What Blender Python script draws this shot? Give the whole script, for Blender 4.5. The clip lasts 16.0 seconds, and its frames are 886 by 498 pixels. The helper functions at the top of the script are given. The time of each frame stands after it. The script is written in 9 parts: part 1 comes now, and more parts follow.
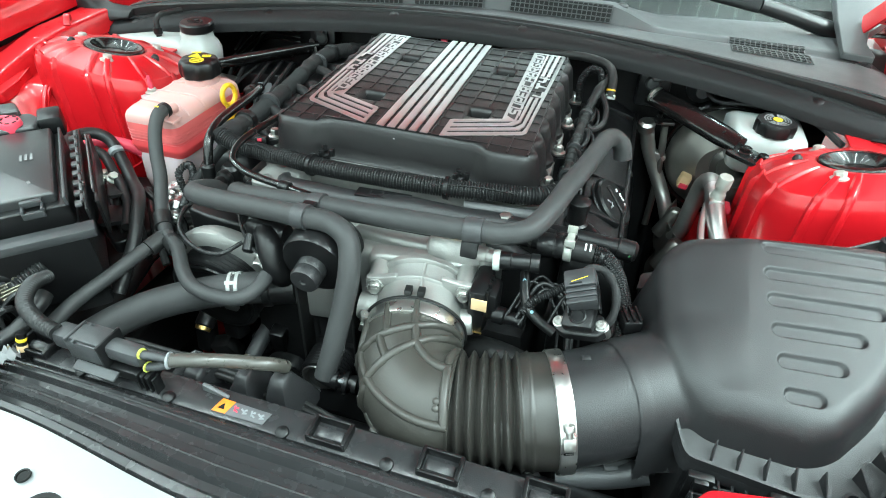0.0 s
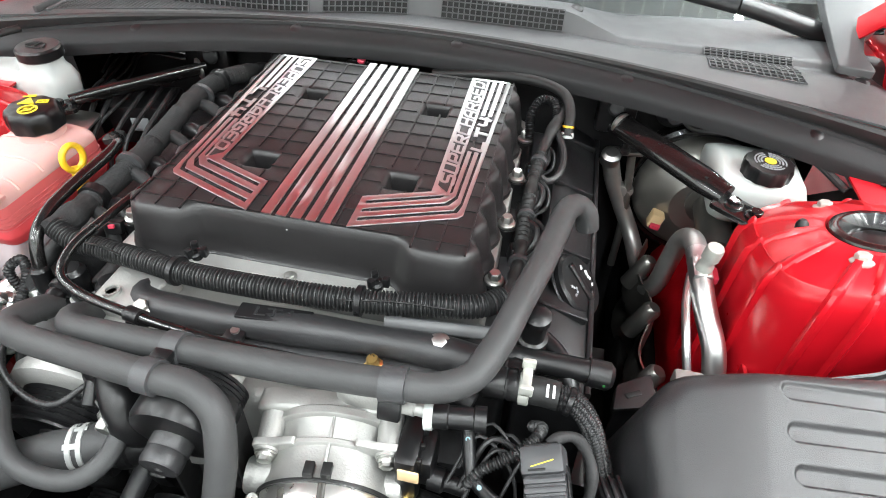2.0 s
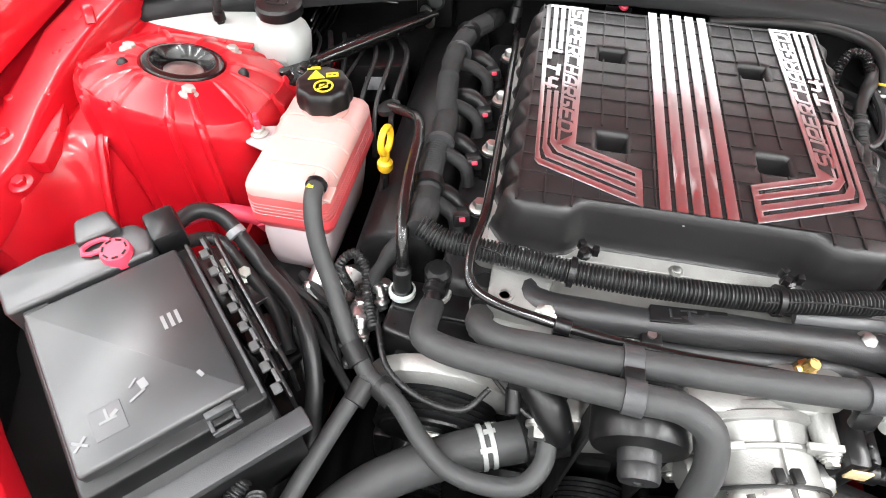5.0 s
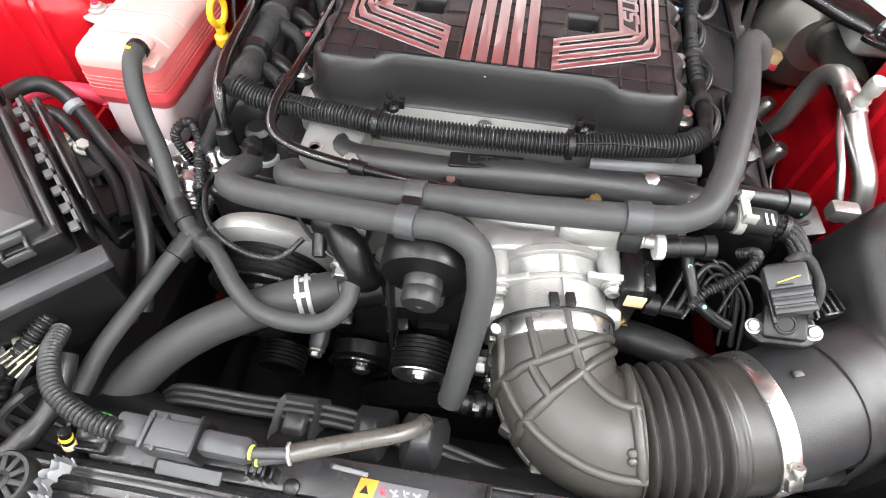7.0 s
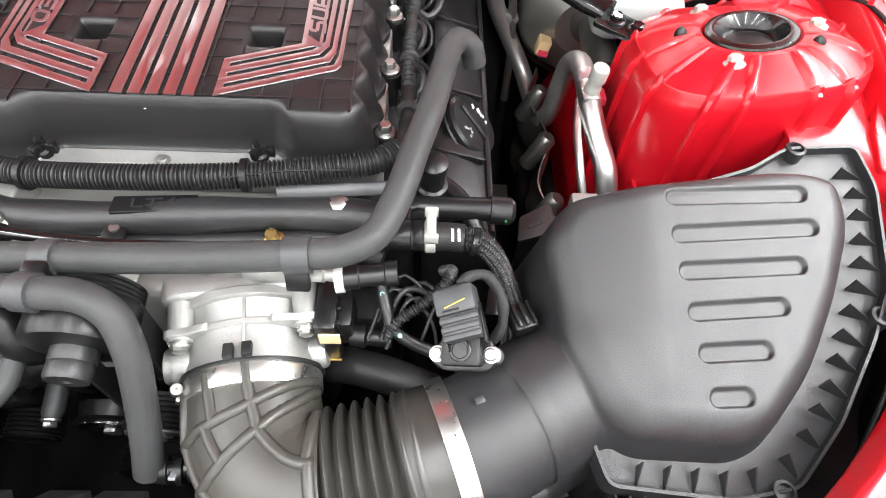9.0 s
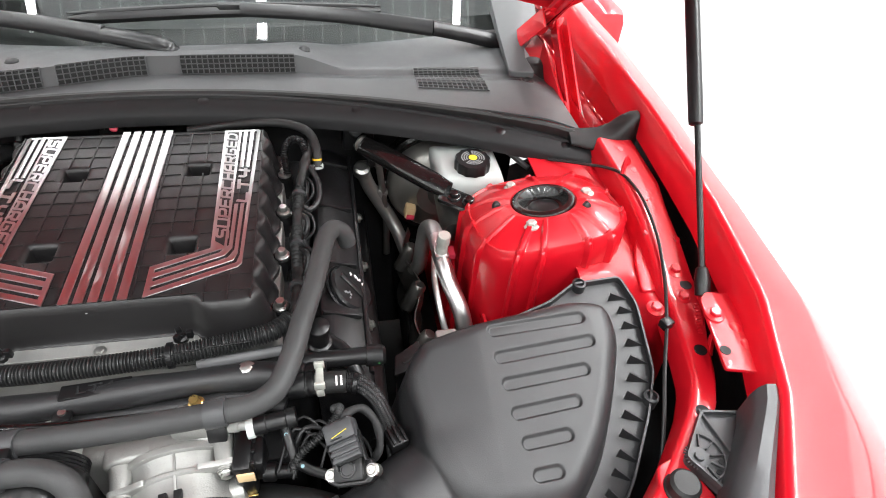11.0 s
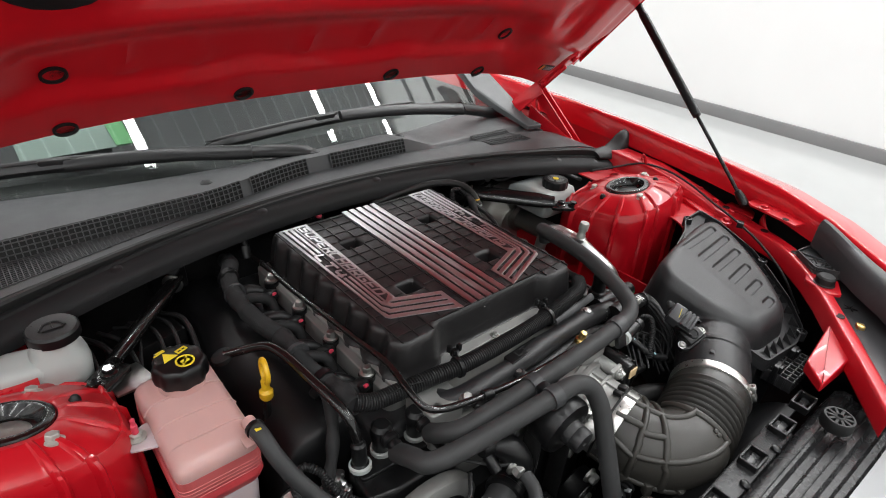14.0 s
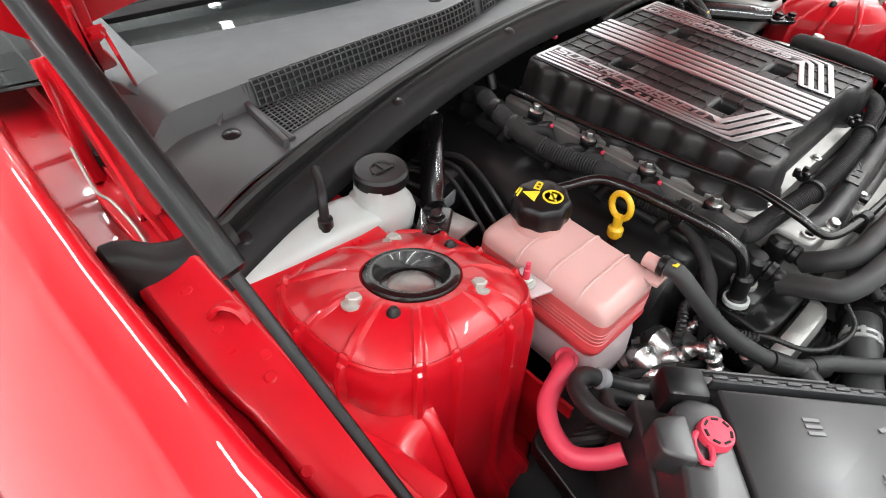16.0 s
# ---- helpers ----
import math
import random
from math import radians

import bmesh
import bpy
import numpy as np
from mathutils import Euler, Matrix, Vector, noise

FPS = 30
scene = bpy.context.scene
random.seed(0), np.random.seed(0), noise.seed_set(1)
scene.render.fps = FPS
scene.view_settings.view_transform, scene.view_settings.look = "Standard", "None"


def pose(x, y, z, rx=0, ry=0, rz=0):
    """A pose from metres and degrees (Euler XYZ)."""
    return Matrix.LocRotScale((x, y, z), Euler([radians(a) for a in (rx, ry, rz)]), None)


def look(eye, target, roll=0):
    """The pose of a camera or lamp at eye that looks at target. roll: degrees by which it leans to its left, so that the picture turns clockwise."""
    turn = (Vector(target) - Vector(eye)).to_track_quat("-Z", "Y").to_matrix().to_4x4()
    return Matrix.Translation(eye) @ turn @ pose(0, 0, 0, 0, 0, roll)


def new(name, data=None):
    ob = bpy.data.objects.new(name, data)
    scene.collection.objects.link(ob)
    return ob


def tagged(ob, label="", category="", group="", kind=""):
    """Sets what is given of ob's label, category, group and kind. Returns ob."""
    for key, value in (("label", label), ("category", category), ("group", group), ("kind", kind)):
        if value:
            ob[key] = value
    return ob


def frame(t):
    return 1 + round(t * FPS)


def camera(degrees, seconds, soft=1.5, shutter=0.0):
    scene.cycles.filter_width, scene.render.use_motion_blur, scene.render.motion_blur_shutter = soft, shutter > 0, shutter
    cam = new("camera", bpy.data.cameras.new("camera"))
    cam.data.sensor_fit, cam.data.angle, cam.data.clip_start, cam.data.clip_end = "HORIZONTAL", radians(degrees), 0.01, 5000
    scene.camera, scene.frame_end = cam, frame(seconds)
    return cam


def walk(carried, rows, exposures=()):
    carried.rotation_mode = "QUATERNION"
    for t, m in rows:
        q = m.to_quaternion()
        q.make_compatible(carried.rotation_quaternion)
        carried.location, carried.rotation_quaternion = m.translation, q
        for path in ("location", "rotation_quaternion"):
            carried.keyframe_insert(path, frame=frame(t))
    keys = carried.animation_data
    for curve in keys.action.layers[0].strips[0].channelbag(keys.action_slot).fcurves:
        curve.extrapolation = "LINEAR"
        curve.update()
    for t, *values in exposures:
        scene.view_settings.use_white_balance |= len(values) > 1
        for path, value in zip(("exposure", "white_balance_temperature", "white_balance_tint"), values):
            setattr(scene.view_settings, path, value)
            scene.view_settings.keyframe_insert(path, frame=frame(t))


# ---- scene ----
cam = camera(74.7, 16.0, 1.0)
PATH = [
    (0, (0.239, -0.75, 1.275), (-0.206, 0.755, 0.035), 1.8),
    (0.5, (0.192, -0.713, 1.289), (-0.179, 0.819, 0.057), 1.8),
    (1, (0.207, -0.64, 1.286), (-0.119, 0.904, 0.057), 2.0),
    (1.5, (0.21, -0.573, 1.28), (-0.092, 0.942, 0.01), 2.1),
    (2, (0.212, -0.52, 1.284), (-0.07, 0.939, -0.055), 2.2),
    (2.5, (0.179, -0.494, 1.289), (-0.072, 0.882, -0.141), 2.4),
    (3, (0.075, -0.491, 1.308), (-0.159, 0.831, -0.174), 2.3),
    (3.5, (-0.023, -0.482, 1.327), (-0.239, 0.803, -0.191), 2.3),
    (4, (-0.124, -0.467, 1.336), (-0.33, 0.787, -0.208), 2.2),
    (4.2, (-0.161, -0.468, 1.343), (-0.367, 0.774, -0.211), 2.0),
    (6.3, (-0.115, -0.603, 1.274), (-0.306, 0.561, -0.341), 1.1),
    (6.5, (-0.073, -0.597, 1.279), (-0.264, 0.546, -0.35), 0.9),
    (7, (0.015, -0.584, 1.278), (-0.12, 0.556, -0.36), 2.7),
    (7.5, (0.087, -0.561, 1.278), (-0.015, 0.564, -0.373), 2.7),
    (8, (0.124, -0.535, 1.271), (0.099, 0.567, -0.397), 4.4),
    (8.5, (0.169, -0.527, 1.266), (0.185, 0.593, -0.391), 4.2),
    (9, (0.221, -0.51, 1.275), (0.298, 0.608, -0.381), 4.7),
    (9.5, (0.282, -0.492, 1.294), (0.398, 0.639, -0.351), 4.1),
    (10, (0.323, -0.489, 1.324), (0.48, 0.638, -0.321), 4.1),
    (10.2, (0.332, -0.507, 1.36), (0.509, 0.652, -0.26), 4.4),
    (12.3, (-0.048, -0.666, 1.448), (0.796, 0.867, 0.479), 4.2),
    (12.5, (-0.103, -0.636, 1.443), (0.822, 0.848, 0.472), 4.3),
    (13, (-0.23, -0.614, 1.442), (0.825, 0.782, 0.474), 4.4),
    (13.5, (-0.373, -0.608, 1.42), (0.746, 0.731, 0.443), 4.2),
    (14, (-0.498, -0.591, 1.401), (0.679, 0.682, 0.404), 4.3),
    (14.5, (-0.565, -0.503, 1.334), (0.591, 0.71, 0.241), 4.2),
    (15, (-0.631, -0.415, 1.302), (0.48, 0.74, 0.105), 3.8),
    (15.5, (-0.702, -0.331, 1.289), (0.356, 0.749, -0.021), 3.7),
    (16, (-0.765, -0.279, 1.301), (0.264, 0.734, -0.082), 2.9),
]
EXPOSURES = [(0, -0.5, 5600, -13), (0.4, -0.18, 5600, -13), (1, -0.2, 5750, -9), (2, -0.28, 6150, 5), (3.2, -0.45, 6250, 8), (4, -0.3, 6300, 9), (7, -0.1, 6300, 9), (9.5, -0.1, 6300, 9), (10.2, -0.15, 6300, 9), (12.3, -1.85, 6300, 9), (14, -1.87, 6300, 9), (14.7, -1.58, 6300, 9), (15.5, -1.3, 6300, 9), (16, -1.1, 6300, 9)]
walk(cam, [(t, look(eye, target, roll)) for t, eye, target, roll in PATH], EXPOSURES)

# ---- light: a showroom bay with long ceiling tubes ----
world = bpy.data.worlds.new("showroom_air")
scene.world = world
world.use_nodes = True
world.node_tree.nodes["Background"].inputs[0].default_value = (0.75, 0.8, 0.85, 1)
world.node_tree.nodes["Background"].inputs[1].default_value = 0.03
CEILING = 5.4
# each tube: across, middle, length
TUBES = [(-5.5, -1.9, 8.2), (-2.7, -1.9, 8.2), (0.12, -1.9, 8.2), (2.9, -1.9, 8.2), (4.3, 0.6, 7.0), (-2.7, 4.9, 4.4), (0.12, 4.9, 4.4), (2.9, 4.9, 4.4)]
for tx, ty, tl in TUBES:
    lamp = bpy.data.lights.new("tube_light", "AREA")
    lamp.shape, lamp.size, lamp.size_y, lamp.energy = "RECTANGLE", 0.12, tl, (150 if tx > 4 else 78) * tl
    lamp.color = (1.0, 0.985, 0.965)
    new("tube_light", lamp).matrix_world = pose(tx, ty, CEILING - 0.09)


# ---- small tools ----
def mat(name, col, rough=0.5, metal=0.0, var=0.15, scale=30.0, bump=0.0, bscale=900.0, coat=0.0, trans=0.0, sss=0.0, rvar=0.1, ior=1.5, spec=0.5):
    m = bpy.data.materials.new(name)
    m.use_nodes = True
    nt = m.node_tree
    b = nt.nodes["Principled BSDF"]
    tc = nt.nodes.new("ShaderNodeTexCoord")
    n1 = nt.nodes.new("ShaderNodeTexNoise")
    n1.inputs["Scale"].default_value, n1.inputs["Detail"].default_value = scale, 6
    nt.links.new(tc.outputs["Object"], n1.inputs["Vector"])
    ramp = nt.nodes.new("ShaderNodeMix")
    ramp.data_type = "RGBA"
    ramp.inputs[6].default_value = (*[max(0, c * (1 - var)) for c in col], 1)
    ramp.inputs[7].default_value = (*[min(1, c * (1 + var)) for c in col], 1)
    nt.links.new(n1.outputs["Fac"], ramp.inputs[0])
    nt.links.new(ramp.outputs[2], b.inputs["Base Color"])
    mr = nt.nodes.new("ShaderNodeMapRange")
    mr.inputs["To Min"].default_value, mr.inputs["To Max"].default_value = max(0.0, rough - rvar), min(1, rough + rvar)
    n2 = nt.nodes.new("ShaderNodeTexNoise")
    n2.inputs["Scale"].default_value, n2.inputs["Detail"].default_value = scale * 2.3, 4
    nt.links.new(tc.outputs["Object"], n2.inputs["Vector"])
    nt.links.new(n2.outputs["Fac"], mr.inputs["Value"])
    nt.links.new(mr.outputs["Result"], b.inputs["Roughness"])
    b.inputs["Metallic"].default_value = metal
    b.inputs["IOR"].default_value = ior
    b.inputs["Specular IOR Level"].default_value = spec
    b.inputs["Coat Weight"].default_value = coat
    b.inputs["Coat Roughness"].default_value = 0.03
    b.inputs["Transmission Weight"].default_value = trans
    if sss:
        b.inputs["Subsurface Weight"].default_value = sss
        b.inputs["Subsurface Radius"].default_value = (0.02, 0.015, 0.012)
        b.inputs["Subsurface Scale"].default_value = 0.4
    if bump:
        n3 = nt.nodes.new("ShaderNodeTexNoise")
        n3.inputs["Scale"].default_value, n3.inputs["Detail"].default_value = bscale, 3
        nt.links.new(tc.outputs["Object"], n3.inputs["Vector"])
        bp = nt.nodes.new("ShaderNodeBump")
        bp.inputs["Strength"].default_value, bp.inputs["Distance"].default_value = bump, 0.001
        nt.links.new(n3.outputs["Fac"], bp.inputs["Height"])
        nt.links.new(bp.outputs["Normal"], b.inputs["Normal"])
    return m


RED = mat("red_paint", (0.56, 0.0045, 0.013), 0.4, var=0.06, scale=6, coat=1.0, rvar=0.05, spec=0.2)
REDHOOD = mat("red_hood_underside", (0.52, 0.004, 0.011), 0.42, var=0.08, scale=6, coat=0.3, rvar=0.06, spec=0.25)
REDIN = mat("red_inner_paint", (0.46, 0.0042, 0.0115), 0.32, var=0.12, scale=14, coat=0.35, rvar=0.1, bump=0.03, bscale=300)
PLASTIC = mat("black_textured_plastic", (0.0155, 0.0155, 0.0165), 0.42, var=0.25, scale=25, bump=0.25, bscale=1400)
VALVEP = mat("valve_cover_plastic", (0.0075, 0.0075, 0.008), 0.36, var=0.3, scale=22, bump=0.3, bscale=1200, spec=0.32)
LIDP = mat("satin_lid_plastic", (0.011, 0.0103, 0.0106), 0.38, var=0.25, scale=22, bump=0.2, bscale=1600, spec=0.46)
BLACKP = mat("smooth_black_plastic", (0.006, 0.006, 0.0064), 0.32, var=0.25, scale=30, bump=0.08, spec=0.35)
GREYP = mat("grey_plastic", (0.035, 0.036, 0.038), 0.45, var=0.2, scale=25, bump=0.2, bscale=1300)
BOXLID = mat("fuse_lid_plastic", (0.022, 0.0225, 0.0235), 0.33, var=0.15, scale=18, bump=0.06, bscale=1500, spec=0.75)
FLANGEM = mat("cowl_flange_rubber", (0.012, 0.012, 0.0125), 0.52, var=0.2, scale=15, bump=0.2, bscale=1000, spec=0.2)
COWLM = mat("cowl_plastic", (0.052, 0.0535, 0.055), 0.45, var=0.2, scale=15, bump=0.2, bscale=1000)
RUBBER = mat("hose_rubber", (0.034, 0.0345, 0.035), 0.56, var=0.22, scale=35, bump=0.15, bscale=700, spec=0.35)
DRUBBER = mat("dark_rubber", (0.011, 0.011, 0.011), 0.5, var=0.3, scale=40, bump=0.15, bscale=600, spec=0.35)
BELLOW = mat("bellows_rubber", (0.024, 0.0225, 0.020), 0.36, var=0.25, scale=28, bump=0.1, bscale=500)
LIDFIELD = mat("lid_field", (0.065, 0.066, 0.068), 0.4, var=0.1, scale=60)
LABELG = mat("grey_label", (0.09, 0.09, 0.095), 0.45, var=0.1, scale=60)
INTAKE = mat("intake_rubber", (0.036, 0.034, 0.0295), 0.42, var=0.25, scale=28, bump=0.12, bscale=500)
CONDUIT = mat("conduit_plastic", (0.014, 0.014, 0.0145), 0.42, var=0.3, scale=40, spec=0.4)
TAPE = mat("harness_tape", (0.019, 0.019, 0.0195), 0.66, var=0.35, scale=60, bump=0.5, bscale=350, spec=0.25)
PAINTB = mat("black_metal_paint", (0.006, 0.0055, 0.0055), 0.24, var=0.2, scale=30, coat=0.4, spec=0.45)
TOOTH = mat("pale_grey_plastic", (0.075, 0.076, 0.078), 0.45, var=0.15, scale=30)
DARK = mat("engine_bay_dark", (0.0085, 0.0085, 0.009), 0.6, var=0.6, scale=18, bump=0.4, bscale=120, spec=0.2)
CAST = mat("cast_aluminium", (0.36, 0.36, 0.345), 0.48, 0.7, var=0.18, scale=35, bump=0.35, bscale=500)
ALU = mat("machined_aluminium", (0.66, 0.66, 0.65), 0.36, 1.0, var=0.12, scale=40, bump=0.05)
STEEL = mat("zinc_steel", (0.45, 0.45, 0.43), 0.38, 1.0, var=0.25, scale=120)
BOLTM = mat("grey_bolt_zinc", (0.47, 0.48, 0.44), 0.45, 0.55, var=0.2, scale=150)
BAND = mat("clamp_band_steel", (0.78, 0.77, 0.74), 0.3, 1.0, var=0.12, scale=60)
STRIPE = mat("brushed_stripe", (0.6, 0.595, 0.6), 0.32, 1.0, var=0.04, scale=40, rvar=0.05)
nt = STRIPE.node_tree
nz = nt.nodes.new("ShaderNodeTexNoise")
nz.inputs["Scale"].default_value, nz.inputs["Detail"].default_value = 55, 8
mp = nt.nodes.new("ShaderNodeMapping")
mp.inputs["Scale"].default_value = (1.0, 0.25, 1.0)
mp.inputs["Rotation"].default_value = (0, 0, 0.5)
rm = nt.nodes.new("ShaderNodeMapRange")
rm.inputs["From Min"].default_value, rm.inputs["From Max"].default_value = 0.5, 0.72
rm.inputs["To Min"].default_value, rm.inputs["To Max"].default_value = 0.3, 0.37
nt.links.new(nt.nodes["Texture Coordinate"].outputs["Object"], mp.inputs["Vector"])
nt.links.new(mp.outputs["Vector"], nz.inputs["Vector"])
nt.links.new(nz.outputs["Fac"], rm.inputs["Value"])
nt.links.new(rm.outputs["Result"], nt.nodes["Principled BSDF"].inputs["Roughness"])
# smears of dried polish over the middle of the stripes' front
vm = nt.nodes.new("ShaderNodeVectorMath")
vm.operation = "DISTANCE"
vm.inputs[1].default_value = (0.004, -0.085, 0.06)
nt.links.new(nt.nodes["Texture Coordinate"].outputs["Object"], vm.inputs[0])
fall = nt.nodes.new("ShaderNodeMapRange")
fall.inputs["From Min"].default_value, fall.inputs["From Max"].default_value = 0.03, 0.10
fall.inputs["To Min"].default_value, fall.inputs["To Max"].default_value = 0.08, -0.2
nt.links.new(vm.outputs["Value"], fall.inputs["Value"])
wz = nt.nodes.new("ShaderNodeTexNoise")
wz.inputs["Scale"].default_value, wz.inputs["Detail"].default_value = 95, 7
wp = nt.nodes.new("ShaderNodeMapping")
wp.inputs["Scale"].default_value, wp.inputs["Rotation"].default_value = (1.0, 0.16, 1.0), (0, 0, 0.12)
nt.links.new(nt.nodes["Texture Coordinate"].outputs["Object"], wp.inputs["Vector"])
nt.links.new(wp.outputs["Vector"], wz.inputs["Vector"])
ad = nt.nodes.new("ShaderNodeMath")
nt.links.new(wz.outputs["Fac"], ad.inputs[0])
nt.links.new(fall.outputs["Result"], ad.inputs[1])
cl = nt.nodes.new("ShaderNodeMapRange")
cl.inputs["From Min"].default_value, cl.inputs["From Max"].default_value = 0.60, 0.72
cl.inputs["To Min"].default_value, cl.inputs["To Max"].default_value = 1.0, 0.6
nt.links.new(ad.outputs["Value"], cl.inputs["Value"])
nt.links.new(cl.outputs["Result"], nt.nodes["Principled BSDF"].inputs["Metallic"])
WHITE = mat("white_plastic", (0.42, 0.45, 0.435), 0.4, var=0.06, scale=20, sss=0.1)
MILK = mat("translucent_tank", (0.56, 0.345, 0.32), 0.35, var=0.08, scale=18, sss=0.5, bump=0.05)
COOLANT = mat("tank_with_coolant", (0.66, 0.075, 0.085), 0.33, var=0.15, scale=18, sss=0.4, bump=0.05)
PINK = mat("tank_above_coolant", (0.64, 0.135, 0.135), 0.33, var=0.15, scale=18, sss=0.4, bump=0.05)
CLEARP = mat("clear_lower_tank", (0.5, 0.42, 0.43), 0.35, var=0.12, scale=20, sss=0.4)
YELLOW = mat("yellow_plastic", (0.7, 0.42, 0.015), 0.35, var=0.08, scale=40)
YELLOWP = mat("yellow_print", (0.8, 0.62, 0.03), 0.5, var=0.1, scale=60)
ORANGE = mat("orange_print", (0.62, 0.18, 0.015), 0.45, var=0.08, scale=60)
TAN = mat("tan_label", (0.62, 0.45, 0.25), 0.5, var=0.1, scale=60)
PRINTW = mat("white_print", (0.7, 0.7, 0.7), 0.5, var=0.1, scale=80)
PRINTG = mat("grey_print", (0.22, 0.23, 0.24), 0.5, var=0.15, scale=80)
BRASS = mat("brass", (0.72, 0.5, 0.18), 0.3, 1.0, var=0.2, scale=100)
REDP = mat("red_soft_plastic", (0.6, 0.045, 0.085), 0.45, var=0.1, scale=40)
FOIL = mat("crinkled_foil", (0.66, 0.66, 0.65), 0.3, 1.0, var=0.15, scale=60, bump=0.6, bscale=70)
DOME = mat("booster_dome_steel", (0.33, 0.32, 0.295), 0.45, 0.9, var=0.12, scale=20)
DULLALU = mat("dull_aluminium_tube", (0.42, 0.415, 0.40), 0.4, 0.85, var=0.25, scale=40, bump=0.1)
BOOST = mat("booster_steel", (0.25, 0.243, 0.228), 0.32, 0.9, var=0.25, scale=25)
# black for print; also painted as the shade in holes, slots and openings
INKSHADE = mat("black_print_and_hole_shade", (0.01, 0.01, 0.01), 0.5, var=0.1, scale=60, spec=0.2)
COVERM = mat("silver_cover_plastic", (0.27, 0.275, 0.28), 0.36, 0.3, var=0.1, scale=8)
PLUGG = mat("grey_plug_plastic", (0.03, 0.031, 0.033), 0.45, var=0.2, scale=30)
BLUEC = mat("blue_lock_plastic", (0.03, 0.1, 0.28), 0.4, var=0.1)
SEALY = mat("yellow_green_rubber", (0.42, 0.44, 0.08), 0.5, var=0.15)
BROWNT = mat("brown_tube_plastic", (0.05, 0.047, 0.041), 0.3, var=0.25, scale=60, spec=0.6)
FLOORM = mat("polished_concrete", (0.36, 0.365, 0.36), 0.12, var=0.16, scale=1.1, rvar=0.08)
WAXM = mat("dried_wax", (0.55, 0.55, 0.54), 0.7, var=0.2, scale=300)
WALLM = mat("white_wall_paint", (0.8, 0.8, 0.79), 0.6, var=0.03, scale=2.0)
SKIRT = mat("grey_skirting", (0.19, 0.19, 0.19), 0.45, var=0.08, scale=4.0)
CEILM = mat("dark_ceiling_deck", (0.19, 0.194, 0.2), 0.5, var=0.15, scale=3.0)
CEILR = mat("ceiling_seam", (0.55, 0.56, 0.57), 0.5, var=0.1, scale=3.0)
GLASS = mat("windshield_glass", (0.75, 0.8, 0.78), 0.02, var=0.02, scale=2, trans=1.0, rvar=0.01)
PAPERM = mat("pale_green_paper", (0.05, 0.075, 0.062), 0.5, var=0.1, scale=10)
CLAMPW = mat("pale_clamp_coating", (0.34, 0.35, 0.34), 0.4, 0.2, var=0.15, scale=90)
GREEN = mat("green_film", (0.015, 0.1, 0.02), 0.4, var=0.1, scale=10)
BULKM = mat("support_plastic", (0.022, 0.022, 0.023), 0.26, var=0.2, scale=25, bump=0.12, bscale=900, spec=0.45)
DIMPRINT = mat("faint_print", (0.16, 0.162, 0.165), 0.45, var=0.1, scale=60)
DULLFOIL = mat("dull_foil", (0.3, 0.28, 0.22), 0.4, 0.9, var=0.3, scale=200)

ORIGIN = {}


def V(*a):
    return Vector(a)


def finish(bm, sharp=38):
    bmesh.ops.remove_doubles(bm, verts=bm.verts, dist=1e-6)
    bmesh.ops.recalc_face_normals(bm, faces=bm.faces)
    return bm


def thing(name, at, label, category, group="", kind=""):
    e = new(name)
    e.empty_display_size = 0.02
    e.location = at
    ORIGIN[e.name] = Vector(at)
    return tagged(e, label, category, group, kind)


def add(name, bm, material, parent=None, label="", category="", group="", kind="", sharp=38, done=False):
    """One mesh object from a bmesh in world places; a top-level one takes its origin at the middle of its base."""
    if not done:
        finish(bm)
    if parent is None:
        lo = [min(v.co[i] for v in bm.verts) for i in range(3)]
        hi = [max(v.co[i] for v in bm.verts) for i in range(3)]
        at = V((lo[0] + hi[0]) / 2, (lo[1] + hi[1]) / 2, lo[2])
    else:
        at = ORIGIN[parent.name]
    bm.transform(Matrix.Translation(-at))
    me = bpy.data.meshes.new(name)
    bm.to_mesh(me)
    bm.free()
    for p in me.polygons:
        p.use_smooth = len(p.vertices) < 9
    me.set_sharp_from_angle(angle=radians(sharp))
    for m in material if isinstance(material, (list, tuple)) else [material]:
        me.materials.append(m)
    ob = new(name, me)
    ORIGIN[ob.name] = at
    if parent is None:
        ob.location = at
    else:
        ob.parent = parent
    return tagged(ob, label, category, group, kind)


def box(c, size, bevel=0.004, rot=(0, 0, 0), seg=2, bm=None):
    b = bmesh.new()
    bmesh.ops.create_cube(b, size=1)
    bmesh.ops.scale(b, vec=size, verts=b.verts)
    bevel = min(bevel, 0.45 * min(size))
    if bevel > 0:
        bmesh.ops.bevel(b, geom=b.edges[:], offset=bevel, segments=seg, affect="EDGES", profile=0.5)
    b.transform(pose(*c, *rot))
    return join(bm, b)


def join(bm, b):
    if bm is None:
        return b
    me = bpy.data.meshes.new("tmp")
    b.to_mesh(me)
    b.free()
    bm.from_mesh(me)
    bpy.data.meshes.remove(me)
    return bm


def frame_of(axis):
    return Vector(axis).normalized().to_track_quat("Z", "Y").to_matrix().to_4x4()


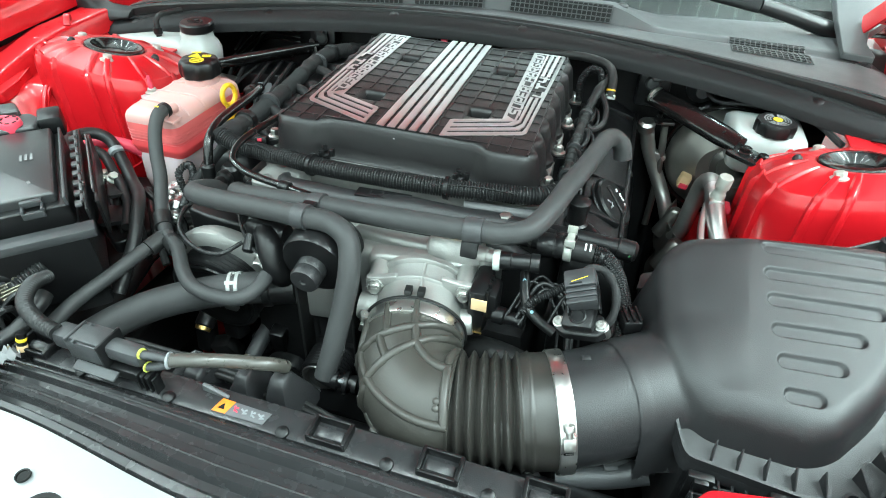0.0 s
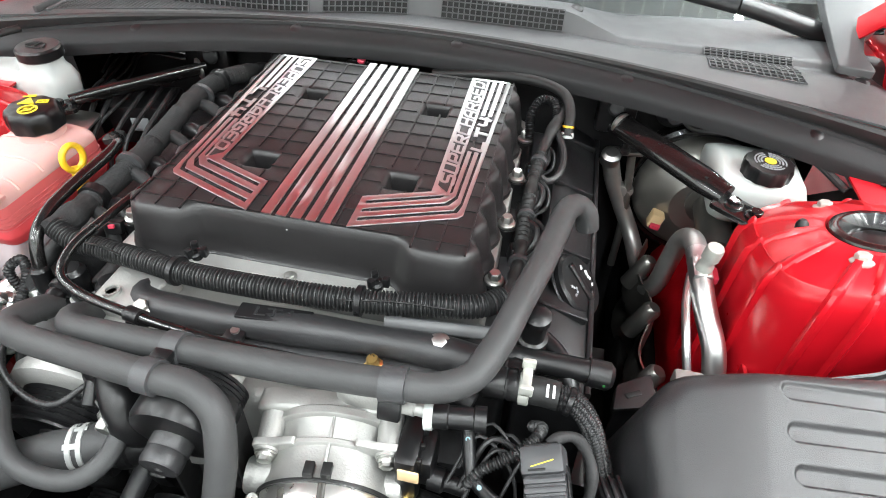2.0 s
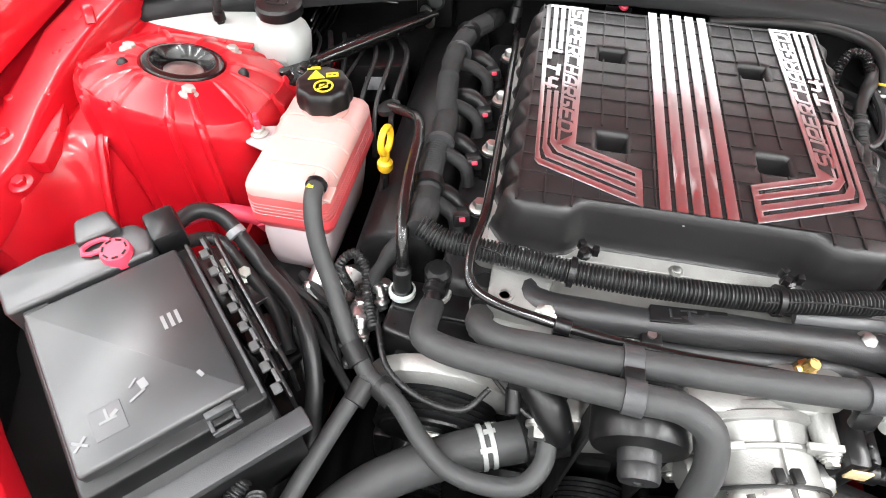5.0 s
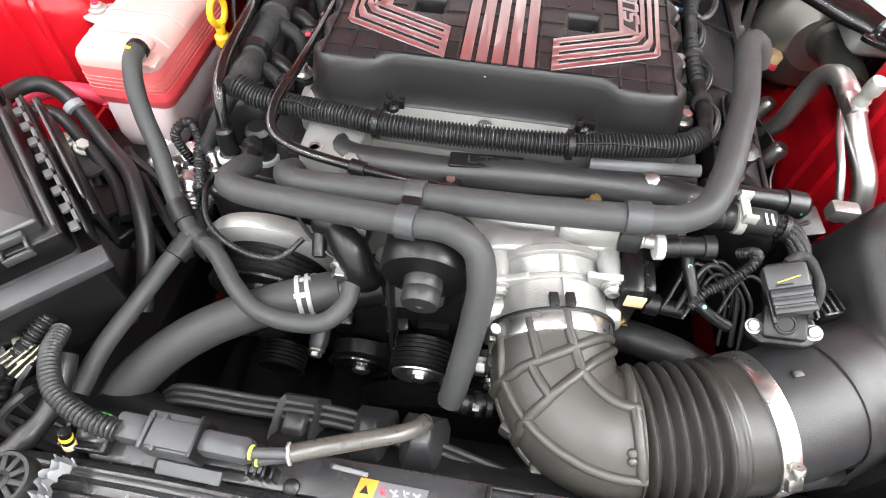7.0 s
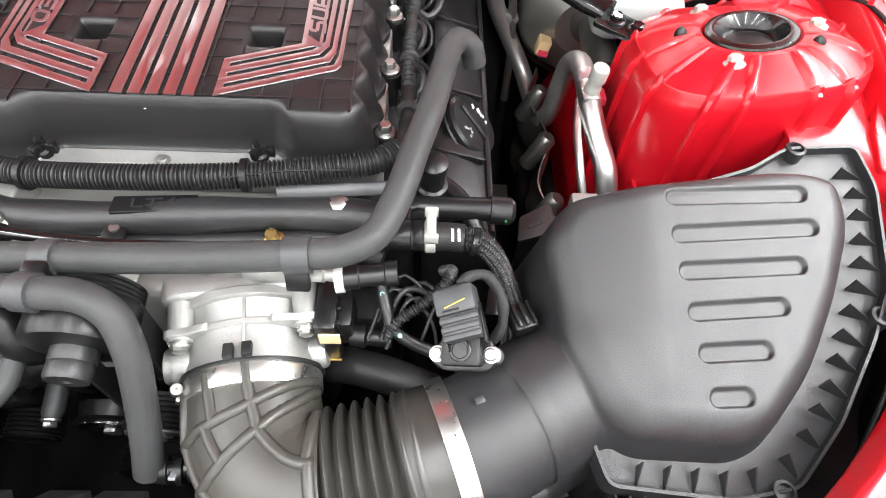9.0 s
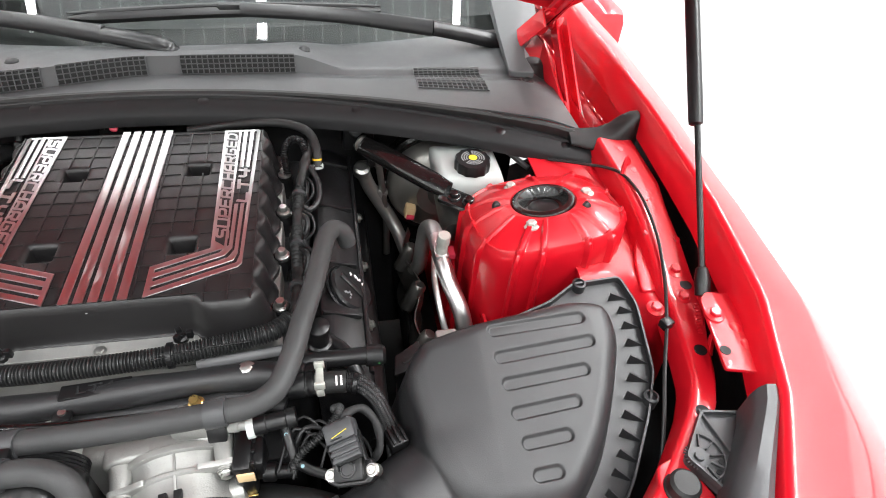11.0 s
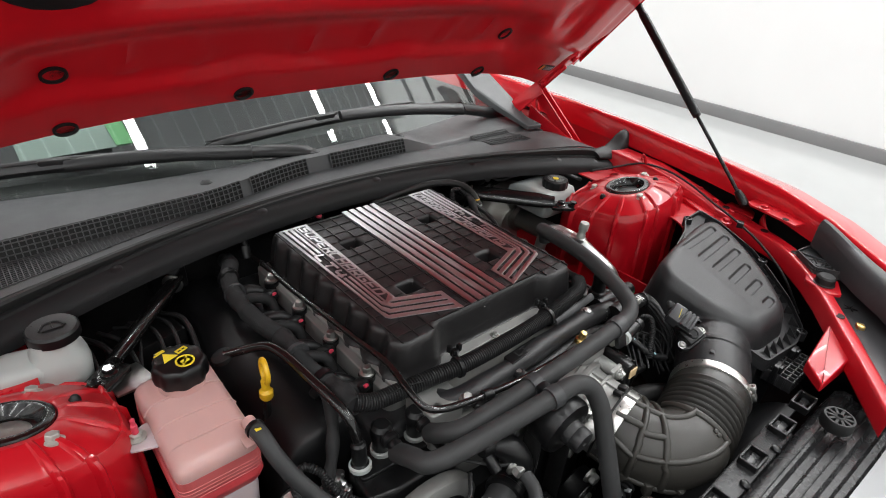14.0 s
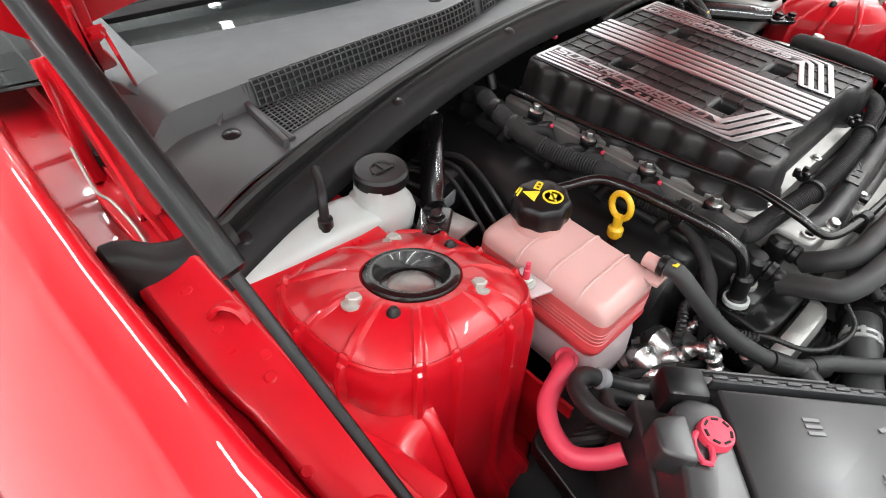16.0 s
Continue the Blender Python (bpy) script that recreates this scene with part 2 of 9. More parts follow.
def lathe(c, axis, profile, n=28, bm=None, lobes=0, depth=0.0):
    """A turned solid: profile rows of (radius, height along the axis) from the point c."""
    b = bmesh.new()
    rings = []
    for r, h in profile:
        ring = []
        for k in range(n):
            a = 2 * math.pi * k / n
            rr = r * (1 + depth * math.cos(lobes * a)) if lobes else r
            ring.append(b.verts.new((rr * math.cos(a), rr * math.sin(a), h)))
        rings.append(ring)
    for p, q in zip(rings, rings[1:]):
        for k in range(n):
            b.faces.new((p[k], p[(k + 1) % n], q[(k + 1) % n], q[k]))
    for ring in (rings[0], rings[-1]):
        if (ring[0].co - ring[n // 2].co).length > 1e-5:
            b.faces.new(ring)
    bmesh.ops.remove_doubles(b, verts=b.verts, dist=1e-7)
    b.transform(Matrix.Translation(c) @ frame_of(axis))
    return join(bm, b)


def spline(points, step=0.006):
    """A smooth line through the points, in even steps."""
    P = [Vector(p) for p in points]
    P = [2 * P[0] - P[1]] + P + [2 * P[-1] - P[-2]]
    fine = []
    for i in range(1, len(P) - 2):
        a, b, c, d = P[i - 1:i + 3]
        t0, t1 = 0.0, (b - a).length ** 0.5
        t2 = t1 + max(1e-4, (c - b).length ** 0.5)
        t3 = t2 + max(1e-4, (d - c).length ** 0.5)
        m = max(4, int((c - b).length / step * 2))
        for k in range(m):
            t = t1 + (t2 - t1) * k / m
            a1 = a * ((t1 - t) / (t1 - t0)) + b * ((t - t0) / (t1 - t0))
            a2 = b * ((t2 - t) / (t2 - t1)) + c * ((t - t1) / (t2 - t1))
            a3 = c * ((t3 - t) / (t3 - t2)) + d * ((t - t2) / (t3 - t2))
            b1 = a1 * ((t2 - t) / (t2 - t0)) + a2 * ((t - t0) / (t2 - t0))
            b2 = a2 * ((t3 - t) / (t3 - t1)) + a3 * ((t - t1) / (t3 - t1))
            fine.append(b1 * ((t2 - t) / (t2 - t1)) + b2 * ((t - t1) / (t2 - t1)))
    fine.append(P[-2])
    out, left = [fine[0]], step
    for p, q in zip(fine, fine[1:]):
        seg = (q - p).length
        while seg > 1e-9 and left <= seg:
            p = p.lerp(q, left / seg)
            seg -= left
            left = step
            out.append(p)
        left -= seg
    if (out[-1] - fine[-1]).length > step * 0.3:
        out.append(fine[-1])
    return out


def sweep(points, radius, n=14, step=0.006, bm=None, flat=1.0, hollow=False):
    """A tube along a smooth line; radius is a number or a function of the length run so far and the share of the whole."""
    L = spline(points, step)
    b = bmesh.new()
    rings = []
    tan = (L[1] - L[0]).normalized()
    side = tan.orthogonal().normalized()
    run, whole = 0.0, sum((q - p).length for p, q in zip(L, L[1:]))
    for i, p in enumerate(L):
        if i:
            run += (p - L[i - 1]).length
        t = (L[min(i + 1, len(L) - 1)] - L[max(i - 1, 0)]).normalized()
        side = (side - t * side.dot(t)).normalized()
        up = t.cross(side)
        r = radius(run, run / whole) if callable(radius) else radius
        rings.append([b.verts.new(p + side * (r * math.cos(2 * math.pi * k / n)) + up * (flat * r * math.sin(2 * math.pi * k / n))) for k in range(n)])
    for p, q in zip(rings, rings[1:]):
        for k in range(n):
            b.faces.new((p[k], p[(k + 1) % n], q[(k + 1) % n], q[k]))
    if hollow:
        for ring, nxt in ((rings[0], rings[1]), (rings[-1], rings[-2])):
            mid = sum((v.co for v in ring), Vector()) / n
            inn = (mid - sum((v.co for v in nxt), Vector()) / n).normalized()
            lip = [b.verts.new(mid + (v.co - mid) * 0.72) for v in ring]
            deep = [b.verts.new(v.co - inn * 0.012) for v in lip]
            for k in range(n):
                b.faces.new((ring[k], ring[(k + 1) % n], lip[(k + 1) % n], lip[k]))
                b.faces.new((lip[k], lip[(k + 1) % n], deep[(k + 1) % n], deep[k]))
            b.faces.new(deep)
    else:
        b.faces.new(rings[0])
        b.faces.new(rings[-1])
    return join(bm, b)


def ribbed(r, pitch=0.0042, depth=0.001):
    return lambda s, f: r + depth * (1 if math.sin(2 * math.pi * s / pitch) > 0 else -1) * 0.5 + depth * 0.5 * math.sin(2 * math.pi * s / pitch)


def loft(rings, bm=None, caps=True):
    b = bmesh.new()
    R = [[b.verts.new(p) for p in ring] for ring in rings]
    for p, q in zip(R, R[1:]):
        for k in range(len(p)):
            b.faces.new((p[k], p[(k + 1) % len(p)], q[(k + 1) % len(p)], q[k]))
    if caps:
        b.faces.new(R[0])
        b.faces.new(R[-1])
    return join(bm, b)


def rounded(pts, r, seg=5):
    """A polygon with its corners rounded off."""
    out, n = [], len(pts)
    for i in range(n):
        p, a, b = Vector(pts[i]).to_2d(), Vector(pts[i - 1]).to_2d(), Vector(pts[(i + 1) % n]).to_2d()
        u, w = (a - p), (b - p)
        d = min(r, u.length * 0.45, w.length * 0.45)
        s, e = p + u.normalized() * d, p + w.normalized() * d
        for k in range(seg + 1):
            t = k / seg
            out.append(s * (1 - t) ** 2 + p * 2 * t * (1 - t) + e * t * t)
    return out


def inset(pts, d):
    """The outline drawn in by d (out, where d is negative)."""
    n, out = len(pts), []
    area = sum(pts[i][0] * pts[(i + 1) % n][1] - pts[(i + 1) % n][0] * pts[i][1] for i in range(n))
    sg = 1 if area > 0 else -1
    for i in range(n):
        t = (Vector(pts[(i + 1) % n]).to_2d() - Vector(pts[i - 1]).to_2d())
        t = t.normalized() if t.length > 1e-9 else V(1, 0)
        out.append(Vector(pts[i]).to_2d() + sg * d * Vector((-t.y, t.x)))
    return out


def slab(pts, z0, z1, edge=0.003, m=None, bm=None, draft=0.0):
    """A plate with an outline and a rounded upper edge; z0 and z1 may be functions of x and y."""
    f0 = z0 if callable(z0) else (lambda x, y: z0)
    f1 = z1 if callable(z1) else (lambda x, y: z1)
    rows = [(inset(pts, -draft), 0, 0)]
    for k in range(4):
        a = math.pi / 2 * k / 3
        rows.append((inset(pts, edge * (1 - math.cos(a))), 1, -edge * (1 - math.sin(a))))
    rings = [[(p[0], p[1], (f1 if top else f0)(p[0], p[1]) + dz) for p in row] for row, top, dz in rows]
    b = loft(rings)
    if m is not None:
        b.transform(m)
    return join(bm, b)


def hexbolt(c, axis, r=0.006, h=0.005, washer=1.7, bm=None):
    b = lathe((0, 0, 0), (0, 0, 1), [(0, 0), (r * washer, 0), (r * washer, h * 0.25), (r * 1.25, h * 0.4)], 20)
    lathe((0, 0, 0), (0, 0, 1), [(r * 1.12, h * 0.2), (r * 1.1, h * 0.9), (r * 0.92, h), (0, h)], 6, bm=b)
    b.transform(Matrix.Translation(c) @ frame_of(axis))
    return join(bm, b)


def grid(fn, us, vs, bm=None, thick=0.0):
    """A sheet from a function of two numbers; thick: its second face lies that far along its normals."""
    b = bmesh.new()
    G = [[b.verts.new(fn(u, v)) for v in vs] for u in us]
    for i in range(len(us) - 1):
        for j in range(len(vs) - 1):
            b.faces.new((G[i][j], G[i + 1][j], G[i + 1][j + 1], G[i][j + 1]))
    if thick:
        bmesh.ops.recalc_face_normals(b, faces=b.faces)
        bmesh.ops.solidify(b, geom=b.faces[:], thickness=thick)
    return join(bm, b)


def steps(a, b, n):
    return [a + (b - a) * k / n for k in range(n + 1)]


def sstep(a, b, x):
    t = min(1, max(0, (x - a) / (b - a)))
    return t * t * (3 - 2 * t)


def lettering(text, size, m, parent, material, name="lettering", depth=0.0004, shear=0.0, stretch=1.0, bold=0.0):
    cu = bpy.data.curves.new("text", "FONT")
    cu.offset = bold
    cu.body, cu.size, cu.extrude, cu.align_x, cu.align_y, cu.shear, cu.resolution_u = text, size, depth, "CENTER", "CENTER", shear, 3
    tmp = new("text", cu)
    bpy.context.view_layer.update()
    me = bpy.data.meshes.new_from_object(tmp.evaluated_get(bpy.context.evaluated_depsgraph_get()))
    bpy.data.objects.remove(tmp)
    bpy.data.curves.remove(cu)
    b = bmesh.new()
    b.from_mesh(me)
    bpy.data.meshes.remove(me)
    b.transform(m @ Matrix.Diagonal((stretch, 1, 1, 1)))
    return add(name, b, material, parent, done=True)


# ---- the room ----
add("floor", grid(lambda u, v: (u, v, 0.0), steps(-7, 4.6, 6), steps(-7, 8, 6), thick=-0.05), FLOORM, None, "polished pale grey concrete showroom floor", "floor", kind="structure")
add("wall_east", box((4.65, 0.5, 2.75), (0.2, 15, 5.5), 0.0), WALLM, None, "plain white painted showroom wall", "wall", kind="structure")
add("wall_west", box((-7.1, 0.5, 2.75), (0.2, 15, 5.5), 0.0), WALLM, None, "plain white painted showroom wall", "wall", kind="structure")
add("wall_north", box((-1.2, 8.1, 2.75), (11.5, 0.2, 5.5), 0.0), WALLM, None, "plain white painted showroom wall", "wall", kind="structure")
add("wall_south", box((-1.2, -7.1, 2.75), (11.5, 0.2, 5.5), 0.0), WALLM, None, "plain white painted showroom wall", "wall", kind="structure")
add("baseboard", box((4.537, 0.5, 0.075), (0.025, 14.9, 0.15), 0.004), SKIRT, None, "grey skirting board along the white wall", "baseboard", kind="structure")
bm = box((-1.2, 0.5, CEILING + 0.1), (11.6, 15, 0.2), 0.0)
deck_faces = len(bm.faces)
for k in range(46):
    box((-6.6 + k * 0.25, 0.5, CEILING - 0.012), (0.022, 14.8, 0.04), 0.0, bm=bm)
bm.faces.ensure_lookup_table()
for f in bm.faces[deck_faces:]:
    f.material_index = 1
add("ceiling", bm, (CEILM, CEILR), None, "dark corrugated metal ceiling", "ceiling", kind="structure")
for tx, ty, tl in TUBES:
    bm = box((tx, ty, CEILING - 0.055), (0.11, tl + 0.1, 0.05), 0.006)
    add("ceiling_light", bm, GREYP, None, "long ceiling light fixture on the dark ceiling", "light fixture", "ceiling lights")

# ---- the car's body ----
car = thing("car_body", (0, 0, 0), "glossy red car body shell with the engine bay open", "car")


def tower_z(x, y, s):
    return 0.940 - 0.2 * (y + 0.018) + 0.18 * (abs(x) - 0.54)


TOWER = [(0.0, -0.006), (0.06, 0.0), (0.2, 0.001), (0.45, -0.006), (0.7, -0.014), (0.84, -0.0215), (0.865, -0.0195), (0.885, -0.0185), (0.905, -0.0205), (0.92, -0.0265), (0.94, -0.029), (0.97, -0.036), (0.985, -0.052), (1.0, -0.1), (1.03, -0.2), (1.06, -0.3), (1.09, -0.45)]


def strut_tower(s):
    cx, cy = 0.537, -0.018
    ribs = [radians(a) for a in (10, 48, 82, 116, 150, 176, 206, 237, 254, 290, 308, 340)]
    n = 360
    rings = []
    for q, dz in TOWER[:-4] + ([(1.0, -0.1), (1.02, -0.19), (1.05, -0.225), (1.13, -0.25), (1.3, -0.265), (1.42, -0.28), (1.46, -0.45)] if s < 0 else TOWER[-4:]):
        ring = []
        for k in range(n):
            a = 2 * math.pi * k / n
            c, sn = math.cos(a), math.sin(a)
            R = 1 / ((abs(c) / (0.108 if c > 0 else 0.101)) ** 3.2 + (abs(sn) / (0.108 if sn > 0 else 0.095)) ** 3.2) ** (1 / 3.2)
            d = min(abs((a - r + math.pi) % (2 * math.pi) - math.pi) for r in ribs) * (0.045 + 0.06 * q)
            g = sstep(0.0052, 0.0024, d)
            w = sstep(0.12, 0.4, q)
            r = 0.040 + (R - 0.040) * q + g * 0.0056 * sstep(0.88, 0.99, q)
            x, y = cx + r * c, cy + r * sn
            f = sstep(0.95, 1.03, q)
            ring.append((s * x, y, tower_z(x, y, s) * (1 - f) + 0.94 * f + dz + g * 0.0048 * w * (1 - sstep(0.96, 1.0, q))))
        rings.append(ring)
    b = loft(rings, caps=False)
    t = add("strut_tower", b, REDIN, car, "ribbed red painted strut tower", sharp=30)
    nrm = V(-0.18 * s, 0.2, 1).normalized()
    c = V(s * cx, cy, tower_z(cx, cy, s))
    ring = lathe(c - nrm * 0.01, nrm, [(0.043, 0.0), (0.0435, 0.009), (0.042, 0.012), (0.038, 0.0135), (0.034, 0.013), (0.027, 0.004), (0.025, -0.006), (0.0, -0.006)], 40)
    add("mount_ring", ring, PAINTB, t, "glossy black rubber strut mount ring")
    add("mount_insert", lathe(c - nrm * 0.016, nrm, [(0, 0), (0.021, 0.0), (0.021, 0.006), (0.015, 0.008), (0, 0.008)], 24), STEEL if s < 0 else BLACKP, t)
    for bx, by in ((0.506, -0.069), (0.510, 0.039), (0.598, -0.018)):
        add("mount_bolt", hexbolt((s * bx, by, tower_z(bx, by, s) - 0.0055), nrm, 0.0062, 0.009, 1.7), BOLTM, t, "grey zinc hexagon bolt")
    for bx, by in ((0.585, -0.052), (0.477, -0.005)):
        add("rubber_plug", lathe((s * bx, by, tower_z(bx, by, s) - 0.005), nrm, [(0.0065, 0), (0.006, 0.005), (0.003, 0.009), (0, 0.009)], 14), BLACKP, t)
    # pressed bead round the tower's foot
    L = [(s * (cx + r * math.cos(radians(a))), cy + r * math.sin(radians(a)), z) for a, r, z in ((42, 0.15, 0.912), (20, 0.125, 0.908), (0, 0.118, 0.905), (-25, 0.122, 0.900), (-42, 0.142, 0.885), (-52, 0.158, 0.84), (-56, 0.165, 0.78))]
    if s < 0:
        L = [(-0.622, 0.06, 0.915), (-0.634, 0.02, 0.915), (-0.632, -0.02, 0.909), (-0.616, -0.064, 0.904), (-0.607, -0.095, 0.900), (-0.602, -0.115, 0.89), (-0.60, -0.128, 0.87), (-0.599, -0.14, 0.85), (-0.597, -0.155, 0.82), (-0.593, -0.17, 0.78), (-0.588, -0.18, 0.72)]
    add("pressed_bead", sweep(L, 0.0065, 10, flat=0.8), REDIN, t)
    if s < 0:
        LS = spline([Vector(p) for p in L[2:]], 0.008)

        def flank(k, u):
            p = LS[int(k)]
            d = V(p.x + cx, p.y - cy, 0).normalized()
            q = V(-cx + 0.088 * d.x, cy + 0.088 * d.y, p.z - 0.012)
            w = p.lerp(q, u)
            return V(w.x, w.y, w.z - 0.012 * math.sin(math.pi * u))

        add("tower_flank", grid(flank, list(range(len(LS))), steps(0, 1, 10), thick=-0.002), REDIN, t)


strut_tower(1)
strut_tower(-1)


def rail(points, w, h, s=1, m=None, r=0.008):
    L = spline(points, 0.02)
    rings = []
    sec = rounded([(-w / 2, -h), (w / 2, -h), (w / 2, 0), (-w / 2, 0)], r, 4)
    for i, p in enumerate(L):
        t = (L[min(i + 1, len(L) - 1)] - L[max(i - 1, 0)])
        t.z = 0
        side = V(t.y, -t.x, 0).normalized()
        rings.append([p + side * q.x + V(0, 0, q.y) for q in sec])
    b = loft(rings)
    b.transform(Matrix.Diagonal((s, 1, 1, 1)))
    return b


# station, inner side, outer side, height of the inner fender rail
RAILS = [(0.36, 0.664, 0.722, 0.948), (0.1, 0.664, 0.720, 0.949), (0.0, 0.663, 0.717, 0.945), (-0.05, 0.662, 0.708, 0.938), (-0.11, 0.658, 0.705, 0.925), (-0.16, 0.650, 0.700, 0.913), (-0.2, 0.650, 0.694, 0.909), (-0.255, 0.640, 0.672, 0.907), (-0.295, 0.630, 0.659, 0.906), (-0.33, 0.608, 0.641, 0.905), (-0.377, 0.566, 0.602, 0.902), (-0.415, 0.526, 0.560, 0.898), (-0.46, 0.472, 0.507, 0.891), (-0.5, 0.425, 0.46, 0.885), (-0.58, 0.33, 0.365, 0.87)]


def along(rows, y):
    for p, q in zip(rows, rows[1:]):
        if y >= q[0]:
            t = min(1, max(0, (y - p[0]) / (q[0] - p[0])))
            return [a + (b - a) * t for a, b in zip(p[1:], q[1:])]
    return rows[-1][1:]


EDGE = [(0.66, 0.735, 1.02), (0.46, 0.736, 1.014), (0.32, 0.742, 1.010), (0.1, 0.740, 1.001), (0.0, 0.736, 0.995), (-0.1, 0.730, 0.990), (-0.25, 0.709, 0.981), (-0.36, 0.673, 0.966), (-0.5, 0.597, 0.943), (-0.62, 0.52, 0.913), (-0.75, 0.415, 0.868)]


def edge_x(y):
    """The inner edge of the fender's top."""
    return along(EDGE, y)


FEND = [(-0.0135, -0.052), (-0.013, -0.044), (-0.012, -0.030), (-0.006, -0.006), (-0.003, -0.001), (0.002, 0.0), (0.004, -0.0006), (0.029, -0.0056), (0.033, -0.010), (0.05, -0.032), (0.075, -0.07), (0.11, -0.12), (0.14, -0.19), (0.16, -0.3), (0.165, -0.5)]


def fender(s):
    ys = steps(0.66, -0.74, 70)

    def place(y, k):
        x, z = edge_x(y)
        x1, z1 = edge_x(y - 0.02)
        x0, z0 = edge_x(y + 0.02)
        d = V(x1 - x0, -0.04, 0).normalized()
        side = V(-d.y, d.x, 0)
        o = FEND[k]
        w = o[0] * (1 + 0.75 * sstep(0.0, -0.38, y) if o[0] > 0.01 else 1)
        return V(s * (x + side.x * w), y + side.y * w, z + o[1])

    b = grid(lambda y, k: place(y, k), ys, list(range(len(FEND))))
    return add("fender", b, RED, car, "glossy red painted front fender", sharp=50)


for s in (1, -1):
    fender(s)
    rings = []
    for y in steps(0.13, -0.58, 56):
        a, c, z = along(RAILS, y)
        sec = rounded([(a - 0.010, -0.034), (c - 0.004, -0.034), (c, 0), (a, 0)], 0.006, 3)
        rings.append([(s * q.x, y, z + q.y) for q in sec])
    r = add("upper_rail", loft(rings), REDIN, car, "red painted inner fender rail with bolts and holes")
    # apron between tower and rail
    yd = -0.19 if s > 0 else -0.25
    xl = lambda y: 0.56 if s > 0 else 0.50 + 0.094 * sstep(-0.02, -0.1, y)

    def apron(u, y):
        x = xl(y) + (0.672 - xl(y)) * u
        z = 0.898 + 0.012 * sstep(-0.15, 0.1, y) + (0.002 + 0.030 * sstep(-0.16, 0.0, y)) * sstep(0.652, 0.676, x)
        z -= 0.03 * (s > 0) * sstep(-0.12, yd, y) * sstep(0.64, 0.6, x) + 0.2 * sstep(yd, yd - 0.03, y) + 0.004 * sstep(-0.09, -0.094, y) * sstep(0.645, 0.65, x)
        if s < 0:
            # dented step and crease in the plate ahead of the tower
            z -= 0.006 * sstep(-0.128, -0.134, y + 0.6 * (x - 0.62)) + 0.12 * sstep(-0.105, -0.185, y) * sstep(0.65, 0.603, x)
        return (s * x, y, z)

    b = grid(apron, steps(0, 1, 56), steps(yd - 0.035, 0.3, 120), thick=-0.003)
    add("apron", b, REDIN, car, "red painted inner fender apron")
    b = slab(rounded([(s * 0.628, -0.165), (s * 0.662, -0.165), (s * 0.672, -0.1), (s * 0.664, -0.06), (s * 0.64, -0.115)], 0.008), lambda x, y: 0.89, lambda x, y: 0.9045 + 0.012 * sstep(-0.16, -0.05, y), 0.0015)
    add("patch_plate", b, REDIN, car, "red patch plate welded on the apron")
    for x, y, z in ((0.679, -0.145, 0.916), (0.672, -0.185, 0.910), (0.632, -0.195, 0.906)):
        add("rail_bolt", hexbolt((s * x, y, z - 0.002), (0, -0.12, 1), 0.006, 0.009, 1.9), REDIN, r)
    for x, y in ((0.684, -0.168), (0.656, -0.262), (0.49, -0.458), (0.62, -0.335)):
        z = along(RAILS, y)[2]
        add("rail_hole", lathe((s * x, y, z - 0.0008), (0, 0, 1), [(0.0075, 0), (0.0075, 0.0014), (0, 0.0014)], 18), INKSHADE, r)
    for x, y, z in ((0.682, -0.03, 0.9415), (0.671, -0.058, 0.935), (0.664, -0.085, 0.929), (0.70, -0.10, 0.927), (0.675, -0.012, 0.943), (0.69, 0.03, 0.946), (0.69, 0.08, 0.948), (0.644, -0.12, 0.908)):
        add("spot_weld", lathe((s * x, y, z - 0.0008), (0, -0.15, 1), [(0.0055, 0), (0.004, 0.0018), (0, 0.0018)], 12), REDIN, r)
    # stamped letters' row as small dashes
    for k in range(9):
        y = -0.198 - 0.0052 * k
        add("stamped_mark", box((s * (along(RAILS, y)[1] - 0.010 - 0.0012 * (k % 2)), y, along(RAILS, y)[2] + 0.0002), (0.006, 0.0022, 0.0012), 0.0004), REDIN, r)
    add("wire_clip", sweep([(s * 0.688, 0.045, 0.947), (s * 0.68, 0.04, 0.957), (s * 0.672, 0.03, 0.957), (s * 0.668, 0.022, 0.946)], 0.006, 8, flat=0.5), REDIN, r)
    # inner wall of the rail, seen down to the wheelhouse
    b = grid(lambda y, z: (s * (0.45 - 0.04 * sstep(0.7, 0.6, z)), y, z), steps(-0.16, 0.28, 8), steps(0.35, 0.8, 8), thick=-0.004)
    add("wheelhouse", b, REDIN, car, "red painted inner wheelhouse wall")
    b = rail([(0.40, 0.28, 0.62), (0.40, -0.2, 0.62), (0.42, -0.6, 0.62)], 0.07, 0.1, s)
    add("lower_rail", b, DARK, car, "dark lower chassis rail")
    add("wheel_liner", grid(lambda x, y: (s * x, y, 0.68 + 0.05 * math.sin(x * 9) - 0.25 * sstep(-0.2, -0.5, y)), steps(0.43, 0.94, 10), steps(-0.8, 0.44, 14), thick=-0.004), DARK, car, "dark plastic wheel liner under the fender")
    # tab between rail and fender with bolt, hole and curled link
    tab = slab(rounded([(s * 0.643, -0.312), (s * 0.664, -0.218), (s * 0.676, -0.208), (s * 0.716, -0.215), (s * 0.706, -0.30), (s * 0.684, -0.322)], 0.004), 0.940, 0.944, 0.001)
    tab = add("fender_bracket", tab, REDIN, car, "red fender tab with bolt and hole")
    add("tab_bolt", hexbolt((s * 0.668, -0.243, 0.944), (0, 0, 1), 0.006, 0.008, 1.8), REDIN, tab)
    add("tab_hole", lathe((s * 0.655, -0.290, 0.9435), (0, 0, 1), [(0.006, 0), (0.006, 0.0012), (0, 0.0012)], 16), INKSHADE, tab)
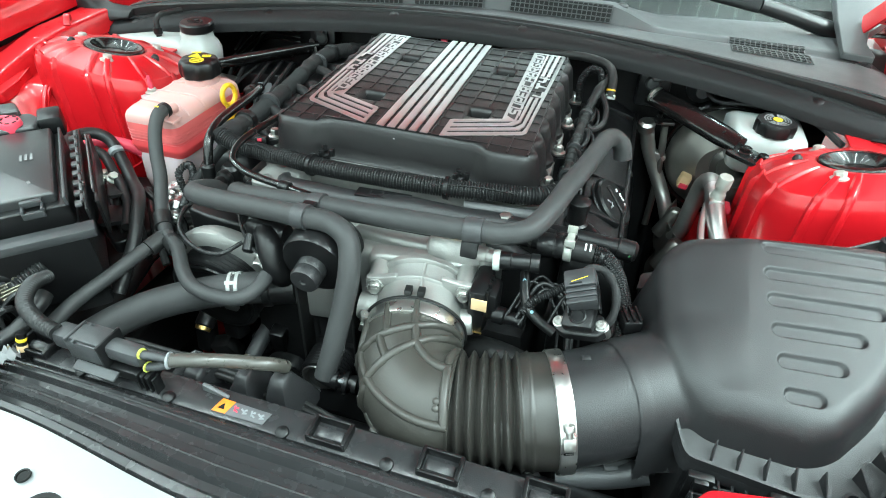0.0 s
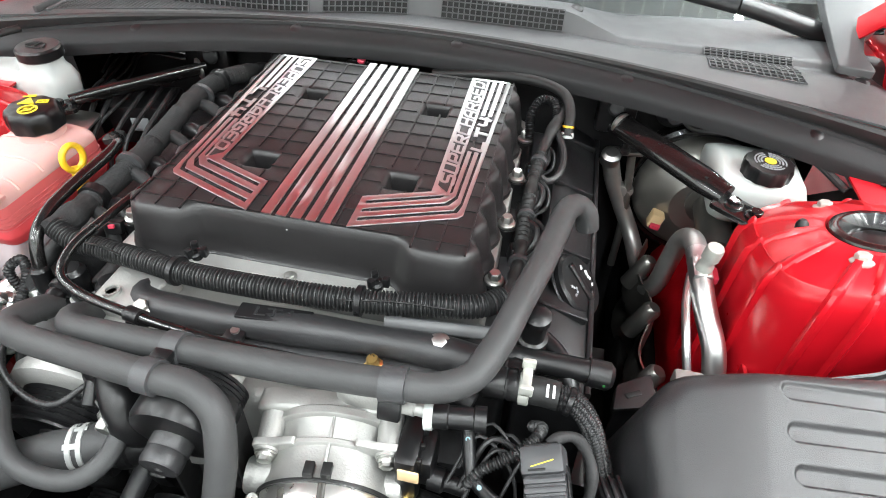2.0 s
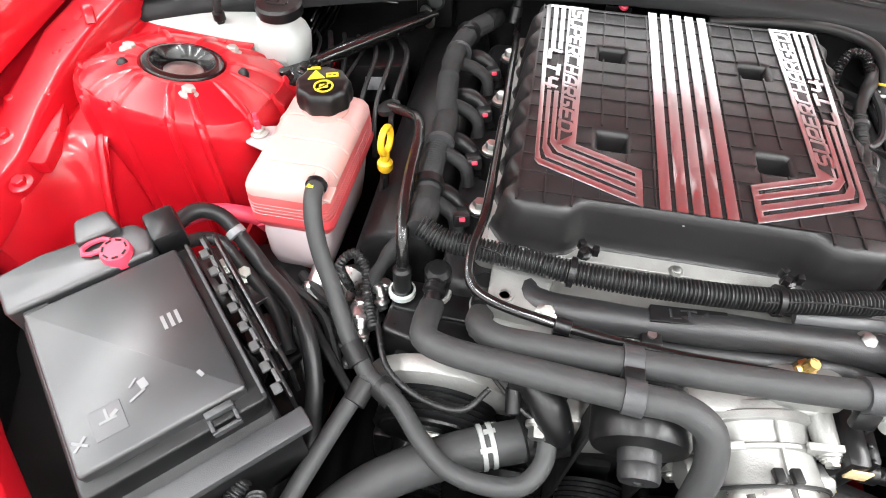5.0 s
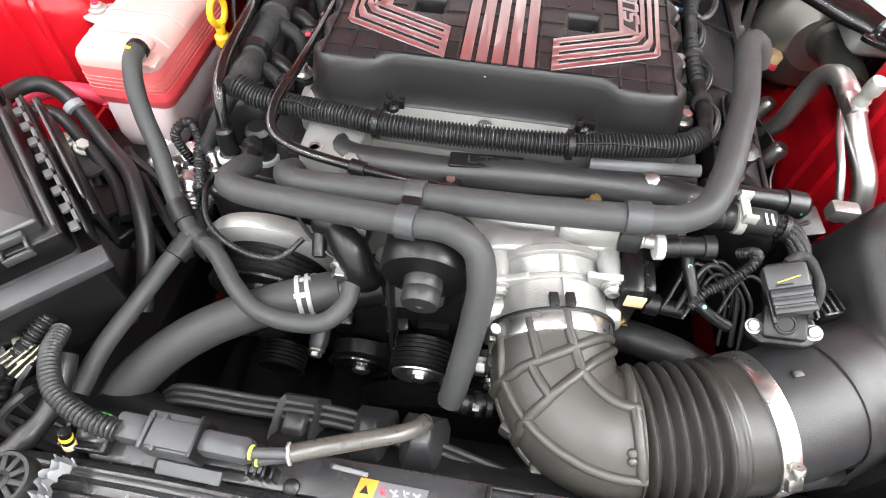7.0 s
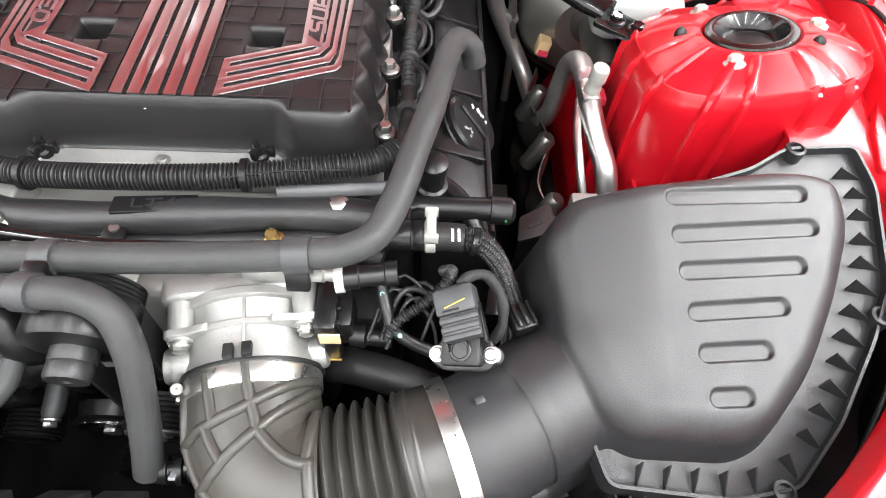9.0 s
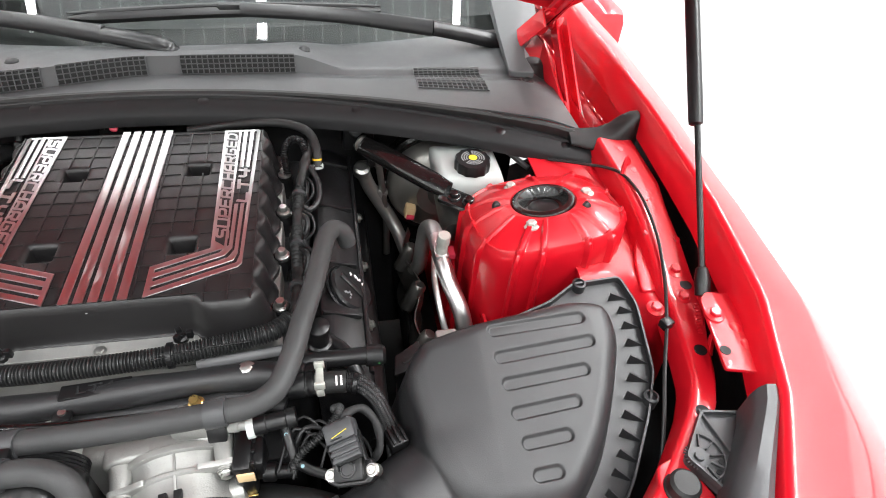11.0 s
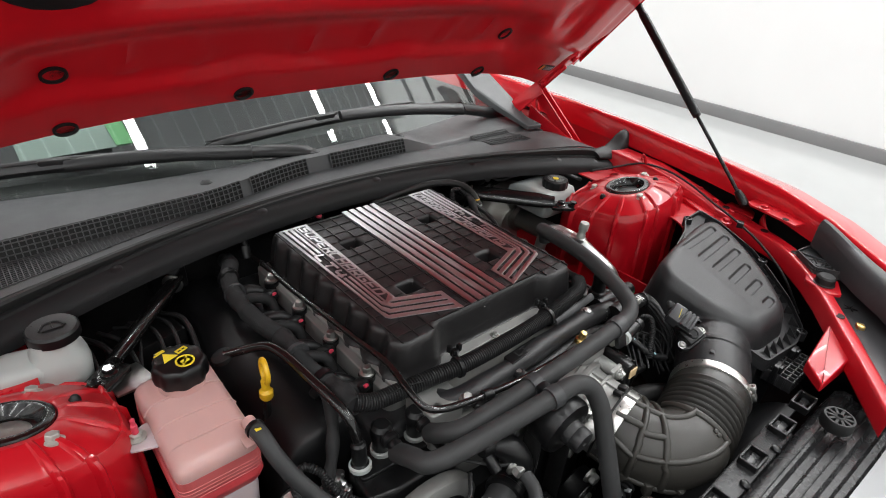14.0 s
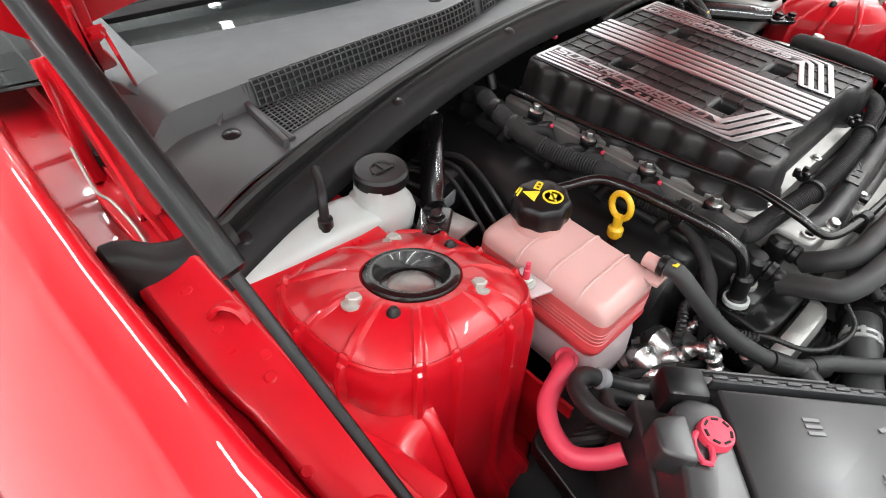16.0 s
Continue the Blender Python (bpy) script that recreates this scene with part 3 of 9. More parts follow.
    for y in (-0.262, -0.285):
        add("tab_dimple", lathe((s * 0.684, y, 0.944), (0, 0, 1), [(0.008, -0.0008), (0.006, 0.0008), (0.003, 0.0016), (0, 0.0016)], 14), REDIN, tab)
    add("tab_link", sweep([(s * 0.672, -0.262, 0.895), (s * 0.676, -0.25, 0.908), (s * 0.684, -0.243, 0.915), (s * 0.695, -0.24, 0.915)], 0.011, 10, flat=0.35), REDIN, tab)
    # strut seat
    b = slab(rounded([(s * 0.688, -0.225), (s * 0.718, -0.215), (s * 0.733, -0.195), (s * 0.722, -0.178), (s * 0.726, -0.16), (s * 0.706, -0.158), (s * 0.69, -0.165)], 0.006), 0.905, 0.911, 0.002)
    add("gas_strut_bracket", b, REDIN, car, "red lobed bracket of the gas strut")
    # hinge well behind the apron: a low pan with a raised inner kerb, seams and dimples
    def well(x, y):
        z = 0.900 + 0.012 * sstep(0.24, 0.14, y) + 0.05 * sstep(0.728, 0.742, x) + 0.012 * sstep(0.672, 0.664, x)
        z += 0.004 * math.exp(-((y - 0.30 - 0.1 * (x - 0.7)) / 0.006) ** 2) - 0.006 * sstep(0.40, 0.42, y)
        z += 0.003 * math.exp(-((x - 0.69) ** 2 + (y - 0.20) ** 2) / 0.00016)
        return (s * x, y, z)

    b = grid(well, steps(0.60, 0.748, 44), steps(0.12, 0.66, 80), thick=-0.003)
    w = add("hinge_well", b, REDIN, car, "dusty red hinge well behind the rail")
    add("well_hole", lathe((s * 0.717, 0.375, 0.8985), (0, 0, 1), [(0.012, 0), (0.012, 0.0022), (0.0105, 0.003), (0.009, 0.0022), (0, 0.0022)], 20), INKSHADE, w)
    add("well_bolt", hexbolt((s * 0.715, 0.215, 0.9005), (0, 0, 1), 0.0075, 0.006, 1.5), REDIN, w)
    for y, x in ((0.2, 0.70), (0.26, 0.712), (0.31, 0.69)):
        add("well_dimple", lathe((s * x, y, 0.9005), (0, 0, 1), [(0.008, 0), (0.006, 0.002), (0, 0.002)], 14), REDIN, w)
    add("seam_sealer", sweep([(s * 0.729, 0.14, 0.913), (s * 0.73, 0.25, 0.906), (s * 0.731, 0.4, 0.905), (s * 0.73, 0.6, 0.9)], lambda q, f: 0.0035 + 0.0012 * math.sin(q * 210), 8, 0.004), REDIN, w)
    b = grid(lambda y, u: (s * (along(RAILS, y)[1] - 0.003 + u * (edge_x(y)[0] + 0.012 - along(RAILS, y)[1])), y, along(RAILS, y)[2] - (0.016 + 0.008 * math.sin(math.pi * u) if s < 0 else 0.03 + 0.05 * u) + 0.002 * math.sin(60 * y)), steps(0.12, -0.3 if s < 0 else -0.1, 30), steps(0, 1, 8), thick=-0.003)
    add("fender_flange", b, REDIN, car, "red flange between rail and fender")
    # dark inner liner under the fender's edge
    b = grid(lambda y, v: (s * (edge_x(y)[0] + 0.012 + 0.02 * v), y, edge_x(y)[1] - 0.034 - 0.30 * v), steps(0.66, -0.74, 30), steps(0, 1, 6), thick=-0.003)
    add("fender_liner", b, DARK, car, "dark liner inside the fender")

b = box((0, 0.28, 0.66), (1.18, 0.02, 0.6), 0.004)
add("firewall", b, DARK, car, "black insulated firewall under the cowl")
add("undertray", box((0, -0.25, 0.33), (1.7, 1.15, 0.04), 0.004), DARK, car, "dark tray under the engine")
add("front_panel", box((0, -0.66, 0.6), (1.2, 0.06, 0.42), 0.01), DARK, car)

# ---- radiator support and front cover ----
sup = thing("radiator_support", (0, -0.54, 0.80), "black plastic radiator support with long grooves", "radiator support")
prof = [(-0.500, 0.806), (-0.504, 0.823), (-0.510, 0.829), (-0.517, 0.829), (-0.520, 0.822), (-0.526, 0.822), (-0.529, 0.830), (-0.541, 0.832), (-0.544, 0.823), (-0.549, 0.823), (-0.552, 0.829), (-0.557, 0.828), (-0.560, 0.818), (-0.560, 0.79), (-0.500, 0.79)]
bow = lambda x: -0.025 * sstep(-0.25, 0.02, x) - 0.01 * sstep(0.05, 0.4, x)
rings = [[(x, y + bow(x) * (-0.5 - y) / 0.06, z - 0.012 * (x / 0.4) ** 2) for y, z in prof] for x in steps(-0.335, 0.42, 30)]
add("channel", loft(rings), BULKM, sup)
b = grid(lambda x, v: (x, -0.559 + bow(x) - 0.3 * v, 0.8265 - 0.012 * (x / 0.4) ** 2 - 0.10 * sstep(0.12, 1.0, v)), steps(-0.46, 0.48, 30), steps(0, 1, 14), thick=0.006)
cover = add("front_cover", b, COVERM, sup, "satin grey front cover panel with holes")
for x, y, r in ((-0.156, -0.605, 0.006), (-0.118, -0.628, 0.019)):
    add("cover_hole", lathe((x, y, 0.8245), (0, 0, 1), [(r, 0.001), (r, 0.0034), (r * 0.8, 0.003), (r * 0.75, 0.0018), (0, 0.0018)], 24), INKSHADE, cover)
add("blank_label", slab(rounded([(-0.045, -0.605), (0.03, -0.603), (0.035, -0.63), (-0.035, -0.635)], 0.002), 0.8262, 0.8282, 0.0005), PRINTW, cover, "plain white paper label")
b = box((0.0, -0.487, 0.805), (0.52, 0.032, 0.03), 0.004)
add("ledge", b, BULKM, sup)
for y, z in ((-0.5135, 0.8295), (-0.535, 0.8315)):
    add("bead", sweep([(x, y + bow(x) * (-0.5 - y) / 0.06, z - 0.012 * (x / 0.4) ** 2) for x in steps(-0.33, 0.41, 16)], 0.0014, 6), BULKM, sup)
for x in (-0.262, 0.062, 0.165, 0.255, 0.33):
    bb = box((x - 0.017, -0.487, 0.823), (0.004, 0.024, 0.012), 0.001)
    for c, q in (((x + 0.017, -0.487, 0.823), (0.004, 0.024, 0.012)), ((x, -0.476, 0.823), (0.036, 0.003, 0.012)), ((x, -0.498, 0.8225), (0.036, 0.003, 0.010))):
        box(c, q, 0.001, bm=bb)
    pk = add("latch_pocket", bb, BLACKP, sup)
    add("latch_hook", box((x, -0.487, 0.8205), (0.026, 0.01, 0.004), 0.0012, (14, 0, 0)), BULKM, pk)
for x in (-0.2, -0.1, 0.02, 0.12, 0.21):
    add("push_pin", lathe((x, -0.4985, 0.8195), (0, -0.3, 1), [(0.0065, 0), (0.006, 0.003), (0.003, 0.005), (0, 0.005)], 14), BLACKP, sup)
lab = slab([(-0.0535, -0.4985), (-0.001, -0.4975), (0.0015, -0.4845), (-0.0505, -0.4835)], 0.8203, 0.8211, 0.0003)
lab = add("warning_label", lab, LABELG, sup, "orange and grey warning label with small symbols")
add("label_patch", slab([(-0.0535, -0.4985), (-0.0395, -0.4982), (-0.0365, -0.4838), (-0.0505, -0.4835)], 0.8212, 0.8216, 0.0002), ORANGE, lab)
add("warning_sign", slab([(-0.0495, -0.4945), (-0.0425, -0.4945), (-0.0455, -0.488)], 0.8217, 0.8219, 0.0), INKSHADE, lab)
for k in range(4):
    x = -0.0325 + 0.0088 * k
    sy = bmesh.new()
    for dx, dy, w, d, g in ((-0.0012, 0.001, 0.0016, 0.006, 20), (0.0012, -0.0012, 0.0045, 0.0015, -25), (0.001, 0.0022, 0.0024, 0.0018, 0)):
        box((x + dx, -0.4912 + dy, 0.8213), (w, d, 0.0004), 0, (0, 0, g + 40 * (k % 2)), bm=sy)
    add("label_symbol", sy, REDP if k == 0 else PRINTG, lab)
add("corner_panel", slab(rounded([(-0.336, -0.50), (-0.336, -0.585), (-0.46, -0.60), (-0.5, -0.5), (-0.42, -0.505)], 0.008), 0.77, 0.802, 0.004), REDIN, sup, "red painted front corner panel")
add("torn_tape", grid(lambda u, v: (-0.272 + 0.014 * u + 0.004 * math.sin(9 * v), -0.545 + 0.036 * v, 0.842 + 0.005 * math.sin(14 * u + 5 * v) + 0.003 * math.sin(31 * v)), steps(0, 1, 12), steps(0, 1, 16), thick=0.0008), COVERM, sup, "crumpled strip of white tape")
for x, y in ((0.30, -0.535), (-0.29, -0.532)):
    bs = thing("bump_stop", (x, y, 0.835), "round black rubber hood bump stop with spokes", "bump stop", "hood bump stops")
    add("pad", lathe((x, y, 0.835), (0, 0, 1), [(0.0, 0), (0.019, 0), (0.0205, 0.003), (0.0205, 0.016), (0.019, 0.0185), (0.0165, 0.0185), (0.0155, 0.013), (0.0068, 0.013), (0.0064, 0.0185), (0.0036, 0.0195), (0.0032, 0.015), (0, 0.015)], 32), DRUBBER, bs)
    for k in range(10):
        a = 2 * math.pi * k / 10
        add("spoke", box((x + 0.0112 * math.cos(a), y + 0.0112 * math.sin(a), 0.8505), (0.0108, 0.0042, 0.0055), 0.0008, (0, 0, math.degrees(a))), DRUBBER, bs)

# ---- the hood, open ----
hood = thing("hood", (0, 0.385, 1.02), "open red hood seen from below with black liner", "car hood")
HD = V(0, -0.67, 0.742).normalized()
HN = V(0, -0.742, -0.67).normalized()
HO = V(0, 0.385, 1.02)


def hood_half(s):
    return 0.742 - 0.03 * s - 0.05 * s * s


def hood_rear(x):
    return 0.149 - 0.178 * abs(x / 0.77) ** 3 + 0.11 * sstep(0.655, 0.735, abs(x))


def hood_at(x, s, n=0.0):
    return V(x, 0, 0) + HO + HD * s + HN * n


def hood_relief(x, d, s):
    ax = abs(x)
    mid = 1 - sstep(0.40, 0.47, ax)
    notch = sum(math.exp(-((ax - q) / 0.03) ** 4) for q in (0.139, 0.379))
    n = -0.012 * mid * sstep(0.062 + 0.010 * notch, 0.092 + 0.010 * notch, d)
    n += 0.024 * mid * sstep(0.15, 0.215, d)
    pocket = (1 - sstep(0.27, 0.37, ax))
    n -= 0.020 * pocket * sstep(0.222, 0.25, d) * (1 - sstep(0.285, 0.335, d))
    n += 0.014 * (1 - mid) * sstep(0.10, 0.15, d)
    n -= 0.016 * (1 - sstep(0.5, 0.55, ax)) * sstep(0.40, 0.43, d)
    n += 0.014 * sstep(0.565, 0.60, ax + 0.10 * d) * (1 - sstep(0.655, 0.69, ax + 0.10 * d)) * sstep(0.12, 0.2, d)
    n -= 0.010 * math.exp(-((ax - 0.52 - 0.25 * (d - 0.3)) / 0.02) ** 2) * sstep(0.16, 0.22, d)
    for rx in (0.05, 0.215, 0.30):
        n += 0.007 * math.exp(-((ax - rx - 0.12 * (d - 0.08)) / 0.008) ** 2) * sstep(0.088, 0.10, d) * (1 - sstep(0.15, 0.175, d))
    return n


def hood_pt(u, v, off=0.0, rel=True):
    ss = 0.0 + v * 1.22
    half = hood_half(ss)
    x = u * half
    r = hood_rear(x)
    s = r + v * (1.22 - r)
    d = s - r
    e = sstep(1.0, 0.965, abs(u)) * sstep(0, 0.018, d)
    return hood_at(x, s, (hood_relief(x, d, s) if rel else 0) * e + off)


us, vs = steps(-1, 1, 110), [(k / 90) ** 1.35 for k in range(91)]
add("hood_inner_panel", grid(lambda u, v: hood_pt(u, v), us, vs), REDHOOD, hood, "red painted hood inner panel with pressed beams")
for s in (1, -1):
    add("hood_hem", sweep([hood_pt(s, v, 0.003) for v in (0.02, 0.1, 0.25, 0.45, 0.7, 0.98)], 0.0042, 8, 0.02, flat=0.7), RED, hood, "folded hem along the hood's edge")
add("hood_outer_skin", grid(lambda u, v: hood_pt(u, v, -0.012 - 0.03 * (1 - u * u), False), steps(-1, 1, 30), steps(0, 1, 20), thick=0.004), RED, hood)
# rimmed black discs, painted dark like the shade inside holes
for x, y in ((0.139, 0.269), (-0.139, 0.269), (0.379, 0.290), (-0.379, 0.290), (0.385, 0.220), (-0.385, 0.220)):
    s0 = (0.385 - y) / -HD.y
    c = hood_at(x, s0 - 0.005)
    d = s0 - 0.005 - hood_rear(x)
    add("access_hole", lathe(c + HN * (hood_relief(x, d, s0) - 0.002), HN, [(0.0155, 0), (0.0155, 0.005), (0.0125, 0.0055), (0.0115, 0.002), (0, 0.002)], 26), INKSHADE, hood, "round black disc standing in for a hole in the hood panel")


def liner_low(x):
    ax = abs(x)
    return 0.485 - 0.10 * math.exp(-(((ax - 0.385) / 0.085) ** 2) ** 1.3) + 0.16 * sstep(0.46, 0.58, ax)


b = grid(lambda x, v: hood_at(x, liner_low(x) + v * (1.12 - liner_low(x)), 0.016 + 0.012 * min(1, 14 * v, 14 * (1 - v), 10 * (0.6 - abs(x)))), steps(-0.59, 0.59, 70), steps(0, 1, 26))
liner = add("hood_liner", b, DARK, hood, "black moulded hood insulation liner")
for x, s in ((0.33, 0.455), (0.41, 0.475), (-0.33, 0.455), (-0.41, 0.475)):
    add("liner_clip", lathe(hood_at(x, s, 0.026), HN, [(0.009, 0), (0.008, 0.004), (0, 0.005)], 16), GREYP, liner)
c = hood_at(0.565, 0.155, 0.027)
lm = Matrix.Translation(c) @ Matrix(((1, 0, 0, 0), (0, HD.y, HN.y, 0), (0, HD.z, HN.z, 0), (0, 0, 0, 1))) @ pose(0, 0, 0, 0, 0, -14)


def moved(b, m):
    b.transform(m)
    return b


lab = add("warning_label", moved(box((0, 0, 0), (0.055, 0.016, 0.002), 0.0), lm), INKSHADE, hood, "small black and orange warning label")
add("label_patch", moved(box((-0.021, 0, 0.0012), (0.011, 0.015, 0.0012), 0.0), lm), ORANGE, lab)
for k in range(3):
    add("label_line", moved(box((0.006, 0.004 - 0.004 * k, 0.0012), (0.034, 0.0015, 0.0012), 0.0), lm), PRINTG, lab)
for s in (1, -1):
    HM = Matrix.Translation(hood_at(s * 0.64, 0.0, 0.012)) @ Matrix(((s, 0, 0, 0), (0, HD.y, HN.y, 0), (0, HD.z, HN.z, 0), (0, 0, 0, 1)))
    b = slab(rounded([(-0.035, -0.012), (-0.018, 0.03), (-0.006, 0.11), (0.004, 0.165), (0.026, 0.185), (0.036, 0.17), (0.024, 0.10), (0.018, 0.05), (0.012, -0.02)], 0.010), 0, 0.007, 0.002)
    slab(rounded([(-0.012, 0.0), (0.006, 0.05), (0.016, 0.14), (0.010, 0.14), (-0.004, 0.06)], 0.004), 0.006, 0.016, 0.003, bm=b)
    h = add("hinge_leaf", moved(b, HM), RED, hood, "red painted steel hinge leaf")
    for p, q in ((0.022, 0.165), (-0.008, 0.075)):
        add("hinge_bolt", moved(hexbolt((p, q, 0.007), (0, 0, 1), 0.0075, 0.008, 1.5), HM), RED, h)
    add("leaf_flange", moved(box((-0.028, 0.03, 0.016), (0.004, 0.085, 0.034), 0.0015, (0, 0, -14)), HM), RED, h)
    # folded arm down to its foot in the well
    A, B = V(s * 0.664, 0.352, 1.032), V(s * 0.664, 0.215, 0.928)
    ax = (B - A).normalized()
    up = V(0, -ax.z, ax.y)
    up = up if up.z > 0 else -up
    sd = V(1, 0, 0)
    for dx in (-0.010, 0.010):
        rings = [[p + sd * (dx + q * 0.0016) + up * r for q, r in ((-1, -0.013), (1, -0.013), (1, 0.013), (-1, 0.013))] for p in (A, A.lerp(B, 0.5), B)]
        add("hinge_arm", loft(rings), RED, h)
    rings = [[p + sd * (q * 0.010) + up * r for q, r in ((-1, -0.013), (1, -0.013), (1, -0.010), (-1, -0.010))] for p in (A, B)]
    add("arm_web", loft(rings), RED, h)
    add("hinge_foot", slab(rounded([(s * 0.645, 0.17), (s * 0.69, 0.17), (s * 0.692, 0.30), (s * 0.675, 0.36), (s * 0.648, 0.34)], 0.008), 0.905, 0.913, 0.002), RED, h)
    add("foot_upright", slab(rounded([(s * 0.645, 0.19), (s * 0.650, 0.19), (s * 0.650, 0.36), (s * 0.645, 0.36)], 0.001), 0.91, lambda x, y: 0.935 + 0.35 * (y - 0.19) , 0.001), RED, h)
    add("hinge_link", sweep([(s * 0.676, 0.375, 1.03), (s * 0.676, 0.36, 0.985), (s * 0.678, 0.335, 0.93), (s * 0.678, 0.32, 0.912)], 0.012, 10, flat=0.35), RED, h)
    add("hinge_spring", sweep([(s * 0.689, 0.33, 0.955), (s * 0.692, 0.28, 0.93), (s * 0.688, 0.25, 0.935), (s * 0.684, 0.215, 0.925), (s * 0.684, 0.19, 0.915)], 0.0018, 8), BOLTM, h, "thin bright spring wire")
    for c in (A, A.lerp(B, 0.93)):
        add("pivot_bolt", hexbolt(c - V(s * 0.012, 0, 0), (-s, 0, 0), 0.008, 0.012), RED, h)
    g = thing("gas_strut", (s * 0.69, -0.19, 0.93), "black gas strut holding the hood open", "gas strut", "hood gas struts")
    k = 0.0 if s > 0 else 0.008
    A, B, C = V(s * (0.682 - k * 1.5), -0.19, 0.944), V(s * (0.7 - k), -0.04, 1.077), V(s * (0.732 - k), 0.168, 1.256)
    ax = (C - A).normalized()
    add("rod", lathe(A, ax, [(0.0038, 0), (0.0038, (B - A).length)], 14), BLACKP, g, "thin black rod")
    add("cylinder", lathe(B, ax, [(0.005, -0.012), (0.0085, -0.01), (0.009, 0.0), (0.009, (C - B).length - 0.03), (0.0075, (C - B).length - 0.02), (0.0075, (C - B).length)], 20), BLACKP, g, "satin black cylinder")
    add("lower_socket", lathe(A - ax * 0.02, ax, [(0, 0), (0.009, 0.002), (0.0095, 0.02), (0.007, 0.034), (0.0045, 0.036)], 16), BLACKP, g)
    add("upper_socket", lathe(C - ax * 0.008, ax, [(0.008, 0), (0.010, 0.01), (0.009, 0.022), (0, 0.024)], 16), BLACKP, g)

# ---- windshield and cowl ----


def cowl_y(x):
    return 0.228 - 0.27 * x * x


def cowl_z(x):
    return 0.972 - 0.10 * x * x


def glass_pt(x, v):
    return V(x, 0.40 + 0.28 * x * x + v * 0.9, 0.966 - 0.05 * x * x + v * 0.46 + 0.05 * v * (1 - v))


ws = thing("windshield", (0, 0.43, 0.98), "tinted windshield glass reflecting the ceiling", "windshield")
add("glass", grid(glass_pt, steps(-0.72, 0.72, 28), steps(0, 1, 12), thick=0.005), GLASS, ws).visible_shadow = False
paper = thing("paper_sheet", (-0.28, 0.62, 0.95), "pale sheet with a green edge on the dashboard", "paper")
add("sheet", grid(lambda u, v: (-0.42 + 0.17 * u, 0.56 + 0.1 * v, 0.99 + 0.03 * v), steps(0, 1, 4), steps(0, 1, 4), thick=0.001), PAPERM, paper)
add("green_edge", grid(lambda u, v: (-0.27 + 0.03 * u, 0.56 + 0.1 * v, 0.9925 + 0.03 * v), steps(0, 1, 4), steps(0, 1, 4), thick=0.001), GREEN, paper, "green strip")
add("prop", box((-0.32, 0.62, 0.965), (0.1, 0.05, 0.07), 0.01), DARK, paper)
add("edge_band", grid(lambda x, v: glass_pt(x, v * 0.05) - V(0, 0, 0.007), steps(-0.72, 0.72, 28), steps(0, 1, 2), thick=0.002), INKSHADE, ws)
add("dashboard", grid(lambda x, v: (x, 0.46 + 0.2 * x * x + v * 0.9, 0.93 - 0.02 * v), steps(-0.72, 0.72, 10), steps(0, 1, 5), thick=-0.02), DARK, None, "dark dashboard top under the windshield", "dashboard")
add("rear_bulkhead", box((0, 1.9, 1.1), (1.5, 0.05, 0.6), 0.01), DARK, car, "dark cabin behind the windshield")
for s in (1, -1):
    add("pillar", sweep([(s * 0.76, 0.62, 0.95), (s * 0.74, 0.95, 1.17), (s * 0.68, 1.35, 1.4)], 0.03, 12, 0.03), RED, car, "red painted windshield pillar")
    add("door_side", box((s * 0.86, 1.35, 0.72), (0.1, 1.6, 0.5), 0.03), RED, car, "red painted car side behind the fender")
    add("tyre", lathe((s * 0.8 - 0.12, -0.02, 0.34), (1, 0, 0), [(0.22, 0), (0.33, 0.01), (0.345, 0.06), (0.345, 0.18), (0.33, 0.23), (0.22, 0.24)], 40), DRUBBER, car, "black front tyre under the fender")

cowl = thing("cowl_panel", (0, 0.3, 0.9), "grey plastic cowl panel with mesh grilles and push pins", "cowl panel")
COWL = [(-0.020, -0.030), (-0.019, -0.018), (-0.0165, -0.0125), (-0.013, -0.0105), (-0.0115, -0.0085), (0.0, -0.004), (0.005, -0.002), (0.0062, 0.0012), (0.0085, 0.0012), (0.0095, -0.0005), (0.016, 0.002)]
xs = steps(-0.70, 0.70, 60)
add("front_flange", grid(lambda x, k: (x, cowl_y(x) + COWL[k][0], cowl_z(x) + COWL[k][1]), xs, list(range(11)), thick=-0.003), FLANGEM, cowl)
SEAL = [(0.010, -0.002), (0.010, 0.004), (0.013, 0.007), (0.018, 0.0075), (0.022, 0.004), (0.024, -0.02)]


def deck_z(x):
    return max(cowl_z(x), 0.972 - 0.022 * x * x - 0.02 * sstep(0.58, 0.7, abs(x)))


add("rubber_seal", loft([[(x, cowl_y(x) + p, cowl_z(x) + q + (0.5 * (deck_z(x) - cowl_z(x)) if q > 0 else 0)) for p, q in SEAL] for x in xs]), DRUBBER, cowl, "black rubber hood seal along the cowl")


def deck(x, v):
    y0, y1 = cowl_y(x) + 0.022, 0.405 + 0.28 * x * x
    yr = max(0.270 + 0.045 * sstep(-0.24, 0.0, x), y0 + 0.02)
    f = sstep(0.645, 0.60, abs(x)) * (1 - 0.75 * sstep(0.2, 0.3, x))
    if v < 0.5:
        y, z = y0 + (yr - y0) * v * 2, 0.0
    elif v < 0.6:
        y, z = yr + 0.01 * (v - 0.5) * 10, 0.026 * f * (v - 0.5) * 10
    else:
        y, z = yr + 0.01 + (y1 - yr - 0.01) * (v - 0.6) / 0.4, 0.026 * f - 0.022 * f * ((v - 0.6) / 0.4) ** 2
    return V(x, y, deck_z(x) - 0.006 + z - 0.01 * sstep(0.35, 0.5, v) * (1 - f))


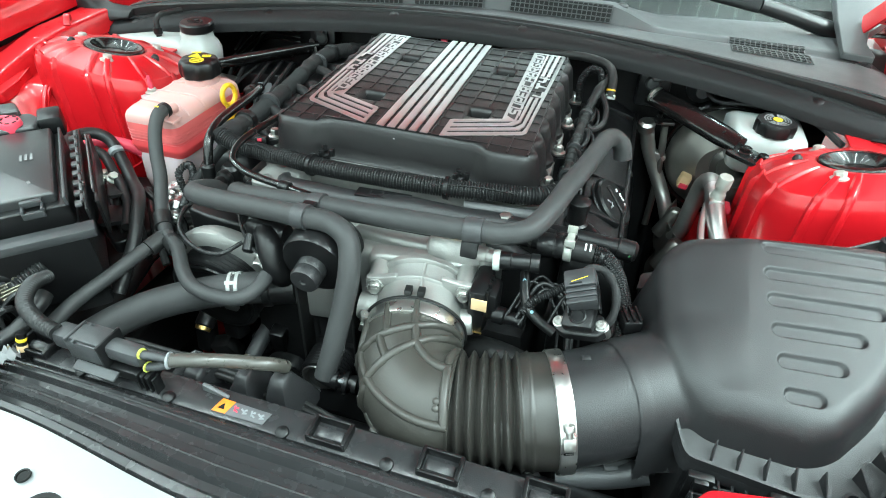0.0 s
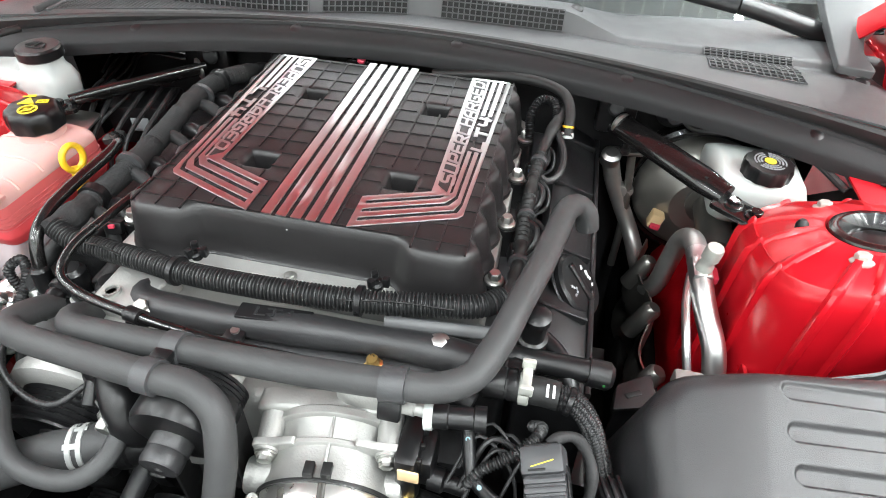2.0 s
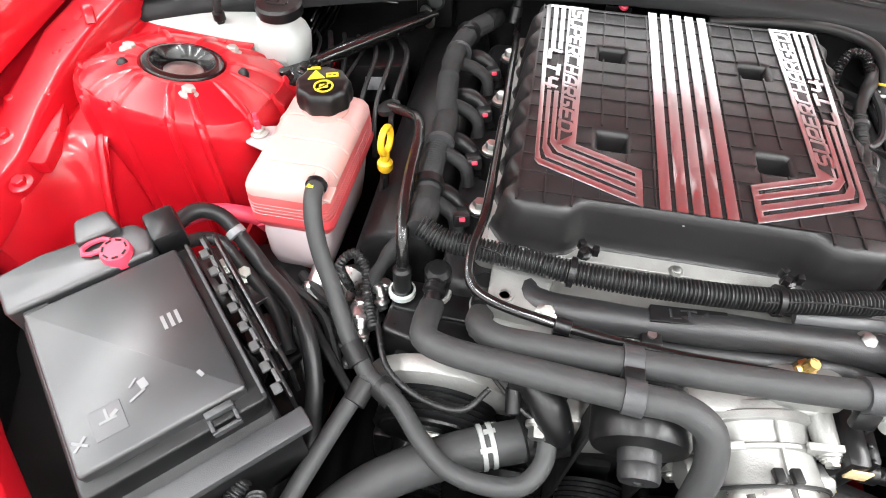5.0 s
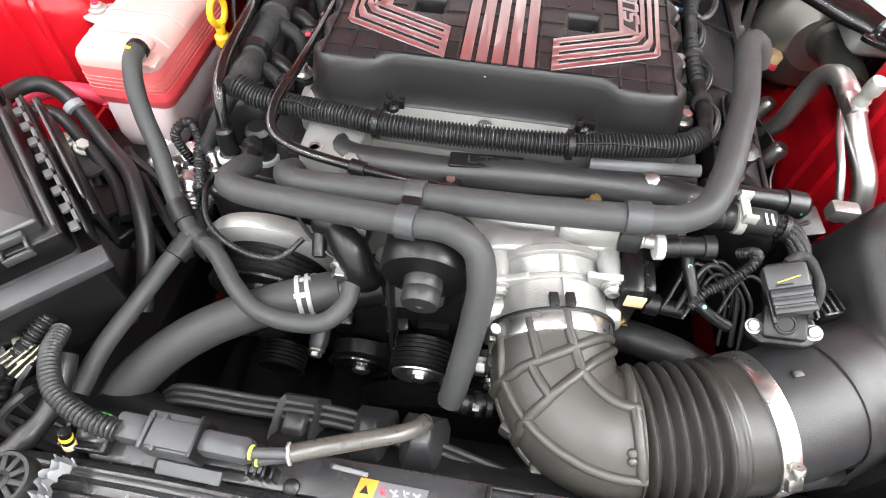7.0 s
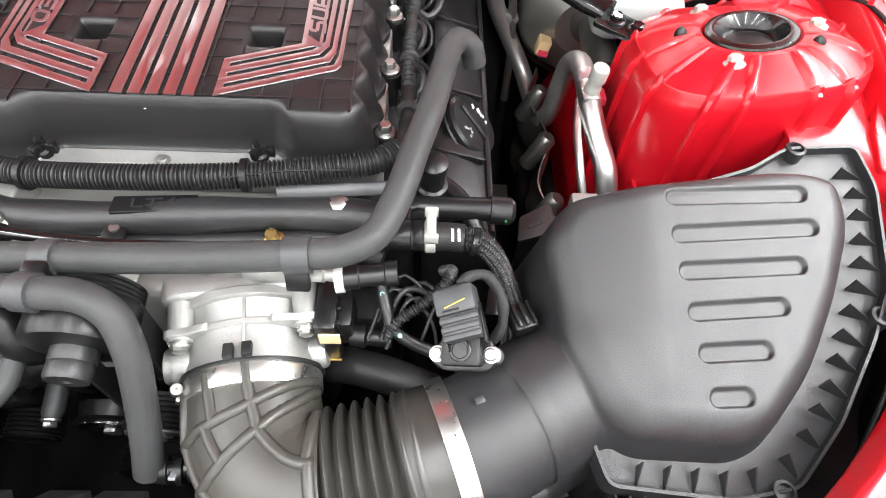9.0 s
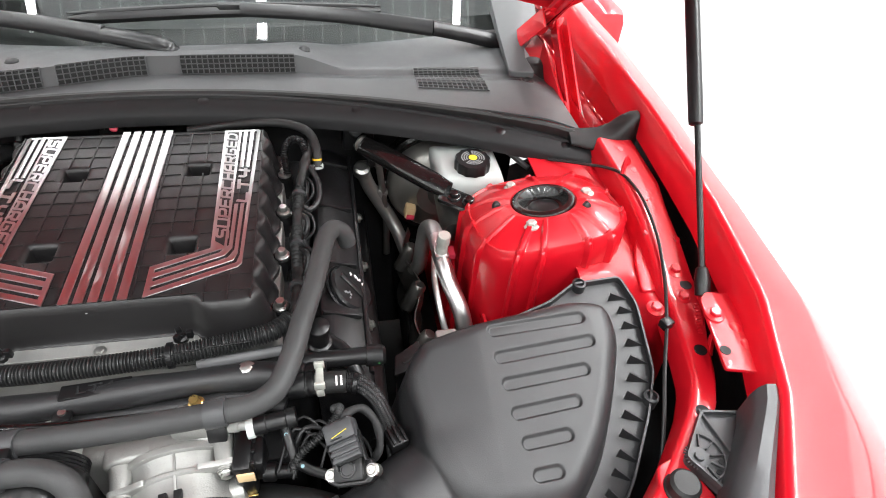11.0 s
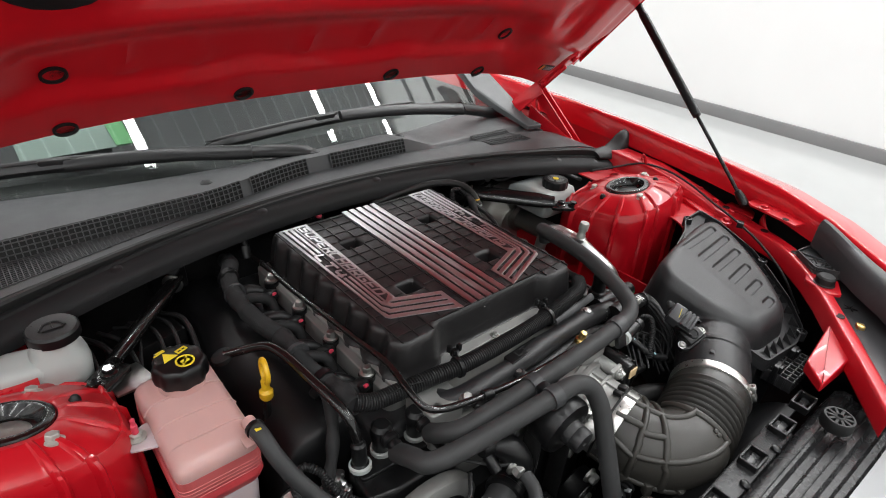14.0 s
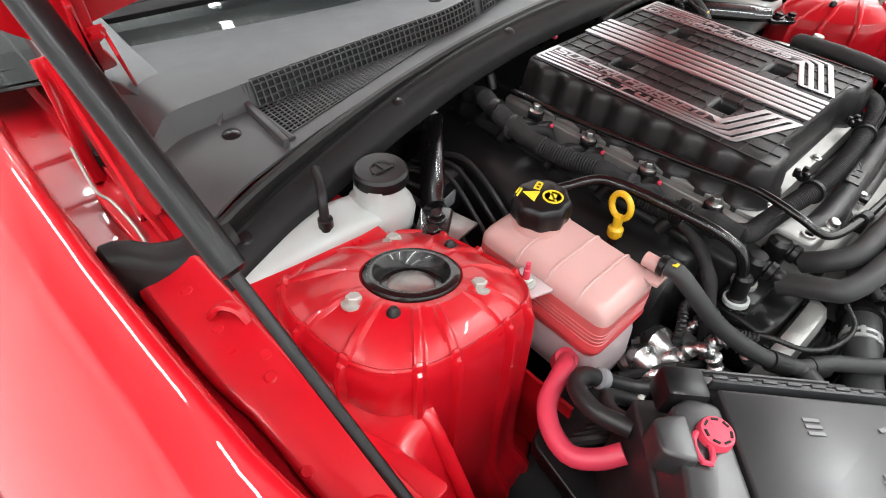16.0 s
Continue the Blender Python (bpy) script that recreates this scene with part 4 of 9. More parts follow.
def mesh_front(x):
    """Where the floor grille begins, as a share of the deck's run."""
    y0 = cowl_y(x) + 0.022
    return 0.5 * min(0.98, max(0.06, (0.198 + (x + 0.52) * 0.24 - y0) / (max(0.270 + 0.045 * sstep(-0.24, 0.0, x), y0 + 0.02) - y0)))


def deck_hole(x, v):
    """Where the deck is cut away under a grille."""
    return -0.515 < x < -0.225 and mesh_front(x) < v < 0.5


b = bmesh.new()
DX, DV = steps(-0.645, 0.645, 140), steps(0, 1, 40)
GV = [[b.verts.new(deck(x, v)) for v in DV] for x in DX]
for i in range(140):
    for j in range(40):
        if not deck_hole((DX[i] + DX[i + 1]) / 2, (DV[j] + DV[j + 1]) / 2):
            b.faces.new((GV[i][j], GV[i + 1][j], GV[i + 1][j + 1], GV[i][j + 1]))
bmesh.ops.recalc_face_normals(b, faces=b.faces)
bmesh.ops.solidify(b, geom=b.faces[:], thickness=-0.003)
add("deck", b, COWLM, cowl)


def mesh_grille(x0, x1, v0, v1, nx, nv, lift=0.001, w=0.0011, fore=0.0, start=None):
    b = bmesh.new()
    at = lambda x, v: deck(x, v if start is None else start(x) + (v1 - start(x)) * (v - v0) / (v1 - v0)) + V(0, -fore, lift)
    for i in range(nx + 1):
        x = x0 + (x1 - x0) * i / nx
        P = [at(x, v) for v in steps(v0, v1, 6)]
        for p, q in zip(P, P[1:]):
            mid = (p + q) / 2
            d = q - p
            box(mid, (w, d.length * 1.03, 0.0014), 0, (math.degrees(math.atan2(d.z, d.y)), 0, 0), bm=b)
    for j in range(nv + 1):
        v = v0 + (v1 - v0) * j / nv
        P = [at(x, v) for x in steps(x0, x1, max(3, nx // 3))]
        for p, q in zip(P, P[1:]):
            mid = (p + q) / 2
            d = q - p
            box(mid, (d.length * 1.03, w, 0.0014), 0, (0, 0, math.degrees(math.atan2(d.y, d.x))), bm=b)
    return b


add("floor_mesh", mesh_grille(-0.515, -0.235, 0.05, 0.5, 44, 12, 0.004, 0.0012, 0.0, mesh_front), COWLM, cowl, "fine black mesh grille")
# each riser grille has a black sheet behind it as painted shade
for x0, x1 in ((-0.51, -0.155), (-0.135, -0.015), (0.035, 0.21), (0.405, 0.52)):
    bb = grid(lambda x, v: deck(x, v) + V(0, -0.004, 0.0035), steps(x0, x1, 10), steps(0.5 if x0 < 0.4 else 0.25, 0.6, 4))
    add("grille_shade_backing", bb, INKSHADE, cowl)
    add("riser_grille", mesh_grille(x0, x1, 0.5 if x0 < 0.4 else 0.25, 0.61, int((x1 - x0) / 0.0082), 4 if x0 < 0.4 else 9, 0.0045, 0.0014, 0.0055), COWLM, cowl, "black plastic grid grille")
# black sheet below the floor mesh, painted in place of deep shade
add("grille_shade_sheet", grid(lambda x, v: deck(x, v * 0.52) - V(0, 0, 0.03), steps(-0.53, -0.2, 12), steps(0, 1, 6), thick=-0.003), INKSHADE, cowl, "black sheet standing in for the shade under the grille")
for x, v in ((-0.618, 0), (-0.378, 0), (-0.15, 0), (0.076, 0), (0.3, 0), (0.52, 0), (0.62, 0)):
    y, z = cowl_y(x), cowl_z(x)
    add("push_pin", lathe((x, y, z - 0.005), (0, -0.3, 1), [(0.0095, 0), (0.0095, 0.003), (0.006, 0.005), (0, 0.005)], 18), BLACKP, cowl)
for x, v in ((-0.56, 0.35), (-0.2, 0.7), (0.02, 0.72), (0.225, 0.72), (0.6, 0.4)):
    add("push_pin", lathe(deck(x, v), (0, -0.1, 1), [(0.010, 0), (0.010, 0.004), (0.006, 0.007), (0, 0.007)], 18), BLACKP, cowl)
b = slab(rounded([(0, 0), (0.062, 0), (0.012, 0.03), (0, 0.03)], 0.003, 3), -0.002, 0.002, 0.0006)
b.transform(Matrix.Translation(V(-0.521, 0.300, 0.958)) @ Matrix(((-0.74, 0, 0.67, 0), (-0.67, 0, -0.74, 0), (0, 1, 0, 0), (0, 0, 0, 1))))
add("grille_gusset", b, COWLM, cowl, "grey upright gusset at the grille's end")
add("grille_kerb", box((-0.5245, 0.238, 0.966), (0.007, 0.115, 0.012), 0.002, (0, 0, -5)), COWLM, cowl)
add("grille_frame", sweep([deck(-0.518, v) + V(0, 0, 0.003) for v in (0.06, 0.2, 0.4, 0.5, 0.6)], 0.004, 8), COWLM, cowl)
for s in (1, -1):
    rings = []
    for x, y0, y1, z0, z1 in ((0.625, 0.112, 0.15, 0.936, 0.952), (0.65, 0.103, 0.148, 0.932, 0.953), (0.672, 0.099, 0.146, 0.924, 0.956), (0.69, 0.097, 0.145, 0.92, 0.964), (0.704, 0.097, 0.144, 0.919, 0.977), (0.717, 0.099, 0.141, 0.922, 0.986), (0.727, 0.104, 0.137, 0.93, 0.988), (0.733, 0.112, 0.13, 0.945, 0.982)):
        rings.append([(s * x, q.x, q.y) for q in rounded([(y0, z0), (y1, z0), (y1 - 0.006, z1), (y0 + 0.01, z1 - 0.006)], 0.012, 4)])
    add("rubber_end", loft(rings), DRUBBER, cowl, "black rubber end block of the cowl seal")
    # end cover over the wiper shaft, standing proud of the deck
    o = rounded([(0.588, 0.60), (0.580, 0.50), (0.575, 0.42), (0.567, 0.292), (0.612, 0.286), (0.606, 0.33), (0.616, 0.372), (0.636, 0.40), (0.66, 0.44), (0.668, 0.60)], 0.006, 3)
    b = slab([(s * p.x, p.y) for p in o], lambda x, y: 0.962 + 0.12 * (y - 0.29) + 0.35 * max(0, y - 0.48), lambda x, y: 0.972 + 0.16 * (y - 0.29) + 0.35 * max(0, y - 0.48), 0.002)
    e = add("end_cover", b, COWLM, cowl, "light grey moulded cowl end cover")
    add("cover_slit", box((s * 0.604, 0.425, 0.994), (0.006, 0.03, 0.003), 0.0006, (9, 0, 8 * s)), INKSHADE, e)
    # black patch on the uncut deck, painted as the shade of an opening
    o = rounded([(0.616, 0.285), (0.612, 0.222), (0.628, 0.208), (0.646, 0.24), (0.646, 0.29)], 0.006, 3)
    add("deck_opening_shade", slab([(s * p.x, p.y) for p in o], lambda x, y: deck_z(x) - 0.03, lambda x, y: deck_z(x) - 0.0118, 0.0005), INKSHADE, cowl)
    add("shaft_boot", lathe((s * 0.632, 0.355, 0.925), (0, -0.1, 1), [(0.045, 0), (0.043, 0.012), (0.03, 0.02), (0.018, 0.034), (0.012, 0.036), (0, 0.036)], 26), DRUBBER, cowl, "black rubber boot under the end cover")


def wiper(piv, head, joint, mid, b0, b1, label):
    w = thing("windshield_wiper", piv, label, "wiper", "windshield wipers")
    P = [Vector(p) for p in (piv, head, joint)]
    add("arm_head", sweep([P[0] - V(0, 0, 0.008), P[0] + V(0, 0, 0.008), P[0].lerp(P[1], 0.5) + V(0, 0, 0.008), P[1]], lambda s, f: 0.0165 - 0.003 * f, 12, flat=0.7), BLACKP, w)
    add("arm", sweep([P[1], P[1].lerp(P[2], 0.5) + V(0, 0, 0.006), P[2]], lambda s, f: 0.015 - 0.003 * f, 12, flat=0.6), BLACKP, w)
    add("pivot_cap", lathe(P[0], (0, -0.2, 1), [(0.016, 0), (0.016, 0.012), (0.010, 0.018), (0, 0.018)], 18), BLACKP, w)
    bl = add("blade", sweep([b0, Vector(b0).lerp(Vector(b1), 0.5) + V(0, 0, 0.006), b1], lambda s, f: 0.0125 * min(1, 8 * f + 0.3, 8 * (1 - f) + 0.3), 8, flat=0.75), BLACKP, w)
    add("blade_spine", sweep([Vector(b0) + V(0, 0, 0.008), Vector(b0).lerp(Vector(b1), 0.5) + V(0, 0, 0.016), Vector(b1) + V(0, 0, 0.008)], lambda s, f: 0.0045 * min(1, 6 * f + 0.3, 6 * (1 - f) + 0.3), 8), PLASTIC, bl)
    add("blade_clip", box((Vector(b0).lerp(Vector(b1), 0.5) + V(0, 0, 0.012)), (0.05, 0.016, 0.014), 0.004, (0, 0, math.degrees(math.atan2(b1[1] - b0[1], b1[0] - b0[0])))), BLACKP, bl)


wiper((0.015, 0.355, 0.98), (-0.088, 0.388, 1.002), (-0.37, 0.47, 1.006), 0, (-0.60, 0.535, 0.995), (-0.16, 0.425, 1.002), "black windshield wiper resting on the glass")
wiper((0.605, 0.425, 0.945), (0.45, 0.405, 1.0), (0.125, 0.425, 1.027), 0, (-0.15, 0.44, 1.008), (0.366, 0.486, 1.0), "black windshield wiper resting on the glass")

# ---- the supercharger and its lid ----
LZ = 0.9495
lid = thing("engine_cover", (0, 0, 0.89), "black ribbed supercharger lid with brushed metal stripes and lettering", "engine cover")


def lid_outline():
    pts = [(-0.158, -0.163), (-0.15, -0.1665), (-0.118, -0.1665), (-0.108, -0.163), (-0.099, -0.154), (-0.09, -0.1505)]
    pts += [(x, -0.1505) for x in steps(-0.07, 0.07, 7)]
    pts += [(0.09, -0.1505), (0.099, -0.154), (0.108, -0.163), (0.118, -0.1665), (0.15, -0.1665), (0.158, -0.163), (0.163, -0.157)]
    side = [(0.1655 + 0.0042 * math.sin(2 * math.pi * (y + 0.16) / 0.042), y) for y in steps(-0.148, 0.165, 60)]
    pts += side + [(0.162, 0.173), (0.154, 0.178)] + [(x, 0.179) for x in steps(0.14, -0.14, 14)] + [(-0.154, 0.178), (-0.162, 0.173)]
    return pts + [(-x, y) for x, y in reversed(side)] + [(-0.163, -0.157)]


out = lid_outline()
b = bmesh.new()
rows = [(-0.010, 0.892), (-0.010, 0.898), (-0.0065, 0.9), (-0.005, 0.915), (-0.001, 0.938), (0.0004, 0.9435), (0.0028, 0.9475), (0.0065, LZ)]
R = [[b.verts.new((p.x, p.y, z)) for p in inset(out, d)] for d, z in rows]
for p, q in zip(R, R[1:]):
    for k in range(len(p)):
        b.faces.new((p[k], p[(k + 1) % len(p)], q[(k + 1) % len(p)], q[k]))
HOLES = [(-0.075, 0.081), (0.077, 0.081), (-0.074, -0.066), (0.076, -0.068)]
rim = []
for hx, hy in HOLES:
    o = rounded([(hx - 0.021, hy - 0.0185), (hx + 0.021, hy - 0.0185), (hx + 0.021, hy + 0.0185), (hx - 0.021, hy + 0.0185)], 0.010, 6)
    loops = [[b.verts.new((p.x, p.y, LZ + dz)) for p in inset(o, d)] for d, dz in ((0, 0), (0.003, -0.0006), (0.0055, -0.0024), (0.0072, -0.006), (0.008, -0.022))]
    for p, q in zip(loops, loops[1:]):
        for k in range(len(p)):
            b.faces.new((p[k], p[(k + 1) % len(p)], q[(k + 1) % len(p)], q[k]))
    b.faces.new(loops[-1])
    rim.append(loops[0])
b.edges.ensure_lookup_table()
E = []
for ring in [R[-1]] + rim:
    for k in range(len(ring)):
        E.append(b.edges.get((ring[k], ring[(k + 1) % len(ring)])))
bmesh.ops.triangle_fill(b, use_beauty=True, use_dissolve=False, edges=E)
add("cover", b, LIDP, lid, sharp=55)
b = bmesh.new()


def free_of_holes(x, y):
    return all(abs(x - hx) > 0.0205 or abs(y - hy) > 0.018 for hx, hy in HOLES) and abs(x) < 0.160 and -0.160 < y < 0.173


for x in steps(-0.1575, 0.1575, 13):
    for y in steps(-0.16, 0.17, 26):
        if free_of_holes(x, y + 0.006) and (abs(x) > 0.1 or y > -0.148):
            box((x, y + 0.0063, LZ + 0.0003), (0.0017, 0.0128, 0.0022), 0, bm=b)
for y in steps(-0.147, 0.166, 13):
    for x in steps(-0.158, 0.146, 24):
        if free_of_holes(x + 0.006, y):
            box((x + 0.0063, y, LZ + 0.0002), (0.0128, 0.0017, 0.0022), 0, bm=b)
add("grid_ribs", b, LIDP, lid)


def flat(pts, z0=LZ + 0.001, z1=LZ + 0.0022):
    return slab(pts, z0, z1, 0.0003)


for k in range(5):
    x0 = -0.0335 + k * 0.01415
    add("center_stripe", flat([(x0, -0.1495), (x0 + 0.0098, -0.1495), (x0 + 0.0098, 0.176), (x0, 0.176)]), STRIPE, lid, "brushed silver metal stripe")


GLYPHS = {
    "S": [[(1, 1), (0, 1), (0, 0.5), (1, 0.5), (1, 0), (0, 0)]],
    "U": [[(0, 1), (0, 0), (1, 0), (1, 1)]],
    "P": [[(0, 0), (0, 1), (1, 1), (1, 0.4), (0.05, 0.4)]],
    "E": [[(1, 1), (0, 1), (0, 0), (1, 0)], [(0.05, 0.5), (0.86, 0.5)]],
    "R": [[(0, 0), (0, 1), (1, 1), (1, 0.42), (0.05, 0.42)], [(0.5, 0.4), (1, 0)]],
    "C": [[(1, 1), (0, 1), (0, 0), (1, 0)]],
    "H": [[(0, 0), (0, 1)], [(1, 0), (1, 1)], [(0.05, 0.5), (0.95, 0.5)]],
    "A": [[(0, 0), (0, 0.68), (0.35, 1), (1, 1), (1, 0)], [(0.05, 0.36), (0.95, 0.36)]],
    "G": [[(1, 1), (0, 1), (0, 0), (1, 0), (1, 0.5), (0.52, 0.5)]],
    "D": [[(0.02, 0), (0, 1), (0.78, 1), (1, 0.8), (1, 0.2), (0.78, 0), (0.02, 0)]],
    "L": [[(0, 1), (0, 0), (1, 0)]],
    "T": [[(0, 1), (1, 1)], [(0.5, 0.97), (0.5, 0)]],
    "4": [[(0, 1), (0, 0.38), (1.05, 0.38)], [(0.8, 1), (0.8, 0)]]}


def stroke(line, w, z0, z1, bm):
    """A flat ribbon of width w along a line of points, with mitred corners."""
    P = [Vector(p) for p in line]
    left, right = [], []
    for i, p in enumerate(P):
        a = (p - P[i - 1]).normalized() if i else (P[1] - p).normalized()
        b = (P[i + 1] - p).normalized() if i + 1 < len(P) else a
        m = (a + b).normalized()
        n = Vector((-m.y, m.x)) * (w / 2 / max(0.5, m.dot(a)))
        q = p - a * (w * 0.35) if i == 0 else p + a * (w * 0.35) if i + 1 == len(P) else p
        left.append(q + n)
        right.append(q - n)
    rows = [[bm.verts.new((p.x, p.y, z)) for p in side] for side, z in ((left, z0), (left, z1), (right, z1), (right, z0))]
    for i in range(len(P) - 1):
        for k in range(4):
            a, b = rows[k], rows[(k + 1) % 4]
            bm.faces.new((a[i], a[i + 1], b[i + 1], b[i]))
    for i in (0, -1):
        bm.faces.new([r[i] for r in rows])


def square_letters(text, pitch, wide, tall, w, m, parent, name="lettering"):
    """Angular technical letters, centred, one mesh for the word."""
    b = bmesh.new()
    for k, ch in enumerate(text):
        x0 = (k - (len(text) - 1) / 2) * pitch - wide / 2
        for j0, line in enumerate(GLYPHS[ch]):
            pts = []
            for i, (u, v) in enumerate(line):
                p = Vector((x0 + u * wide + 0.3 * (v - 0.5) * tall, (v - 0.5) * tall))
                if 0 < i < len(line) - 1:
                    q = [Vector((x0 + line[j][0] * wide + 0.3 * (line[j][1] - 0.5) * tall, (line[j][1] - 0.5) * tall)) for j in (i - 1, i + 1)]
                    pts += [p + (o - p).normalized() * min(w * 0.55, (o - p).length * 0.3) for o in q]
                else:
                    pts.append(p)
            stroke(pts, w, 0, 0.0005 + 0.00025 * j0, b)
    b.transform(m)
    return add(name, b, STRIPE, parent)


def badge(s):
    """The bent group of stripes beside the lid's edge."""
    YT = 0.170

    def edge(f, y):
        t = (YT - y) / 0.28
        xo, xi = 0.1545 - 0.0085 * t, 0.1045 + 0.0055 * t
        return xo + (xi - xo) * f

    def arm_y(f, x):
        xo, yo = edge(0, -0.11), -0.112
        y_at = yo + 0.033 * f
        x_at = xo - 0.035 * f
        return y_at - 0.385 * (x_at - x)

    def knee(f):
        y = -0.1
        for _ in range(8):
            x = edge(f, y)
            y = arm_y(f, x)
        return x, y

    bands = [(0.0, 0.105), (0.175, 0.285), (0.355, 0.465)]
    armb = [(0.0, 0.17), (0.28, 0.45), (0.56, 0.73), (0.84, 1.0)]
    END = 0.048
    b = bmesh.new()
    for (f0, f1), (g0, g1) in zip(bands, armb):
        k0, k1 = knee(g0), knee(g1)
        cut = (0.077, -0.001) if f0 > 0.1 else None
        if cut:
            flat_pts = [(edge(f0, YT), YT - 0.004 * (f0 < 0.1)), (edge(f1, YT), YT), (edge(f1, cut[0]), cut[0]), (edge(f0, cut[0]), cut[0])]
            join(b, flat(flat_pts))
            y2 = cut[1]
            pts = [(edge(f0, y2), y2), (edge(f1, y2), y2), (edge(f1, k1[1] + 0.012), k1[1] + 0.012), k1, (END, arm_y(g1, END)), (END, arm_y(g0, END)), k0, (edge(f0, k0[1] + 0.012), k0[1] + 0.012)]
        else:
            pts = [(edge(f0, YT) - 0.003, YT), (edge(f1, YT), YT), (edge(f1, k1[1] + 0.012), k1[1] + 0.012), k1, (END, arm_y(g1, END)), (END, arm_y(g0, END)), (k0[0] - 0.004, arm_y(g0, k0[0] - 0.004)), (k0[0], k0[1] + 0.004), (edge(f0, YT - 0.003), YT - 0.003)]
        join(b, flat(pts))
    # the lettered plate, running out into the innermost stripe
    g0, g1 = armb[3]
    k0, k1 = knee(g0), knee(1.0)
    pts = [(edge(0.53, YT), YT), (edge(1.0, YT), YT), (edge(1.0, -0.07), -0.07), k1, (END, arm_y(1.0, END)), (END, arm_y(g0, END)), (k0[0] + 0.006, arm_y(g0, k0[0] + 0.006)), (edge(0.53, -0.085), -0.085)]
    join(b, flat(pts))
    # caps that tie the stripes together
    join(b, flat([(edge(0.0, YT) - 0.003, YT), (edge(1, YT), YT), (edge(1, YT - 0.004), YT - 0.004), (edge(0, YT - 0.004), YT - 0.004)], LZ + 0.001, LZ + 0.00215))
    join(b, flat([(END, arm_y(0, END)), (END + 0.006, arm_y(0, END + 0.006)), (END + 0.006, arm_y(1, END + 0.006)), (END, arm_y(1, END))], LZ + 0.001, LZ + 0.00215))
    b.transform(Matrix.Diagonal((s, 1, 1, 1)))
    p = add("stripe_badge", b, STRIPE, lid, "bent brushed silver stripes with a lettered plate")
    turn = 90 if s > 0 else -90
    ground = flat([(edge(0.585, YT - 0.006), YT - 0.006), (edge(0.905, YT - 0.006), YT - 0.006), (edge(0.89, -0.068), -0.068), (edge(0.60, -0.078), -0.078)], LZ + 0.0021, LZ + 0.0026)
    ground.transform(Matrix.Diagonal((s, 1, 1, 1)))
    add("plate_ground", ground, LIDP, p)
    square_letters("SUPERCHARGED", 0.0189, 0.0132, 0.0124, 0.0033, pose(s * 0.1184, 0.0475, LZ + 0.0026, 0, 0, turn + 1.2 * s), p)
    square_letters("LT4", 0.0258, 0.0172, 0.0114, 0.0044, pose(s * 0.1386, 0.038, LZ + 0.0019, 0, 0, turn + 1.2 * s), p)



badge(1)
badge(-1)
lid.location.x += 0.004
b = slab(rounded([(-0.185, -0.175), (0.185, -0.175), (0.185, 0.19), (-0.185, 0.19)], 0.015), 0.84, 0.8915, 0.002)
sc = thing("supercharger_case", (0, 0, 0.8), "cast aluminium supercharger case under the black lid", "supercharger")
add("case", b, CAST, sc)
add("lid_flange", slab(rounded([(-0.174, -0.176), (0.172, -0.176), (0.174, 0.18), (-0.176, 0.18)], 0.01), 0.8925, 0.8975, 0.001), CAST, sc, "bright machined aluminium flange")
for x in (-0.14, 0.0, 0.14):
    add("flange_bolt", hexbolt((x, -0.172, 0.8975), (0, 0, 1), 0.004, 0.004), STEEL, sc)
for s in (1, -1):
    for y in (-0.132, -0.046, 0.04, 0.127):
        add("side_bolt", hexbolt((s * 0.187, y, 0.898), (0, 0, 1), 0.0055, 0.012, 1.7), STEEL, sc)
        add("bolt_boss", lathe((s * 0.187, y, 0.86), (0, 0, 1), [(0.011, 0), (0.011, 0.037), (0, 0.038)], 14), BLACKP, sc)
# intake runner block and front casting
add("runner_block", slab(rounded([(-0.215, -0.2), (0.215, -0.2), (0.22, 0.22), (-0.22, 0.22)], 0.02), 0.74, 0.862, 0.01), PLASTIC, sc)
b = slab(rounded([(-0.165, -0.24), (-0.11, -0.255), (0.02, -0.262), (0.15, -0.262), (0.155, -0.18), (-0.165, -0.18)], 0.012), 0.77, 0.872, 0.006)
add("front_casting", b, CAST, sc, "rough cast aluminium front housing")
b = slab(rounded([(-0.165, -0.235), (-0.118, -0.24), (-0.105, -0.185), (-0.165, -0.18)], 0.008), 0.86, 0.893, 0.003)
lathe((-0.15, -0.225, 0.893), (0, 0, 1), [(0.008, 0), (0.008, 0.003), (0.005, 0.003), (0.0045, -0.004), (0, -0.004)], 18, bm=b)
add("front_lug", b, CAST, sc)
add("injector_rail", sweep([(0.10, -0.198, 0.893), (0.15, -0.195, 0.893), (0.2, -0.19, 0.893)], 0.006, 10, flat=0.7), TOOTH, sc)

# ---- black crossover pipe in front of the lid ----
cr = thing("crossover_pipe", (0.02, -0.22, 0.86), "black plastic coolant crossover pipe in front of the lid", "pipe")
add("pipe", sweep([(-0.128, -0.196, 0.878), (-0.128, -0.214, 0.882), (-0.112, -0.224, 0.884), (-0.05, -0.226, 0.886), (0.05, -0.22, 0.887), (0.14, -0.216, 0.886), (0.18, -0.217, 0.884), (0.205, -0.219, 0.882)], lambda s, f: 0.0135 + 0.0022 * math.sin(9 * f) ** 2, 16), PLASTIC, cr)
add("lower_pipe", sweep([(-0.10, -0.236, 0.868), (0.0, -0.238, 0.87), (0.1, -0.234, 0.872), (0.15, -0.232, 0.872), (0.19, -0.245, 0.866)], 0.009, 12), PLASTIC, cr)
pl = add("raised_plate", slab(rounded([(-0.026, -0.231), (0.04, -0.226), (0.04, -0.21), (-0.026, -0.214)], 0.002), 0.896, 0.901, 0.0008), BLACKP, cr)
